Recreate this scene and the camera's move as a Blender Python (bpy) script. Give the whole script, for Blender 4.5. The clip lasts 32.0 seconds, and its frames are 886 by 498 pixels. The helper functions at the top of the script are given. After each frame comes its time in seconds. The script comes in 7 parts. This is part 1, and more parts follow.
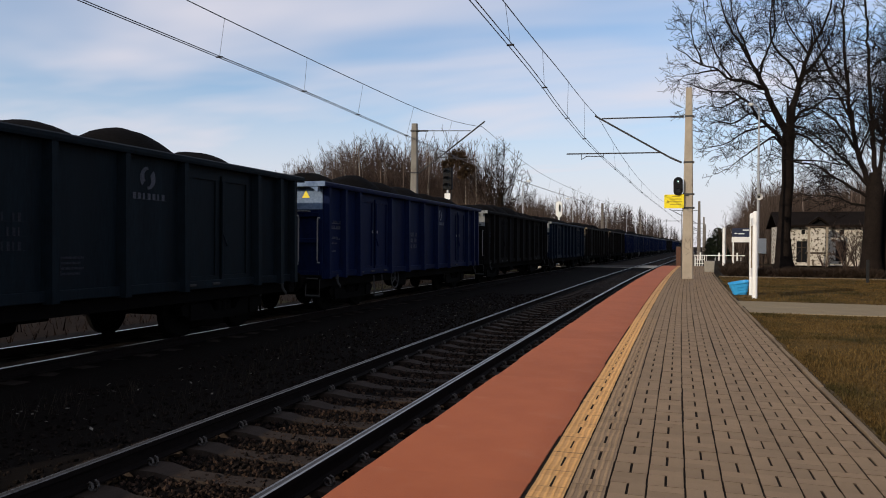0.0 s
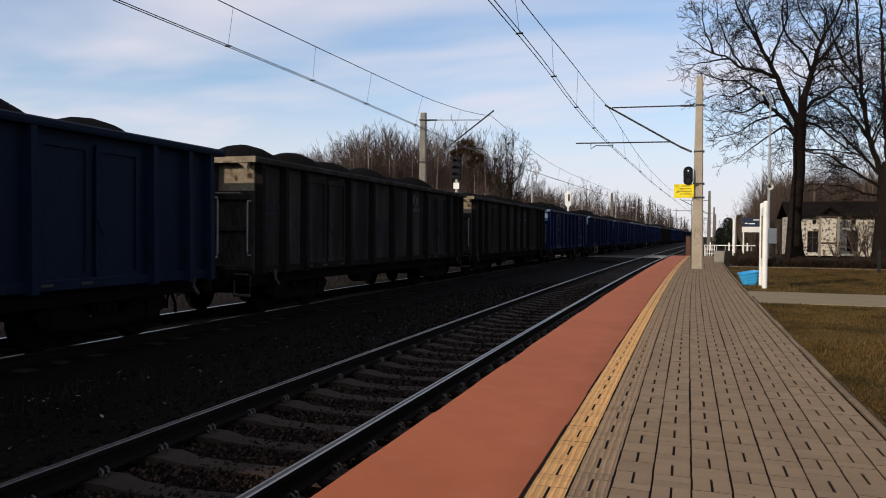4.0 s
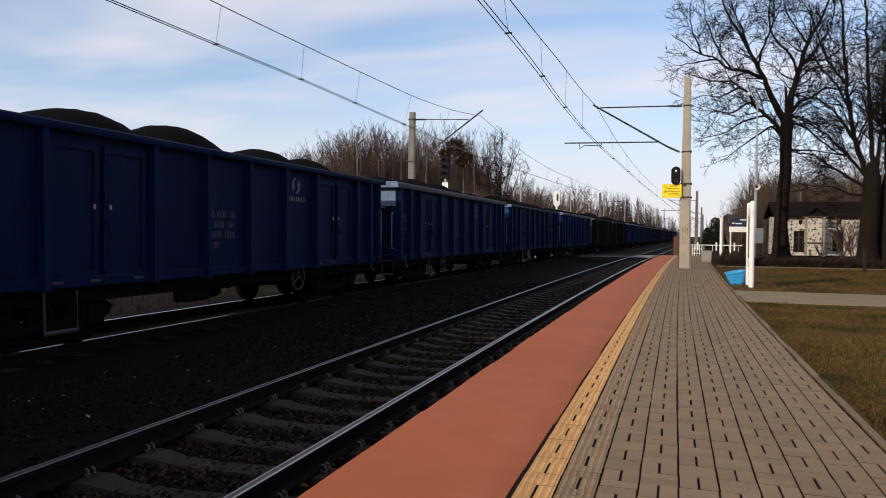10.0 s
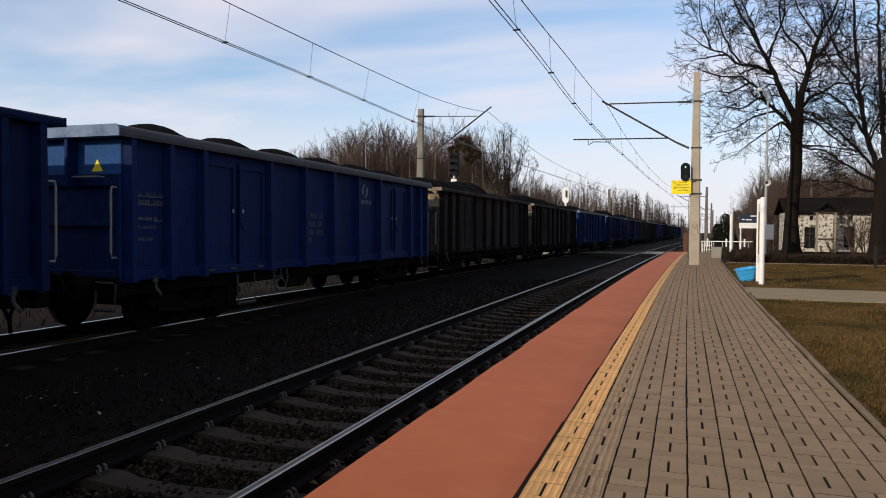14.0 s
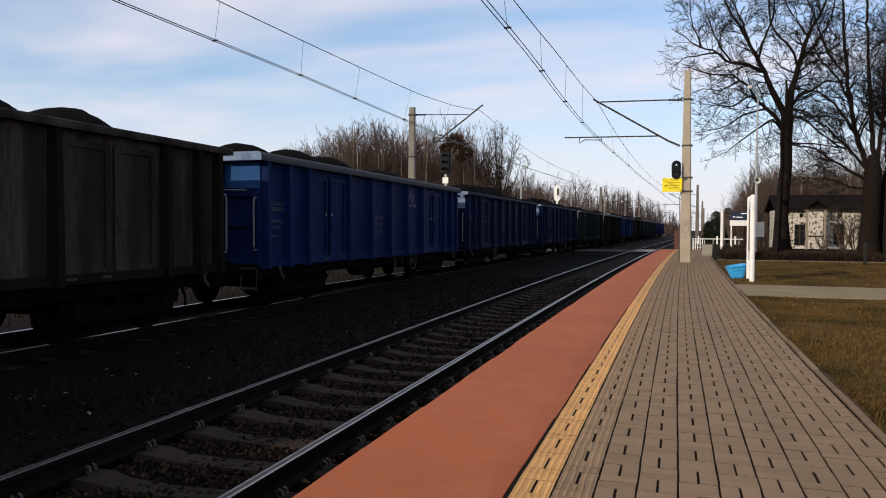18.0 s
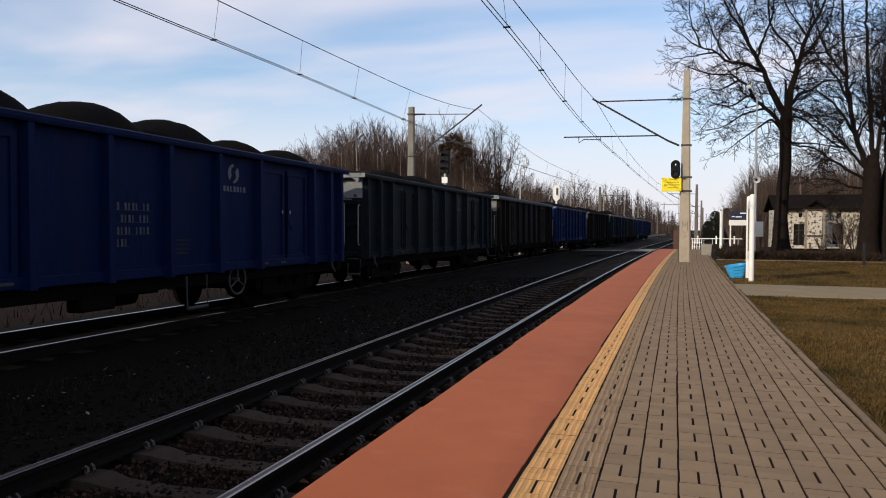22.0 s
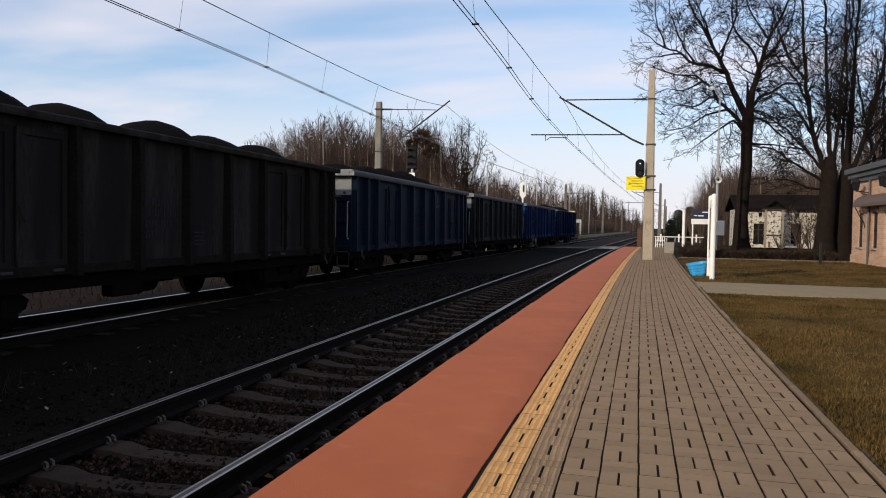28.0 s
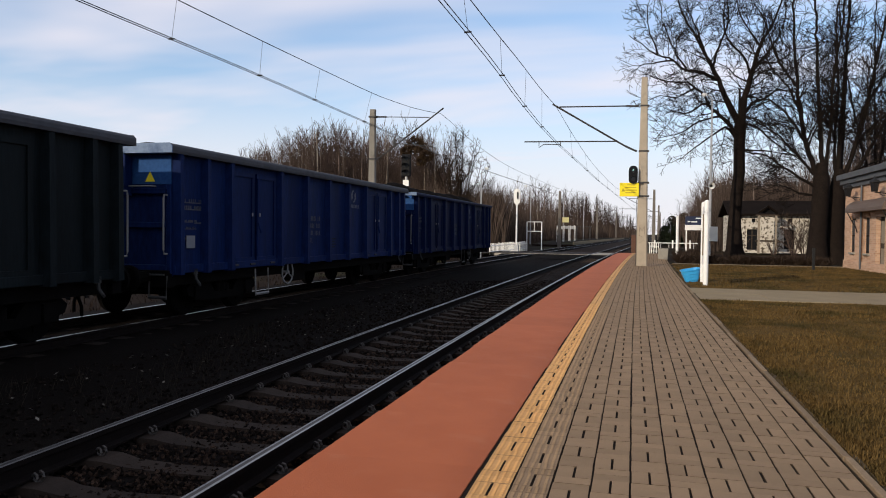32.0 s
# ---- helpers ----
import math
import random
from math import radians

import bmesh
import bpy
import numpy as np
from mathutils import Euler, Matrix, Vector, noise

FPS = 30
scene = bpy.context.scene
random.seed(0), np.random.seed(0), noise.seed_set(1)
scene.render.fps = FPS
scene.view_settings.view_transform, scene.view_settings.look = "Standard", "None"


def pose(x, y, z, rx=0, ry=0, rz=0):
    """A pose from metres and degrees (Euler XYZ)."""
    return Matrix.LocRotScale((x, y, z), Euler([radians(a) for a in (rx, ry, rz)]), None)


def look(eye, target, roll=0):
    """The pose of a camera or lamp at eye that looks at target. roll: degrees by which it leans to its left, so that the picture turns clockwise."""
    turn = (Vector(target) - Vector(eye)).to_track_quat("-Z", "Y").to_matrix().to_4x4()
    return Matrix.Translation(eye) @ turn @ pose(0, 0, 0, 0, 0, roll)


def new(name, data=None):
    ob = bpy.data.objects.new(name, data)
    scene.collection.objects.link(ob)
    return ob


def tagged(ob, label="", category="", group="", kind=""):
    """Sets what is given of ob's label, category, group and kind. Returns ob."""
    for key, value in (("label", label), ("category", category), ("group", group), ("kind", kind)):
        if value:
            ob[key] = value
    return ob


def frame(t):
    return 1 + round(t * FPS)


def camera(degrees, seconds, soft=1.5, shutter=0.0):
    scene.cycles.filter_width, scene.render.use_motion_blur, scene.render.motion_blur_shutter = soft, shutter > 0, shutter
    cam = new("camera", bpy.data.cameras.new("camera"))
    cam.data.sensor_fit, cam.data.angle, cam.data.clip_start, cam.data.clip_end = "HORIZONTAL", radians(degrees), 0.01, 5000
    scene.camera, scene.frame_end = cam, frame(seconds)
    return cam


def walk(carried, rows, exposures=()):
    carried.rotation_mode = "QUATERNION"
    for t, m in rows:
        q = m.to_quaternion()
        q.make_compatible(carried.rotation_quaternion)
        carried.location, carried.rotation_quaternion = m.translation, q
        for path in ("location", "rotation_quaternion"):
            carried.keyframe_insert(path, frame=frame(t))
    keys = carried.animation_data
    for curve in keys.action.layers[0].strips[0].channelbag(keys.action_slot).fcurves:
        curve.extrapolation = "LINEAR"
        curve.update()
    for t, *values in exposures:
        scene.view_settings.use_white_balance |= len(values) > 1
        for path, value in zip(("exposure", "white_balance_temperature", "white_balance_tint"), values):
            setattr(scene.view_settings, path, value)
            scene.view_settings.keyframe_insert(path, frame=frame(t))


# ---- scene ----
cam = camera(61.5, 32.0, soft=1.0, shutter=0.04)

# the line bends gently to the right; x is measured across it, s along it
BEND = 0.00067
RAIL_Z, RAIL2_Z = -0.22, -0.262
TRACK1, TRACK2 = -3.21, -8.875


def swing(s):
    """How far the line has swung to the right after s metres: a bend between two straights."""
    c = min(max(s, -40.0), 62.0)
    return BEND * c * c / 2 + BEND * c * (s - c)


def line(x, s, z=0.0):
    """A point x metres right of the camera's line and s metres along it."""
    return Vector((x + swing(s), s, z))


def heading(s):
    return -math.degrees(BEND * min(max(s, -40.0), 62.0))


CAMERA_ROWS = [
    (0.0, -0.016, -0.001, 1.343, -0.344, -0.450, 17.282),
    (0.5, -0.023, -0.011, 1.352, -0.529, -0.425, 17.585),
    (1.0, -0.020, -0.007, 1.342, -0.549, -0.661, 17.869),
    (1.5, -0.017, -0.016, 1.347, -0.713, -1.043, 17.692),
    (2.0, -0.007, -0.015, 1.349, -0.751, -0.720, 17.499),
    (2.5, 0.012, -0.017, 1.336, -0.982, -0.792, 17.565),
    (3.0, 0.005, -0.013, 1.349, -1.081, -0.763, 17.169),
    (3.5, -0.005, -0.002, 1.339, -1.147, -0.424, 17.885),
    (5.5, -0.004, 0.005, 1.347, -1.111, -0.670, 17.983),
    (6.0, -0.004, 0.004, 1.346, -1.266, -0.334, 17.900),
    (6.5, -0.003, 0.003, 1.346, -1.144, -0.482, 17.207),
    (7.0, 0.006, -0.001, 1.345, -1.119, -0.575, 16.899),
    (7.5, 0.010, -0.008, 1.340, -1.223, -0.590, 16.100),
    (8.0, 0.011, -0.012, 1.344, -1.173, -0.736, 16.329),
    (8.5, 0.008, -0.003, 1.346, -0.960, -0.670, 16.467),
    (9.0, 0.005, -0.005, 1.345, -1.049, -0.627, 16.914),
    (9.5, 0.007, -0.010, 1.343, -1.330, -0.611, 16.893),
    (10.0, -0.003, 0.003, 1.335, -1.175, -0.595, 17.113),
    (10.5, -0.010, -0.003, 1.337, -1.229, -0.419, 17.392),
    (11.0, -0.003, -0.004, 1.341, -1.205, -0.418, 17.818),
    (11.5, -0.004, 0.003, 1.343, -1.726, -0.515, 17.361),
    (12.0, -0.005, 0.006, 1.335, -1.667, -0.625, 17.254),
    (12.5, -0.001, -0.003, 1.338, -1.640, -0.583, 17.325),
    (13.0, 0.000, 0.000, 1.340, -1.571, -0.563, 17.462),
    (13.5, -0.001, -0.002, 1.346, -1.424, -0.521, 17.845),
    (15.5, 0.019, 0.000, 1.341, -1.518, -0.270, 17.462),
    (16.0, 0.024, 0.008, 1.337, -1.279, -0.501, 17.635),
    (16.5, 0.021, 0.001, 1.340, -2.091, -0.483, 17.054),
    (17.0, 0.007, -0.002, 1.337, -2.017, -0.589, 16.982),
    (17.5, 0.017, -0.000, 1.340, -1.936, -0.449, 17.211),
    (18.0, 0.008, 0.005, 1.341, -1.553, -0.302, 17.171),
    (18.5, 0.013, 0.012, 1.333, -1.658, -0.369, 17.372),
    (19.0, 0.004, 0.001, 1.338, -2.027, -0.637, 17.031),
    (19.5, -0.011, 0.014, 1.338, -2.199, -0.661, 16.852),
    (20.0, -0.009, 0.013, 1.339, -2.093, -0.537, 16.766),
    (20.5, 0.000, 0.007, 1.345, -1.752, -0.479, 16.571),
    (21.0, 0.004, 0.014, 1.345, -1.794, -0.322, 16.684),
    (21.5, 0.007, 0.024, 1.342, -1.716, -0.294, 16.598),
    (22.0, 0.001, 0.021, 1.338, -1.573, -0.298, 17.106),
    (22.5, 0.007, 0.014, 1.341, -1.501, -0.377, 16.789),
    (23.0, 0.008, 0.024, 1.340, -1.686, -0.153, 16.661),
    (23.5, 0.024, 0.023, 1.342, -1.372, -0.321, 16.034),
    (24.0, 0.025, 0.020, 1.343, -1.554, -0.169, 15.905),
    (24.5, 0.022, 0.014, 1.342, -1.416, -0.385, 15.749),
    (25.0, 0.012, 0.003, 1.341, -1.465, -0.324, 15.761),
    (25.5, 0.012, 0.016, 1.338, -1.517, -0.455, 15.868),
    (27.5, 0.015, -0.006, 1.346, -1.218, -0.763, 15.661),
    (28.0, 0.007, -0.012, 1.341, -1.876, -0.924, 14.544),
    (28.5, 0.010, -0.007, 1.342, -1.673, -1.063, 13.929),
    (29.0, 0.010, -0.008, 1.344, -1.777, -0.941, 13.644),
    (29.5, 0.001, -0.022, 1.343, -1.597, -0.870, 14.199),
    (30.0, 0.004, -0.013, 1.349, -1.315, -0.762, 14.592),
    (30.5, 0.008, -0.017, 1.357, -1.379, -0.790, 14.072),
    (31.0, 0.006, -0.008, 1.344, -1.247, -0.657, 13.882),
    (31.5, 0.014, -0.002, 1.341, -1.156, -0.498, 13.897),
    (32.0, 0.029, -0.006, 1.350, -1.333, -0.672, 14.132),
]
walk(cam, [(t, pose(x, y, z, 90 + pitch, roll, yaw)) for t, x, y, z, pitch, roll, yaw in CAMERA_ROWS], exposures=[(0.0, -0.15, 6500, 10), (2.5, -0.12, 6500, 10), (6.0, -0.03, 6500, 10), (17.0, 0.0, 6500, 10), (32.0, 0.04, 6500, 10)])

# ---------------------------------------------------------------- daylight
SUN_TURN, SUN_UP = 33.0, 19.0  # degrees left of straight behind the camera's line, and above the horizon

world = bpy.data.worlds.new("sky")
scene.world = world
world.use_nodes = True
wn, wl = world.node_tree.nodes, world.node_tree.links
wn.clear()
sky = wn.new("ShaderNodeTexSky")
sky.sky_type, sky.sun_disc = "NISHITA", False
sky.sun_elevation, sky.sun_rotation = radians(SUN_UP), radians(180 + SUN_TURN)
sky.air_density, sky.dust_density, sky.ozone_density = 1.0, 0.6, 1.5
coords = wn.new("ShaderNodeTexCoord")
split = wn.new("ShaderNodeSeparateXYZ")
wl.new(coords.outputs["Generated"], split.inputs[0])
lift = wn.new("ShaderNodeMath")
lift.operation = "ADD"
lift.inputs[1].default_value = 0.16
wl.new(split.outputs["Z"], lift.inputs[0])
flat = []
for axis in "XY":
    div = wn.new("ShaderNodeMath")
    div.operation = "DIVIDE"
    wl.new(split.outputs[axis], div.inputs[0])
    wl.new(lift.outputs[0], div.inputs[1])
    flat.append(div)
dome = wn.new("ShaderNodeCombineXYZ")
wl.new(flat[0].outputs[0], dome.inputs[0])
wl.new(flat[1].outputs[0], dome.inputs[1])
stretch = wn.new("ShaderNodeMapping")
stretch.inputs["Scale"].default_value = (0.55, 1.25, 1.0)
stretch.inputs["Location"].default_value = (0.35, 0.1, 0.0)
wl.new(dome.outputs[0], stretch.inputs[0])
clouds = wn.new("ShaderNodeTexNoise")
clouds.inputs["Scale"].default_value, clouds.inputs["Detail"].default_value = 0.8, 4.0
clouds.inputs["Roughness"].default_value, clouds.inputs["Distortion"].default_value = 0.52, 0.25
wl.new(stretch.outputs[0], clouds.inputs["Vector"])
cover = wn.new("ShaderNodeMapRange")
cover.interpolation_type = "SMOOTHSTEP"
cover.inputs["From Min"].default_value, cover.inputs["From Max"].default_value = 0.30, 0.70
cover.inputs["To Min"].default_value, cover.inputs["To Max"].default_value = 0.10, 0.95
wl.new(clouds.outputs["Fac"], cover.inputs["Value"])
# thin cloud closes up towards the horizon
veil = wn.new("ShaderNodeMapRange")
veil.interpolation_type = "SMOOTHSTEP"
veil.inputs["From Min"].default_value, veil.inputs["From Max"].default_value = 0.02, 0.29
veil.inputs["To Min"].default_value, veil.inputs["To Max"].default_value = 0.9, 0.0
wl.new(split.outputs["Z"], veil.inputs["Value"])
both = wn.new("ShaderNodeMath")
both.operation = "MAXIMUM"
wl.new(cover.outputs[0], both.inputs[0])
wl.new(veil.outputs[0], both.inputs[1])
blue = wn.new("ShaderNodeMixRGB")
blue.blend_type = "MULTIPLY"
blue.inputs["Fac"].default_value = 1.0
blue.inputs["Color2"].default_value = (0.101, 0.145, 0.176, 1)
wl.new(sky.outputs[0], blue.inputs["Color1"])
mixed = wn.new("ShaderNodeMixRGB")
mixed.inputs["Color2"].default_value = (0.865, 0.825, 0.895, 1)
wl.new(both.outputs[0], mixed.inputs["Fac"])
wl.new(blue.outputs[0], mixed.inputs["Color1"])
back = wn.new("ShaderNodeBackground")
back.inputs["Strength"].default_value = 1.0
wl.new(mixed.outputs[0], back.inputs["Color"])
out = wn.new("ShaderNodeOutputWorld")
wl.new(back.outputs[0], out.inputs["Surface"])

sun_way = Vector((math.sin(radians(SUN_TURN)) * math.cos(radians(SUN_UP)), math.cos(radians(SUN_TURN)) * math.cos(radians(SUN_UP)), -math.sin(radians(SUN_UP))))
sun = new("sun", bpy.data.lights.new("sun", "SUN"))
sun.data.energy, sun.data.angle, sun.data.color = 3.6, radians(0.6), (1.0, 0.86, 0.68)
sun.matrix_world = look((-20, -30, 30), Vector((-20, -30, 30)) + sun_way)


# ---------------------------------------------------------------- materials
def surface(name, dark, light, scale=8.0, rough=0.8, bump=0.3, metal=0.0, fine=60.0, vary=0.0, stain=None, stain_scale=0.6, stain_cut=(0.5, 0.7), island=False, spec=0.3, fine_mix=0.5, stretch=None):
    """A procedural surface: two scales of mottling, fine relief, optional stains with a shape of their own, and piece-to-piece variety."""
    m = bpy.data.materials.new(name)
    m.use_nodes = True
    n, l = m.node_tree.nodes, m.node_tree.links
    shader = n["Principled BSDF"]
    where = n.new("ShaderNodeTexCoord")
    spot = where.outputs["Object"]
    if stretch:
        pull = n.new("ShaderNodeMapping")
        pull.inputs["Scale"].default_value = stretch
        l.new(spot, pull.inputs[0])
        spot = pull.outputs[0]
    big, small = n.new("ShaderNodeTexNoise"), n.new("ShaderNodeTexNoise")
    for tex, sc, det in ((big, scale, 5.0), (small, fine, 4.0)):
        tex.inputs["Scale"].default_value, tex.inputs["Detail"].default_value, tex.inputs["Roughness"].default_value = sc, det, 0.62
        l.new(spot, tex.inputs["Vector"])
    blend = n.new("ShaderNodeMixRGB")
    blend.inputs["Fac"].default_value = fine_mix
    l.new(big.outputs["Fac"], blend.inputs["Color1"])
    l.new(small.outputs["Fac"], blend.inputs["Color2"])
    ramp = n.new("ShaderNodeValToRGB")
    ramp.color_ramp.elements[0].position, ramp.color_ramp.elements[1].position = 0.33, 0.68
    ramp.color_ramp.elements[0].color, ramp.color_ramp.elements[1].color = (*dark, 1), (*light, 1)
    l.new(blend.outputs[0], ramp.inputs["Fac"])
    colour = ramp.outputs["Color"]
    if stain:
        spots = n.new("ShaderNodeTexNoise")
        spots.inputs["Scale"].default_value, spots.inputs["Detail"].default_value = stain_scale, 6.0
        l.new(spot, spots.inputs["Vector"])
        cut = n.new("ShaderNodeMapRange")
        cut.inputs["From Min"].default_value, cut.inputs["From Max"].default_value = stain_cut
        l.new(spots.outputs["Fac"], cut.inputs["Value"])
        over = n.new("ShaderNodeMixRGB")
        over.inputs["Color2"].default_value = (*stain, 1)
        l.new(cut.outputs[0], over.inputs["Fac"])
        l.new(colour, over.inputs["Color1"])
        colour = over.outputs[0]
    if vary:
        chance = n.new("ShaderNodeNewGeometry" if island else "ShaderNodeObjectInfo")
        shift = n.new("ShaderNodeMapRange")
        shift.inputs["To Min"].default_value, shift.inputs["To Max"].default_value = 1 - vary, 1 + vary
        l.new(chance.outputs["Random Per Island" if island else "Random"], shift.inputs["Value"])
        tone = n.new("ShaderNodeHueSaturation")
        l.new(shift.outputs[0], tone.inputs["Value"])
        l.new(colour, tone.inputs["Color"])
        colour = tone.outputs[0]
    l.new(colour, shader.inputs["Base Color"])
    shader.inputs["Roughness"].default_value, shader.inputs["Metallic"].default_value = rough, metal
    shader.inputs["Specular IOR Level"].default_value = spec
    if bump:
        relief = n.new("ShaderNodeBump")
        relief.inputs["Strength"].default_value, relief.inputs["Distance"].default_value = bump, 0.01
        l.new(blend.outputs[0], relief.inputs["Height"])
        l.new(relief.outputs[0], shader.inputs["Normal"])
    return m


def plain(name, colour, rough=0.5, metal=0.0, glow=0.0, spec=0.4):
    m = bpy.data.materials.new(name)
    m.use_nodes = True
    shader = m.node_tree.nodes["Principled BSDF"]
    shader.inputs["Base Color"].default_value, shader.inputs["Roughness"].default_value = (*colour, 1), rough
    shader.inputs["Metallic"].default_value, shader.inputs["Specular IOR Level"].default_value = metal, spec
    if glow:
        shader.inputs["Emission Color"].default_value, shader.inputs["Emission Strength"].default_value = (*colour, 1), glow
    return m


PAVER = surface("grey_concrete_paver", (0.200, 0.134, 0.079), (0.286, 0.197, 0.119), 5, 0.88, 0.35, fine=140, vary=0.10, spec=0.12)
PAVER_FAR = surface("grey_concrete_paver_joined", (0.200, 0.134, 0.079), (0.286, 0.197, 0.119), 5, 0.88, 0.35, fine=140, vary=0.10, island=True, spec=0.12)
TACTILE = surface("yellow_tactile_paver", (0.48, 0.25, 0.085), (0.66, 0.38, 0.155), 6, 0.8, 0.3, fine=120, vary=0.07, stain=(0.30, 0.16, 0.07), stain_scale=9, stain_cut=(0.55, 0.8), spec=0.15)
TACTILE_FAR = surface("yellow_tactile_paver_joined", (0.48, 0.25, 0.085), (0.66, 0.38, 0.155), 6, 0.8, 0.3, fine=120, vary=0.07, island=True, spec=0.15)
PAVER_SIDE = surface("dirty_paver_side", (0.07, 0.048, 0.031), (0.11, 0.077, 0.05), 12, 0.95, 0.2, spec=0.03)
JOINT = surface("sand_filled_joint", (0.018, 0.014, 0.011), (0.04, 0.03, 0.022), 20, 0.95, 0.3, spec=0.03)
RED = surface("red_resin_coat", (0.345, 0.092, 0.036), (0.43, 0.124, 0.050), 2.2, 0.75, 0.5, fine=220, vary=0.05, stain=(0.45, 0.165, 0.085), stain_scale=1.3, stain_cut=(0.56, 0.8), spec=0.15)
CONCRETE = surface("weathered_concrete", (0.20, 0.185, 0.155), (0.33, 0.30, 0.25), 3, 0.85, 0.5, fine=70, stain=(0.13, 0.11, 0.09), stain_scale=1.6, stain_cut=(0.58, 0.75), spec=0.15)
KERB = surface("concrete_edging", (0.15, 0.106, 0.066), (0.235, 0.17, 0.108), 5, 0.9, 0.4, vary=0.18, spec=0.1)
POLE = surface("cast_concrete_mast", (0.275, 0.23, 0.172), (0.405, 0.342, 0.262), 2.5, 0.85, 0.4, fine=60, stain=(0.16, 0.125, 0.09), stain_scale=2.2, stain_cut=(0.6, 0.8), spec=0.12)
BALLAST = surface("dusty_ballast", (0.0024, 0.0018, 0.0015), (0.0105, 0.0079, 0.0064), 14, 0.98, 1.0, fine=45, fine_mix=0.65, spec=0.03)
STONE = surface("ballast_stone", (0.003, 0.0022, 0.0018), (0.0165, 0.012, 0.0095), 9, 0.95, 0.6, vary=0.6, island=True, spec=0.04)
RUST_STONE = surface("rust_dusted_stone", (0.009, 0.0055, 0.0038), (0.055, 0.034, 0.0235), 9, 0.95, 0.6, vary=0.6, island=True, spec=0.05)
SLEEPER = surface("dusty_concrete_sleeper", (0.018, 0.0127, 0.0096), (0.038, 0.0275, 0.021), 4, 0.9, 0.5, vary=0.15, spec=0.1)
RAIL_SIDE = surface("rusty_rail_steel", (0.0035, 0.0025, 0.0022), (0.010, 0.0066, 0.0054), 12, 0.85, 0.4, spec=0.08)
RAIL_TOP = surface("polished_rail_head", (0.25, 0.247, 0.243), (0.34, 0.336, 0.332), 3, 0.32, 0.05, metal=1.0)
RAIL_DULL = surface("dull_rail_crown", (0.035, 0.033, 0.031), (0.07, 0.066, 0.062), 6, 0.55, 0.1, metal=0.5)
CLIP = surface("oily_rail_clip", (0.04, 0.035, 0.03), (0.08, 0.07, 0.062), 30, 0.5, 0.2, metal=0.4)
SOIL = surface("winter_meadow", (0.011, 0.0072, 0.0052), (0.026, 0.0175, 0.0125), 0.7, 0.97, 0.6, fine=9, stain=(0.045, 0.05, 0.02), stain_scale=0.25, stain_cut=(0.5, 0.7), spec=0.03)
GRASS = surface("dry_winter_grass", (0.062, 0.0375, 0.0125), (0.150, 0.093, 0.033), 1.1, 0.95, 0.2, fine=25, vary=0.4, stain=(0.044, 0.034, 0.012), stain_scale=0.7, stain_cut=(0.48, 0.62), island=True, spec=0.03)
PATH = surface("pale_concrete_path", (0.190, 0.147, 0.089), (0.272, 0.212, 0.129), 1.5, 0.9, 0.4, fine=60, spec=0.12)
ASPHALT = surface("worn_asphalt", (0.020, 0.0165, 0.014), (0.042, 0.035, 0.030), 2, 0.9, 0.5, fine=90, spec=0.1)
BARK = surface("rough_dark_bark", (0.006, 0.0045, 0.0038), (0.020, 0.0145, 0.012), 3, 0.95, 1.0, fine=18, spec=0.04)
TWIG = surface("dark_twig_bark", (0.0075, 0.0057, 0.005), (0.0185, 0.0138, 0.0116), 2, 0.95, 0.2, spec=0.04)
WOOD_TWIG = surface("brown_young_bark", (0.037, 0.0250, 0.0200), (0.093, 0.0655, 0.0525), 0.6, 0.95, 0.2, vary=0.35, spec=0.05)
WOOD_TRUNK = surface("grey_pink_trunk_bark", (0.075, 0.055, 0.044), (0.19, 0.145, 0.118), 1.5, 0.95, 0.3, vary=0.35, spec=0.05)
BIRCH = surface("pale_birch_bark", (0.13, 0.105, 0.08), (0.30, 0.26, 0.21), 2.0, 0.9, 0.2, vary=0.2)
CONIFER = surface("dark_conifer_needles", (0.010, 0.014, 0.008), (0.028, 0.036, 0.018), 2, 0.95, 0.2, vary=0.3, spec=0.05)
SHRUB = surface("bare_brown_shrub", (0.017, 0.0115, 0.0085), (0.056, 0.038, 0.027), 3, 0.95, 0.2, vary=0.5, spec=0.03)
WHITE = surface("white_painted_metal", (0.66, 0.64, 0.60), (0.80, 0.79, 0.76), 2, 0.45, 0.05, stain=(0.5, 0.46, 0.4), stain_scale=3, stain_cut=(0.62, 0.85))
GALV = surface("galvanised_steel", (0.30, 0.30, 0.30), (0.42, 0.42, 0.42), 4, 0.5, 0.1, metal=0.5)
DARKSTEEL = surface("dark_steel", (0.03, 0.028, 0.027), (0.06, 0.056, 0.053), 8, 0.6, 0.2, metal=0.3)
WIRE = plain("copper_wire_weathered", (0.035, 0.032, 0.034), 0.6, 0.2)
BLACK = plain("black_signal_housing", (0.006, 0.006, 0.007), 0.6, spec=0.12)
LENS = plain("unlit_signal_lens", (0.012, 0.012, 0.014), 0.3, spec=0.25)
YELLOW = surface("yellow_sign_enamel", (0.72, 0.56, 0.01), (0.82, 0.66, 0.02), 3, 0.45, 0.03)
YELLOW_INK = plain("dark_yellow_print", (0.40, 0.30, 0.01), 0.6)
BLUE_TUB = surface("bright_blue_plastic", (0.03, 0.27, 0.56), (0.05, 0.36, 0.68), 3, 0.4, 0.05)
SIGN_BLUE = plain("navy_sign_board", (0.012, 0.018, 0.045), 0.4)
FADED_SIGN = plain("faded_yellow_enamel", (0.42, 0.41, 0.24), 0.6)
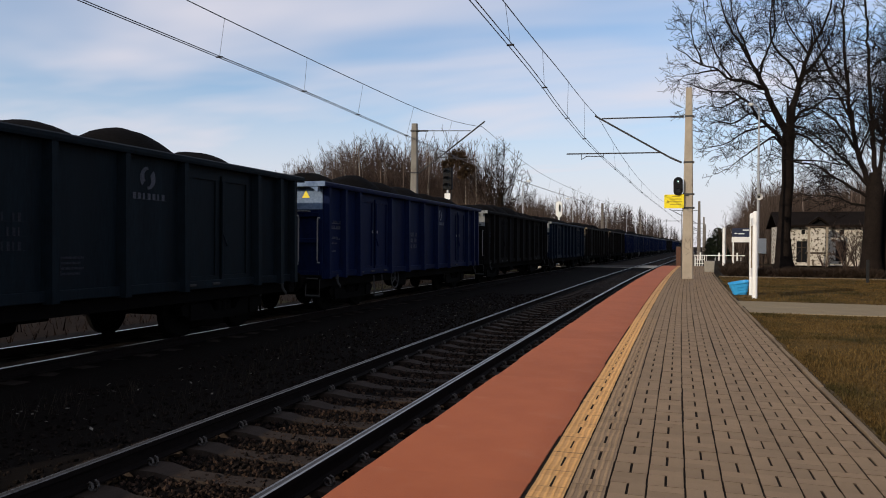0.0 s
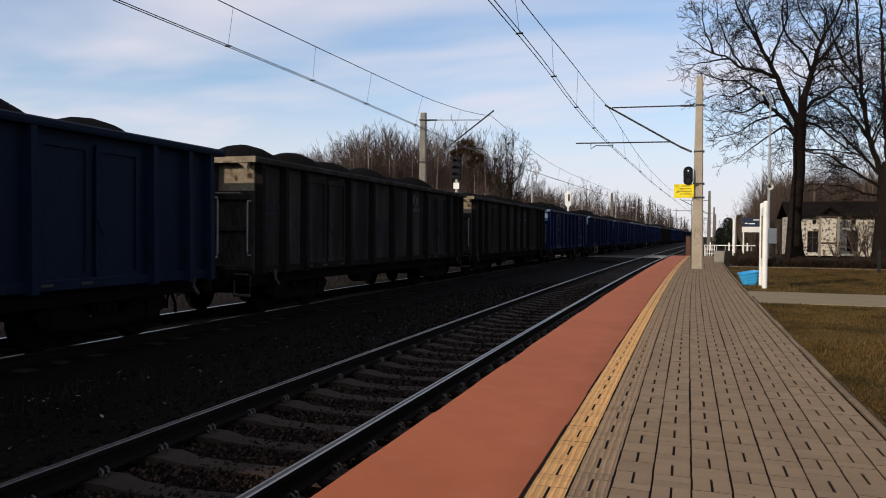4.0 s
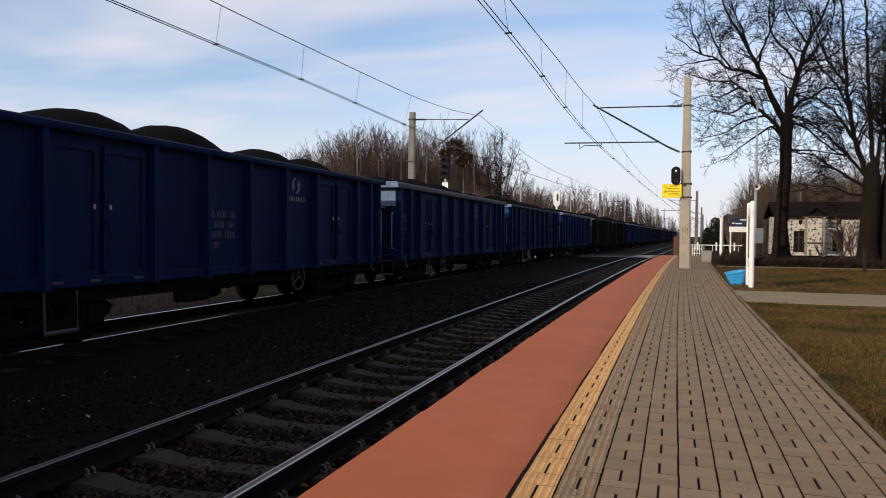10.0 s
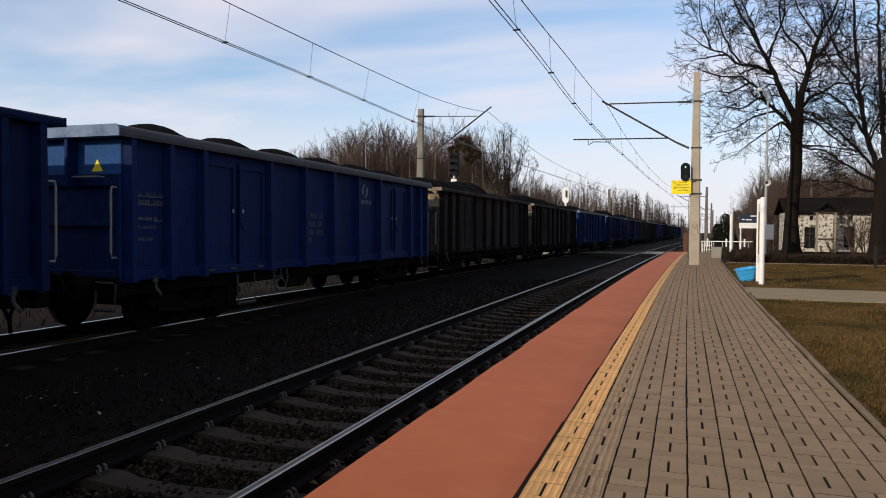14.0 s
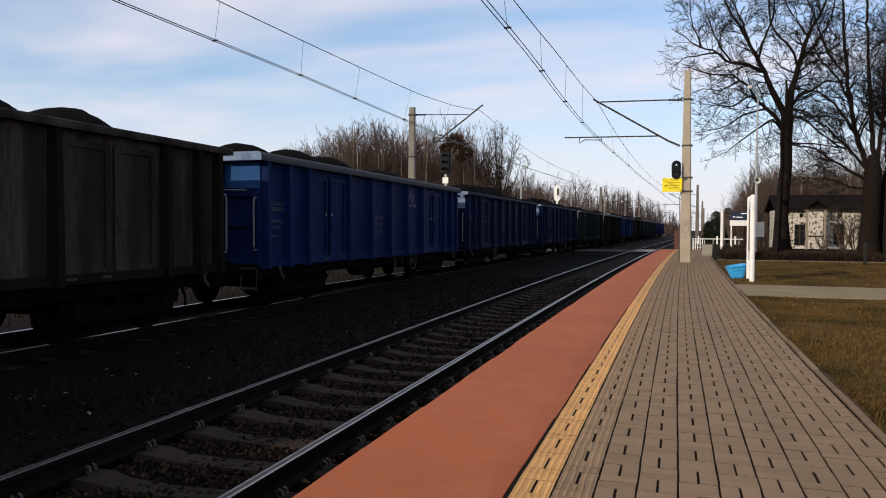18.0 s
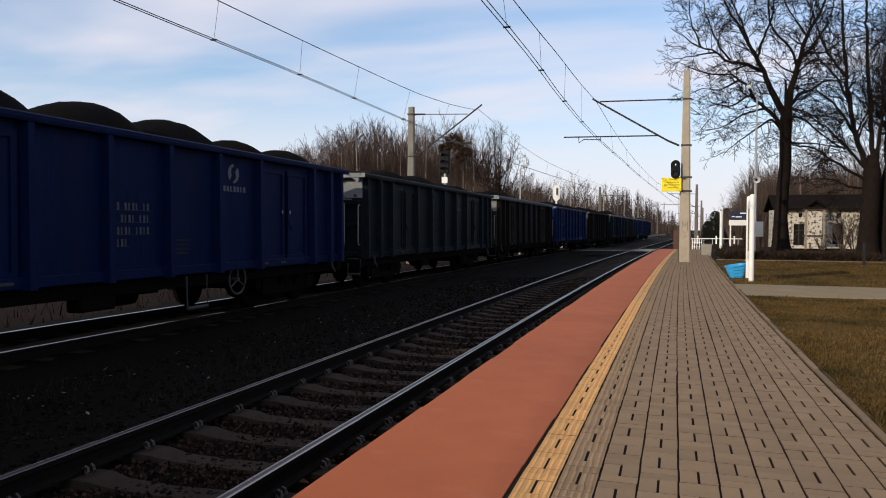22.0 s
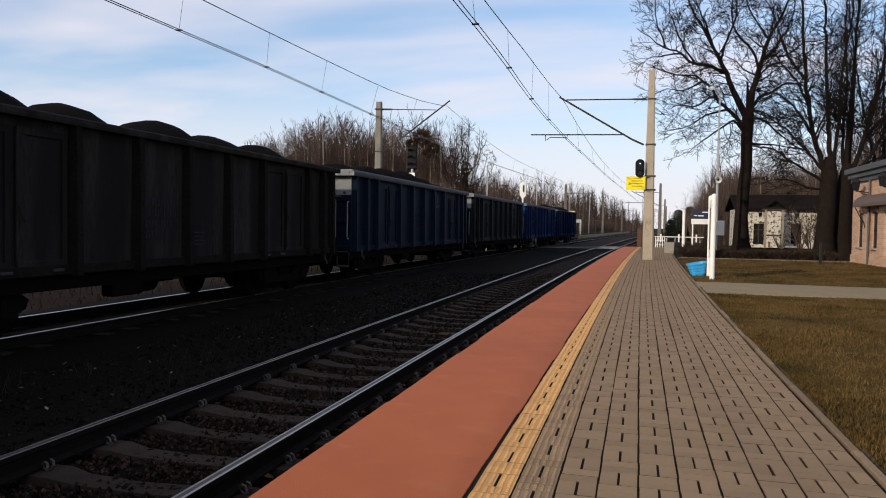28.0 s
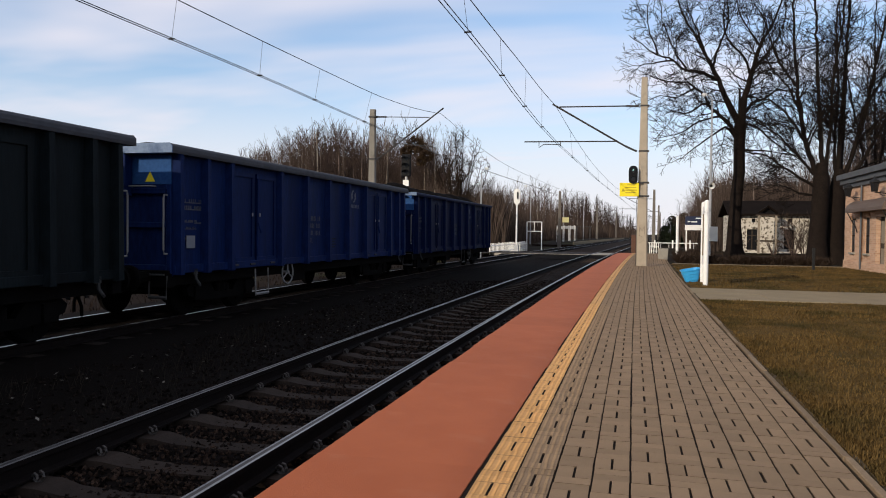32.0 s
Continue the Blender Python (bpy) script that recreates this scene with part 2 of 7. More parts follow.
INK_WHITE = plain("white_print", (0.72, 0.72, 0.70), 0.5)
COAL = surface("heaped_coal", (0.0022, 0.002, 0.002), (0.0085, 0.0075, 0.0072), 7, 0.92, 1.0, fine=28, fine_mix=0.6, spec=0.03)
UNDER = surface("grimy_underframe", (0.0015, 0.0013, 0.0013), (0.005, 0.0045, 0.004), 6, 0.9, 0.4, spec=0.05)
RIM_PALE = surface("dusty_worn_rim", (0.022, 0.024, 0.03), (0.06, 0.062, 0.07), 5, 0.7, 0.3)
PLATE = plain("white_plate", (0.15, 0.16, 0.18), 0.7)
LETTER = surface("worn_white_lettering", (0.012, 0.014, 0.022), (0.085, 0.09, 0.11), 30, 0.7, 0.0)
STEP_IRON = plain("grimy_step_iron", (0.018, 0.018, 0.017), 0.75)
BRIGHT_LETTER = surface("white_lettering", (0.055, 0.06, 0.075), (0.19, 0.20, 0.22), 30, 0.7, 0.0, spec=0.1)
PALE_IRON = plain("pale_worn_iron", (0.23, 0.23, 0.222), 0.6)
NUMBER = surface("worn_grey_number", (0.008, 0.009, 0.013), (0.035, 0.037, 0.045), 30, 0.8, 0.0, spec=0.05)
DULL_IRON = plain("dull_worn_iron", (0.026, 0.0255, 0.025), 0.75)
HANDRAIL = plain("pale_handrail", (0.16, 0.16, 0.155), 0.65)
PLASTER = surface("stained_white_plaster", (0.40, 0.355, 0.295), (0.56, 0.515, 0.445), 1.2, 0.9, 0.4, stain=(0.085, 0.068, 0.05), stain_scale=4.2, stain_cut=(0.505, 0.60), spec=0.1)
ROOFING = surface("dark_roof_felt", (0.005, 0.0035, 0.0027), (0.013, 0.009, 0.007), 1.2, 0.95, 0.4, spec=0.04)
DARK_WOOD = surface("dark_weathered_boards", (0.03, 0.022, 0.016), (0.065, 0.048, 0.036), 5, 0.85, 0.4, spec=0.15)
PALE_WOOD = surface("grey_weathered_wood", (0.17, 0.14, 0.105), (0.27, 0.225, 0.17), 4, 0.85, 0.4)
ZINC = surface("grey_zinc_roof", (0.055, 0.058, 0.064), (0.095, 0.10, 0.108), 1.5, 0.6, 0.2)
IRON = plain("black_wrought_iron", (0.012, 0.012, 0.012), 0.55, 0.3)
AWNING = surface("brown_awning", (0.085, 0.06, 0.048), (0.13, 0.095, 0.078), 3, 0.6, 0.1)


def brickwork(name, c1, c2, mortar):
    m = surface(name, c1, c2, 3, 0.9, 0.3)
    n, l = m.node_tree.nodes, m.node_tree.links
    shader = n["Principled BSDF"]
    where = n.new("ShaderNodeTexCoord")
    apart = n.new("ShaderNodeSeparateXYZ")
    l.new(where.outputs["Object"], apart.inputs[0])
    along = n.new("ShaderNodeMath")
    l.new(apart.outputs["X"], along.inputs[0])
    l.new(apart.outputs["Y"], along.inputs[1])
    turn = n.new("ShaderNodeCombineXYZ")
    l.new(along.outputs[0], turn.inputs["X"])
    l.new(apart.outputs["Z"], turn.inputs["Y"])
    tex = n.new("ShaderNodeTexBrick")
    tex.inputs["Scale"].default_value, tex.inputs["Brick Width"].default_value, tex.inputs["Row Height"].default_value = 1.0, 0.26, 0.078
    tex.inputs["Mortar Size"].default_value, tex.inputs["Mortar Smooth"].default_value, tex.inputs["Bias"].default_value = 0.007, 0.3, 0.0
    tex.inputs["Color1"].default_value, tex.inputs["Color2"].default_value, tex.inputs["Mortar"].default_value = (*c1, 1), (*c2, 1), (*mortar, 1)
    l.new(turn.outputs[0], tex.inputs["Vector"])
    old = shader.inputs["Base Color"].links[0].from_socket
    mix = n.new("ShaderNodeMixRGB")
    mix.inputs["Fac"].default_value = 0.3
    l.new(tex.outputs["Color"], mix.inputs["Color1"])
    l.new(old, mix.inputs["Color2"])
    l.new(mix.outputs[0], shader.inputs["Base Color"])
    bumpy = n.new("ShaderNodeBump")
    bumpy.inputs["Strength"].default_value, bumpy.inputs["Distance"].default_value, bumpy.invert = 0.6, 0.01, True
    l.new(tex.outputs["Fac"], bumpy.inputs["Height"])
    l.new(bumpy.outputs[0], shader.inputs["Normal"])
    return m


BRICK = brickwork("old_red_brick", (0.36, 0.19, 0.11), (0.50, 0.29, 0.18), (0.42, 0.35, 0.27))


# ---------------------------------------------------------------- mesh helpers
def box(bm, x0, x1, y0, y1, z0, z1):
    v = [bm.verts.new(p) for p in ((x0, y0, z0), (x1, y0, z0), (x1, y1, z0), (x0, y1, z0), (x0, y0, z1), (x1, y0, z1), (x1, y1, z1), (x0, y1, z1))]
    return [bm.faces.new([v[i] for i in f]) for f in ((3, 2, 1, 0), (4, 5, 6, 7), (0, 1, 5, 4), (1, 2, 6, 5), (2, 3, 7, 6), (3, 0, 4, 7))]


def soften(bm, size=0.01, steps=1):
    bmesh.ops.bevel(bm, geom=list(bm.edges), offset=size, segments=steps, affect="EDGES", profile=0.5)
    return bm


def tube(bm, points, radius, sides=8, caps=True):
    """A round bar through the points; radius is one number or one for each point."""
    points = [Vector(p) for p in points]
    radii = radius if isinstance(radius, (list, tuple)) else [radius] * len(points)
    rings = []
    for i, p in enumerate(points):
        way = (points[min(i + 1, len(points) - 1)] - points[max(i - 1, 0)]).normalized()
        side = way.cross(Vector((0, 0, 1)) if abs(way.z) < 0.9 else Vector((0, 1, 0))).normalized()
        top = side.cross(way)
        rings.append([bm.verts.new(p + (side * math.cos(a) + top * math.sin(a)) * radii[i]) for a in (2 * math.pi * k / sides for k in range(sides))])
    for a, b in zip(rings, rings[1:]):
        for k in range(sides):
            bm.faces.new((a[k], a[(k + 1) % sides], b[(k + 1) % sides], b[k]))
    if caps:
        bm.faces.new(rings[0][::-1])
        bm.faces.new(rings[-1])
    return bm


def prism(bm, outline, z0, z1, axis="z"):
    """The outline (pairs) drawn out between z0 and z1 along the axis."""
    put = {"z": lambda a, b, c: (a, b, c), "y": lambda a, b, c: (a, c, b), "x": lambda a, b, c: (c, a, b)}[axis]
    low = [bm.verts.new(put(a, b, z0)) for a, b in outline]
    high = [bm.verts.new(put(a, b, z1)) for a, b in outline]
    n = len(outline)
    bm.faces.new(low[::-1])
    bm.faces.new(high)
    for i in range(n):
        bm.faces.new((low[i], low[(i + 1) % n], high[(i + 1) % n], high[i]))
    return bm


def mesh_of(name, bm, *materials, smooth=False):
    data = bpy.data.meshes.new(name)
    bmesh.ops.recalc_face_normals(bm, faces=list(bm.faces))
    if smooth:
        for f in bm.faces:
            f.smooth = True
    bm.to_mesh(data)
    bm.free()
    for m in materials:
        data.materials.append(m)
    return data


def part(name, bm, material, parent, label="", smooth=False, at=None):
    """One mesh object under a thing or a part; bm is a bmesh or a finished mesh."""
    data = bm if isinstance(bm, bpy.types.Mesh) else mesh_of(name, bm, material, smooth=smooth)
    ob = new(name, data)
    ob.parent = parent
    if at is not None:
        ob.matrix_local = at
    return tagged(ob, label)


def thing(name, m, label, category, group="", kind=""):
    ob = new(name)
    ob.empty_display_size = 0.2
    ob.matrix_world = m
    return tagged(ob, label, category, group, kind)


def sheet(name, verts, faces, material, label="", category="", kind="", smooth=False, parent=None):
    """A mesh object from lists of points and faces."""
    data = bpy.data.meshes.new(name)
    data.from_pydata([tuple(v) for v in verts], [], faces)
    data.materials.append(material)
    if smooth:
        data.shade_smooth()
    ob = new(name, data)
    ob.parent = parent
    return tagged(ob, label, category, "", kind)


def bar(a, b, radius, sides=6):
    return tube(bmesh.new(), [a, b], radius, sides)


def boxed(*sizes, bevel=0.0):
    bm = bmesh.new()
    box(bm, *sizes)
    return soften(bm, bevel) if bevel else bm


# ---------------------------------------------------------------- ground and line
def ground_height(x, y):
    """The lay of the land: lawn level with the platform, track bed lower."""
    a = x - swing(y)
    if y > 54:
        k = min(1.0, (y - 54) / 6)
        right = -0.05 * (1 - k) - 0.24 * k
    else:
        right = -0.045
    left = -0.62
    if a > -1.2:
        return right
    if a < -1.6:
        return left if a > -11 else (left + 0.25 * min(1.0, (-11 - a) / 6))
    return left + (right - left) * (a + 1.6) / 0.4


def make_ground():
    xs = [-1600, -900, -500, -300, -200, -140, -100, -75, -60, -48, -40, -33, -28, -24, -20, -17, -14.5, -12.5, -11, -9, -6, -3, -1.6, -1.2, 0, 1.3, 2, 3, 4, 5, 6, 8, 10, 13, 17, 22, 30, 40, 55, 80, 120, 200, 400, 800, 1600]
    ys = [-600, -250, -100, -50, -25, -12, -6, -2, 0, 2, 4, 6, 8, 10, 12, 14, 17, 20, 24, 28, 32, 36, 40, 45, 50, 54, 57, 60, 64, 70, 78, 88, 100, 115, 135, 160, 200, 260, 340, 450, 700, 1100, 2200]
    verts, faces = [], []
    for y in ys:
        for x in xs:
            bent = x + (swing(y) if abs(x) < 40 else 0)
            rough = 0.0 if -13 < x < 12 and y < 60 else 0.12 * noise.noise((x * 0.07, y * 0.07, 3))
            verts.append((bent, y, ground_height(x + swing(y), y) + rough))
    n = len(xs)
    for j in range(len(ys) - 1):
        for i in range(n - 1):
            faces.append((j * n + i, j * n + i + 1, (j + 1) * n + i + 1, (j + 1) * n + i))
    sheet("ground", verts, faces, SOIL, "dry brown winter meadow beside the railway line", "ground", "structure")


def make_ballast():
    """The bed of crushed stone under both tracks, crowned beside each rail."""
    profile = [(-12.4, -0.60), (-11.1, -0.47), (-10.4, -0.425), (-9.65, -0.43), (-8.1, -0.43), (-7.4, -0.425), (-6.9, -0.50), (-6.0, -0.55), (-5.4, -0.52), (-4.6, -0.44), (-3.95, -0.44), (-2.45, -0.44), (-2.0, -0.45), (-1.70, -0.48)]
    stations = [-40 + 2 * i for i in range(20)] + [0.5 * i for i in range(0, 60)] + [30 + 3 * i for i in range(10)] + [60 + 20 * i for i in range(28)]
    verts, faces = [], []
    for s in stations:
        for x, z in profile:
            verts.append(line(x, s, z + 0.018 * noise.noise((x * 3.1, s * 1.7, 0))))
    n = len(profile)
    for j in range(len(stations) - 1):
        for i in range(n - 1):
            faces.append((j * n + i, j * n + i + 1, (j + 1) * n + i + 1, (j + 1) * n + i))
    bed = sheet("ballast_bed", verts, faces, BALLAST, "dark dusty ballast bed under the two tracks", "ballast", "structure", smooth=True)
    # beyond the crossing a lighter brown copy, sunlit stone faces put into its colour
    bed.data.materials.append(surface("sunlit_brown_ballast", (0.009, 0.006, 0.0046), (0.034, 0.0235, 0.018), 14, 0.97, 1.0, fine=45, fine_mix=0.65, spec=0.04))
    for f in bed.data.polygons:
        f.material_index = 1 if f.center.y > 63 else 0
    # single stones lying on the bed where it passes nearest
    rng = random.Random(5)
    shape = [(1, 0, 0), (-1, 0, 0), (0, 1, 0), (0, -1, 0), (0, 0, 1), (0, 0, -1)]
    tri = [(0, 2, 4), (2, 1, 4), (1, 3, 4), (3, 0, 4), (2, 0, 5), (1, 2, 5), (3, 1, 5), (0, 3, 5)]
    verts, faces = [], []
    for k in range(15000):
        s = 2.0 + 26 * rng.random() ** 1.7
        x = rng.uniform(-7.0, -1.8) if rng.random() < 0.55 else rng.uniform(-4.6, -1.85)
        z = float(np.interp(x, [p[0] for p in profile], [p[1] for p in profile]))
        r = rng.uniform(0.014, 0.034) * (1.2 if s > 10 else 1.0)
        turn = Euler((rng.uniform(0, 6), rng.uniform(0, 6), rng.uniform(0, 6))).to_matrix()
        base = len(verts)
        here = line(x, s, z + r * 0.35)
        squash = (rng.uniform(0.7, 1.3), rng.uniform(0.7, 1.2), rng.uniform(0.5, 0.9))
        for p in shape:
            verts.append(here + turn @ Vector((p[0] * r * squash[0], p[1] * r * squash[1], p[2] * r * squash[2])))
        faces += [tuple(base + i for i in f) for f in tri]
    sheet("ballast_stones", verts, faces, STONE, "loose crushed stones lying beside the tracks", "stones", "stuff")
    verts, faces = [], []
    for k in range(11000):
        s = 1.5 + 26 * rng.random() ** 1.5
        x = rng.uniform(-3.90, -2.52)
        r = rng.uniform(0.011, 0.026)
        turn = Euler((rng.uniform(0, 6), rng.uniform(0, 6), rng.uniform(0, 6))).to_matrix()
        base = len(verts)
        here = line(x, s, -0.44 + r * 0.4)
        for p in shape:
            verts.append(here + turn @ Vector((p[0] * r * 1.15, p[1] * r, p[2] * r * 0.7)))
        faces += [tuple(base + i for i in f) for f in tri]
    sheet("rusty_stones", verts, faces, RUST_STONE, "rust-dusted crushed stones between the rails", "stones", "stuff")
    # pale dead leaves and stalks between the tracks
    verts, faces = [], []
    for k in range(420):
        s, x = rng.uniform(2.5, 26), rng.uniform(-7.3, -4.4)
        here = line(x, s, -0.50 + rng.uniform(0, 0.05))
        a, r = rng.uniform(0, 6.28), rng.uniform(0.012, 0.035)
        d, e = Vector((math.cos(a), math.sin(a), rng.uniform(-0.2, 0.6))) * r, Vector((-math.sin(a), math.cos(a), rng.uniform(0, 0.5))) * r * 0.6
        b = len(verts)
        verts += [here - d, here + e, here + d, here - e]
        faces.append((b, b + 1, b + 2, b + 3))
    sheet("dead_leaves", verts, faces, surface("pale_dead_leaf", (0.05, 0.042, 0.034), (0.17, 0.15, 0.12), 20, 0.9, 0.0, vary=0.4, island=True), "pale dead leaves caught in the ballast", "leaves", "stuff")
    verts, faces = [], []
    for k in range(700):
        knot = rng.choice([(-5.6, 9), (-6.4, 12), (-5.0, 7), (-5.9, 15), (-6.6, 6.5), (-5.3, 20)])
        s, x = knot[1] + rng.gauss(0, 0.8), knot[0] + rng.gauss(0, 0.25)
        h, a = rng.uniform(0.08, 0.30), rng.uniform(0, 6.28)
        here = line(x, s, -0.53)
        tip = here + Vector((math.cos(a) * h * 0.4, math.sin(a) * h * 0.4, h))
        w = Vector((0.004, 0, 0))
        b = len(verts)
        verts += [here - w, here + w, tip]
        faces.append((b, b + 1, b + 2))
    sheet("dry_weeds", verts, faces, surface("sooty_dry_weed", (0.008, 0.006, 0.004), (0.03, 0.022, 0.014), 3, 0.95, 0.0, vary=0.5, island=True), "sparse dry weeds between the two tracks", "weeds", "stuff")


def make_far_verge():
    """Pale rubble and dry tufts on the strip beyond the far track."""
    rng = random.Random(41)
    verts, faces = [], []
    cube = [(-1, -1, 0), (1, -1, 0), (1, 1, 0), (-1, 1, 0), (-0.8, -0.8, 1), (0.8, -0.8, 1), (0.8, 0.8, 1), (-0.8, 0.8, 1)]
    for k in range(900):
        s = rng.uniform(4, 70)
        x = -15.2 + rng.gauss(0, 0.7) - 1.0 * noise.noise((0, s * 0.15, 7))
        r = rng.uniform(0.02, 0.06)
        a = rng.uniform(0, 6.28)
        here = line(x, s, -0.60)
        b = len(verts)
        for p in cube:
            verts.append(here + Vector((math.cos(a) * p[0] * r * 1.4 - math.sin(a) * p[1] * r, math.sin(a) * p[0] * r * 1.4 + math.cos(a) * p[1] * r, p[2] * r * rng.uniform(0.7, 1.1) + 0.03)))
        faces += [tuple(b + i for i in f) for f in ((4, 5, 6, 7), (0, 1, 5, 4), (1, 2, 6, 5), (2, 3, 7, 6), (3, 0, 4, 7))]
    sheet("rubble", verts, faces, surface("pale_broken_rubble", (0.035, 0.027, 0.02), (0.16, 0.135, 0.11), 4, 0.95, 0.3, vary=0.7, island=True), "pale broken rubble strewn beyond the far track", "rubble", "stuff")
    verts, faces = [], []
    for k in range(9000):
        s, x = rng.uniform(3, 75), rng.uniform(-19, -11.6)
        h, a = rng.uniform(0.08, 0.4) * (1 + 0.7 * noise.noise((x * 0.5, s * 0.3, 1))), rng.uniform(0, 6.28)
        here = line(x, s, -0.62 + 0.02)
        tip = here + Vector((math.cos(a) * h * 0.6, math.sin(a) * h * 0.6, h))
        w = Vector((-math.sin(a), math.cos(a), 0)) * rng.uniform(0.008, 0.02)
        b = len(verts)
        verts += [here - w, here + w, tip]
        faces.append((b, b + 1, b + 2))
    sheet("verge_weeds", verts, faces, surface("brown_verge_weed", (0.007, 0.0046, 0.0034), (0.021, 0.014, 0.0105), 2, 0.95, 0.0, vary=0.4, island=True, spec=0.03), "dry brown weeds beyond the far track", "weeds", "stuff")


def rail_mesh(x, z, worn):
    """A flat-bottomed rail along the bend: head, web and foot."""
    outline = [(-0.036, 0.0), (-0.036, -0.036), (-0.010, -0.05), (-0.010, -0.125), (-0.068, -0.14), (-0.068, -0.152), (0.068, -0.152), (0.068, -0.14), (0.010, -0.125), (0.010, -0.05), (0.036, -0.036), (0.036, 0.0), (0.016, 0.001), (-0.016, 0.001)]
    stations = [-40 + 4 * i for i in range(10)] + [2 * i for i in range(35)] + [70 + 15 * i for i in range(24)]
    verts, faces, tops = [], [], []
    n = len(outline)
    for s in stations:
        verts += [line(x + a, s, z + b) for a, b in outline]
    for j in range(len(stations) - 1):
        for i in range(n):
            faces.append((j * n + i, (j + 1) * n + i, (j + 1) * n + (i + 1) % n, j * n + (i + 1) % n))
    data = bpy.data.meshes.new("rail")
    data.from_pydata([tuple(v) for v in verts], [], faces)
    data.materials.append(RAIL_SIDE)
    data.materials.append(RAIL_TOP)
    data.materials.append(RAIL_DULL)
    for k, f in enumerate(data.polygons):
        f.material_index = 1 if k % n in (n - 1, n - 3) or (worn and k % n == n - 2) else 2 if k % n == n - 2 else 0
    return data


def sleeper_mesh():
    """A pre-stressed sleeper: wide rail seats, a dip between them, sloping sides."""
    bm = bmesh.new()
    sections = [(-1.28, 0.11, -0.02), (-1.05, 0.125, 0.0), (-0.55, 0.125, 0.0), (-0.38, 0.105, -0.03), (0.0, 0.10, -0.04), (0.38, 0.105, -0.03), (0.55, 0.125, 0.0), (1.05, 0.125, 0.0), (1.28, 0.11, -0.02)]
    rings = [[bm.verts.new(p) for p in ((x, -w - 0.02, -0.16), (x, -w, top), (x, w, top), (x, w + 0.02, -0.16))] for x, w, top in sections]
    for a, b in zip(rings, rings[1:]):
        for i in range(3):
            bm.faces.new((a[i], a[i + 1], b[i + 1], b[i]))
    bm.faces.new(rings[0])
    bm.faces.new(rings[-1][::-1])
    return mesh_of("sleeper", bm, SLEEPER)


def clip_mesh():
    """A coiled spring clip beside the rail's foot."""
    bm = bmesh.new()
    tube(bm, [(math.cos(a) * 0.033, -0.035 + 0.07 * k / 9, 0.03 + math.sin(a) * 0.033) for k, a in ((k, k * 0.9) for k in range(10))], 0.011, 5)
    return mesh_of("clip", bm, CLIP)


def make_tracks():
    sleeper, clip = sleeper_mesh(), clip_mesh()
    for name, centre, top, first in (("railway_track", TRACK1, RAIL_Z, -11.3), ("railway_track", TRACK2, RAIL2_Z, -11.3)):
        track = thing(name, pose(0, 0, 0), "railway track with polished rails on dusty concrete sleepers", "railway track", "the two tracks", "structure")
        for side in (-0.75, 0.75):
            part("rail", rail_mesh(centre + side, top, centre == TRACK2), RAIL_SIDE, track, "bright-worn running rail")
        near = centre == TRACK1
        for i in range(165):
            s = first + 0.62 * i
            at = Matrix.Translation(line(centre, s, top - 0.165)) @ pose(0, 0, 0, 0, 0, heading(s))
            bed = part("sleeper", sleeper, SLEEPER, track, at=at)
            if near and 1.5 < s < 22:
                for x in (-0.75 - 0.10, -0.75 + 0.10, 0.75 - 0.10, 0.75 + 0.10):
                    part("clip", clip, CLIP, bed, at=pose(x, 0, 0.0))
        verts, faces = [], []
        for i in range(260):
            s = first + 0.62 * (165 + i)
            b = len(verts)
            verts += [line(centre + x, s + y, top - 0.165 + z) for z in (-0.16, 0) for x, y in ((-1.28, -0.12), (1.28, -0.12), (1.28, 0.12), (-1.28, 0.12))]
            faces += [tuple(b + k for k in f) for f in ((4, 5, 6, 7), (0, 1, 5, 4), (1, 2, 6, 5), (2, 3, 7, 6), (3, 0, 4, 7))]
        sheet("distant_sleepers", verts, faces, SLEEPER, kind="stuff", parent=track)


# ---------------------------------------------------------------- platform
EDGE, RED_END, STRIP, PERIOD = -1.78, -0.775, 0.205, 0.41
PLATFORM_END = 54.5


def brick_block(x0, x1, y0, y1, top, gap_x, gap_y, chamfer=0.004, depth=0.05):
    """Corners and faces of one paver with a chamfered upper edge."""
    x0, x1, y0, y1 = x0 + gap_x, x1 - gap_x, y0 + gap_y, y1 - gap_y
    c = chamfer
    v = [(x0, y0, top - depth), (x1, y0, top - depth), (x1, y1, top - depth), (x0, y1, top - depth), (x0, y0, top - c), (x1, y0, top - c), (x1, y1, top - c), (x0, y1, top - c), (x0 + c, y0 + c, top), (x1 - c, y0 + c, top), (x1 - c, y1 - c, top), (x0 + c, y1 - c, top)]
    f = [(8, 9, 10, 11), (0, 1, 5, 4), (1, 2, 6, 5), (2, 3, 7, 6), (3, 0, 4, 7), (4, 5, 9, 8), (5, 6, 10, 9), (6, 7, 11, 10), (7, 4, 8, 11)]
    return v, f


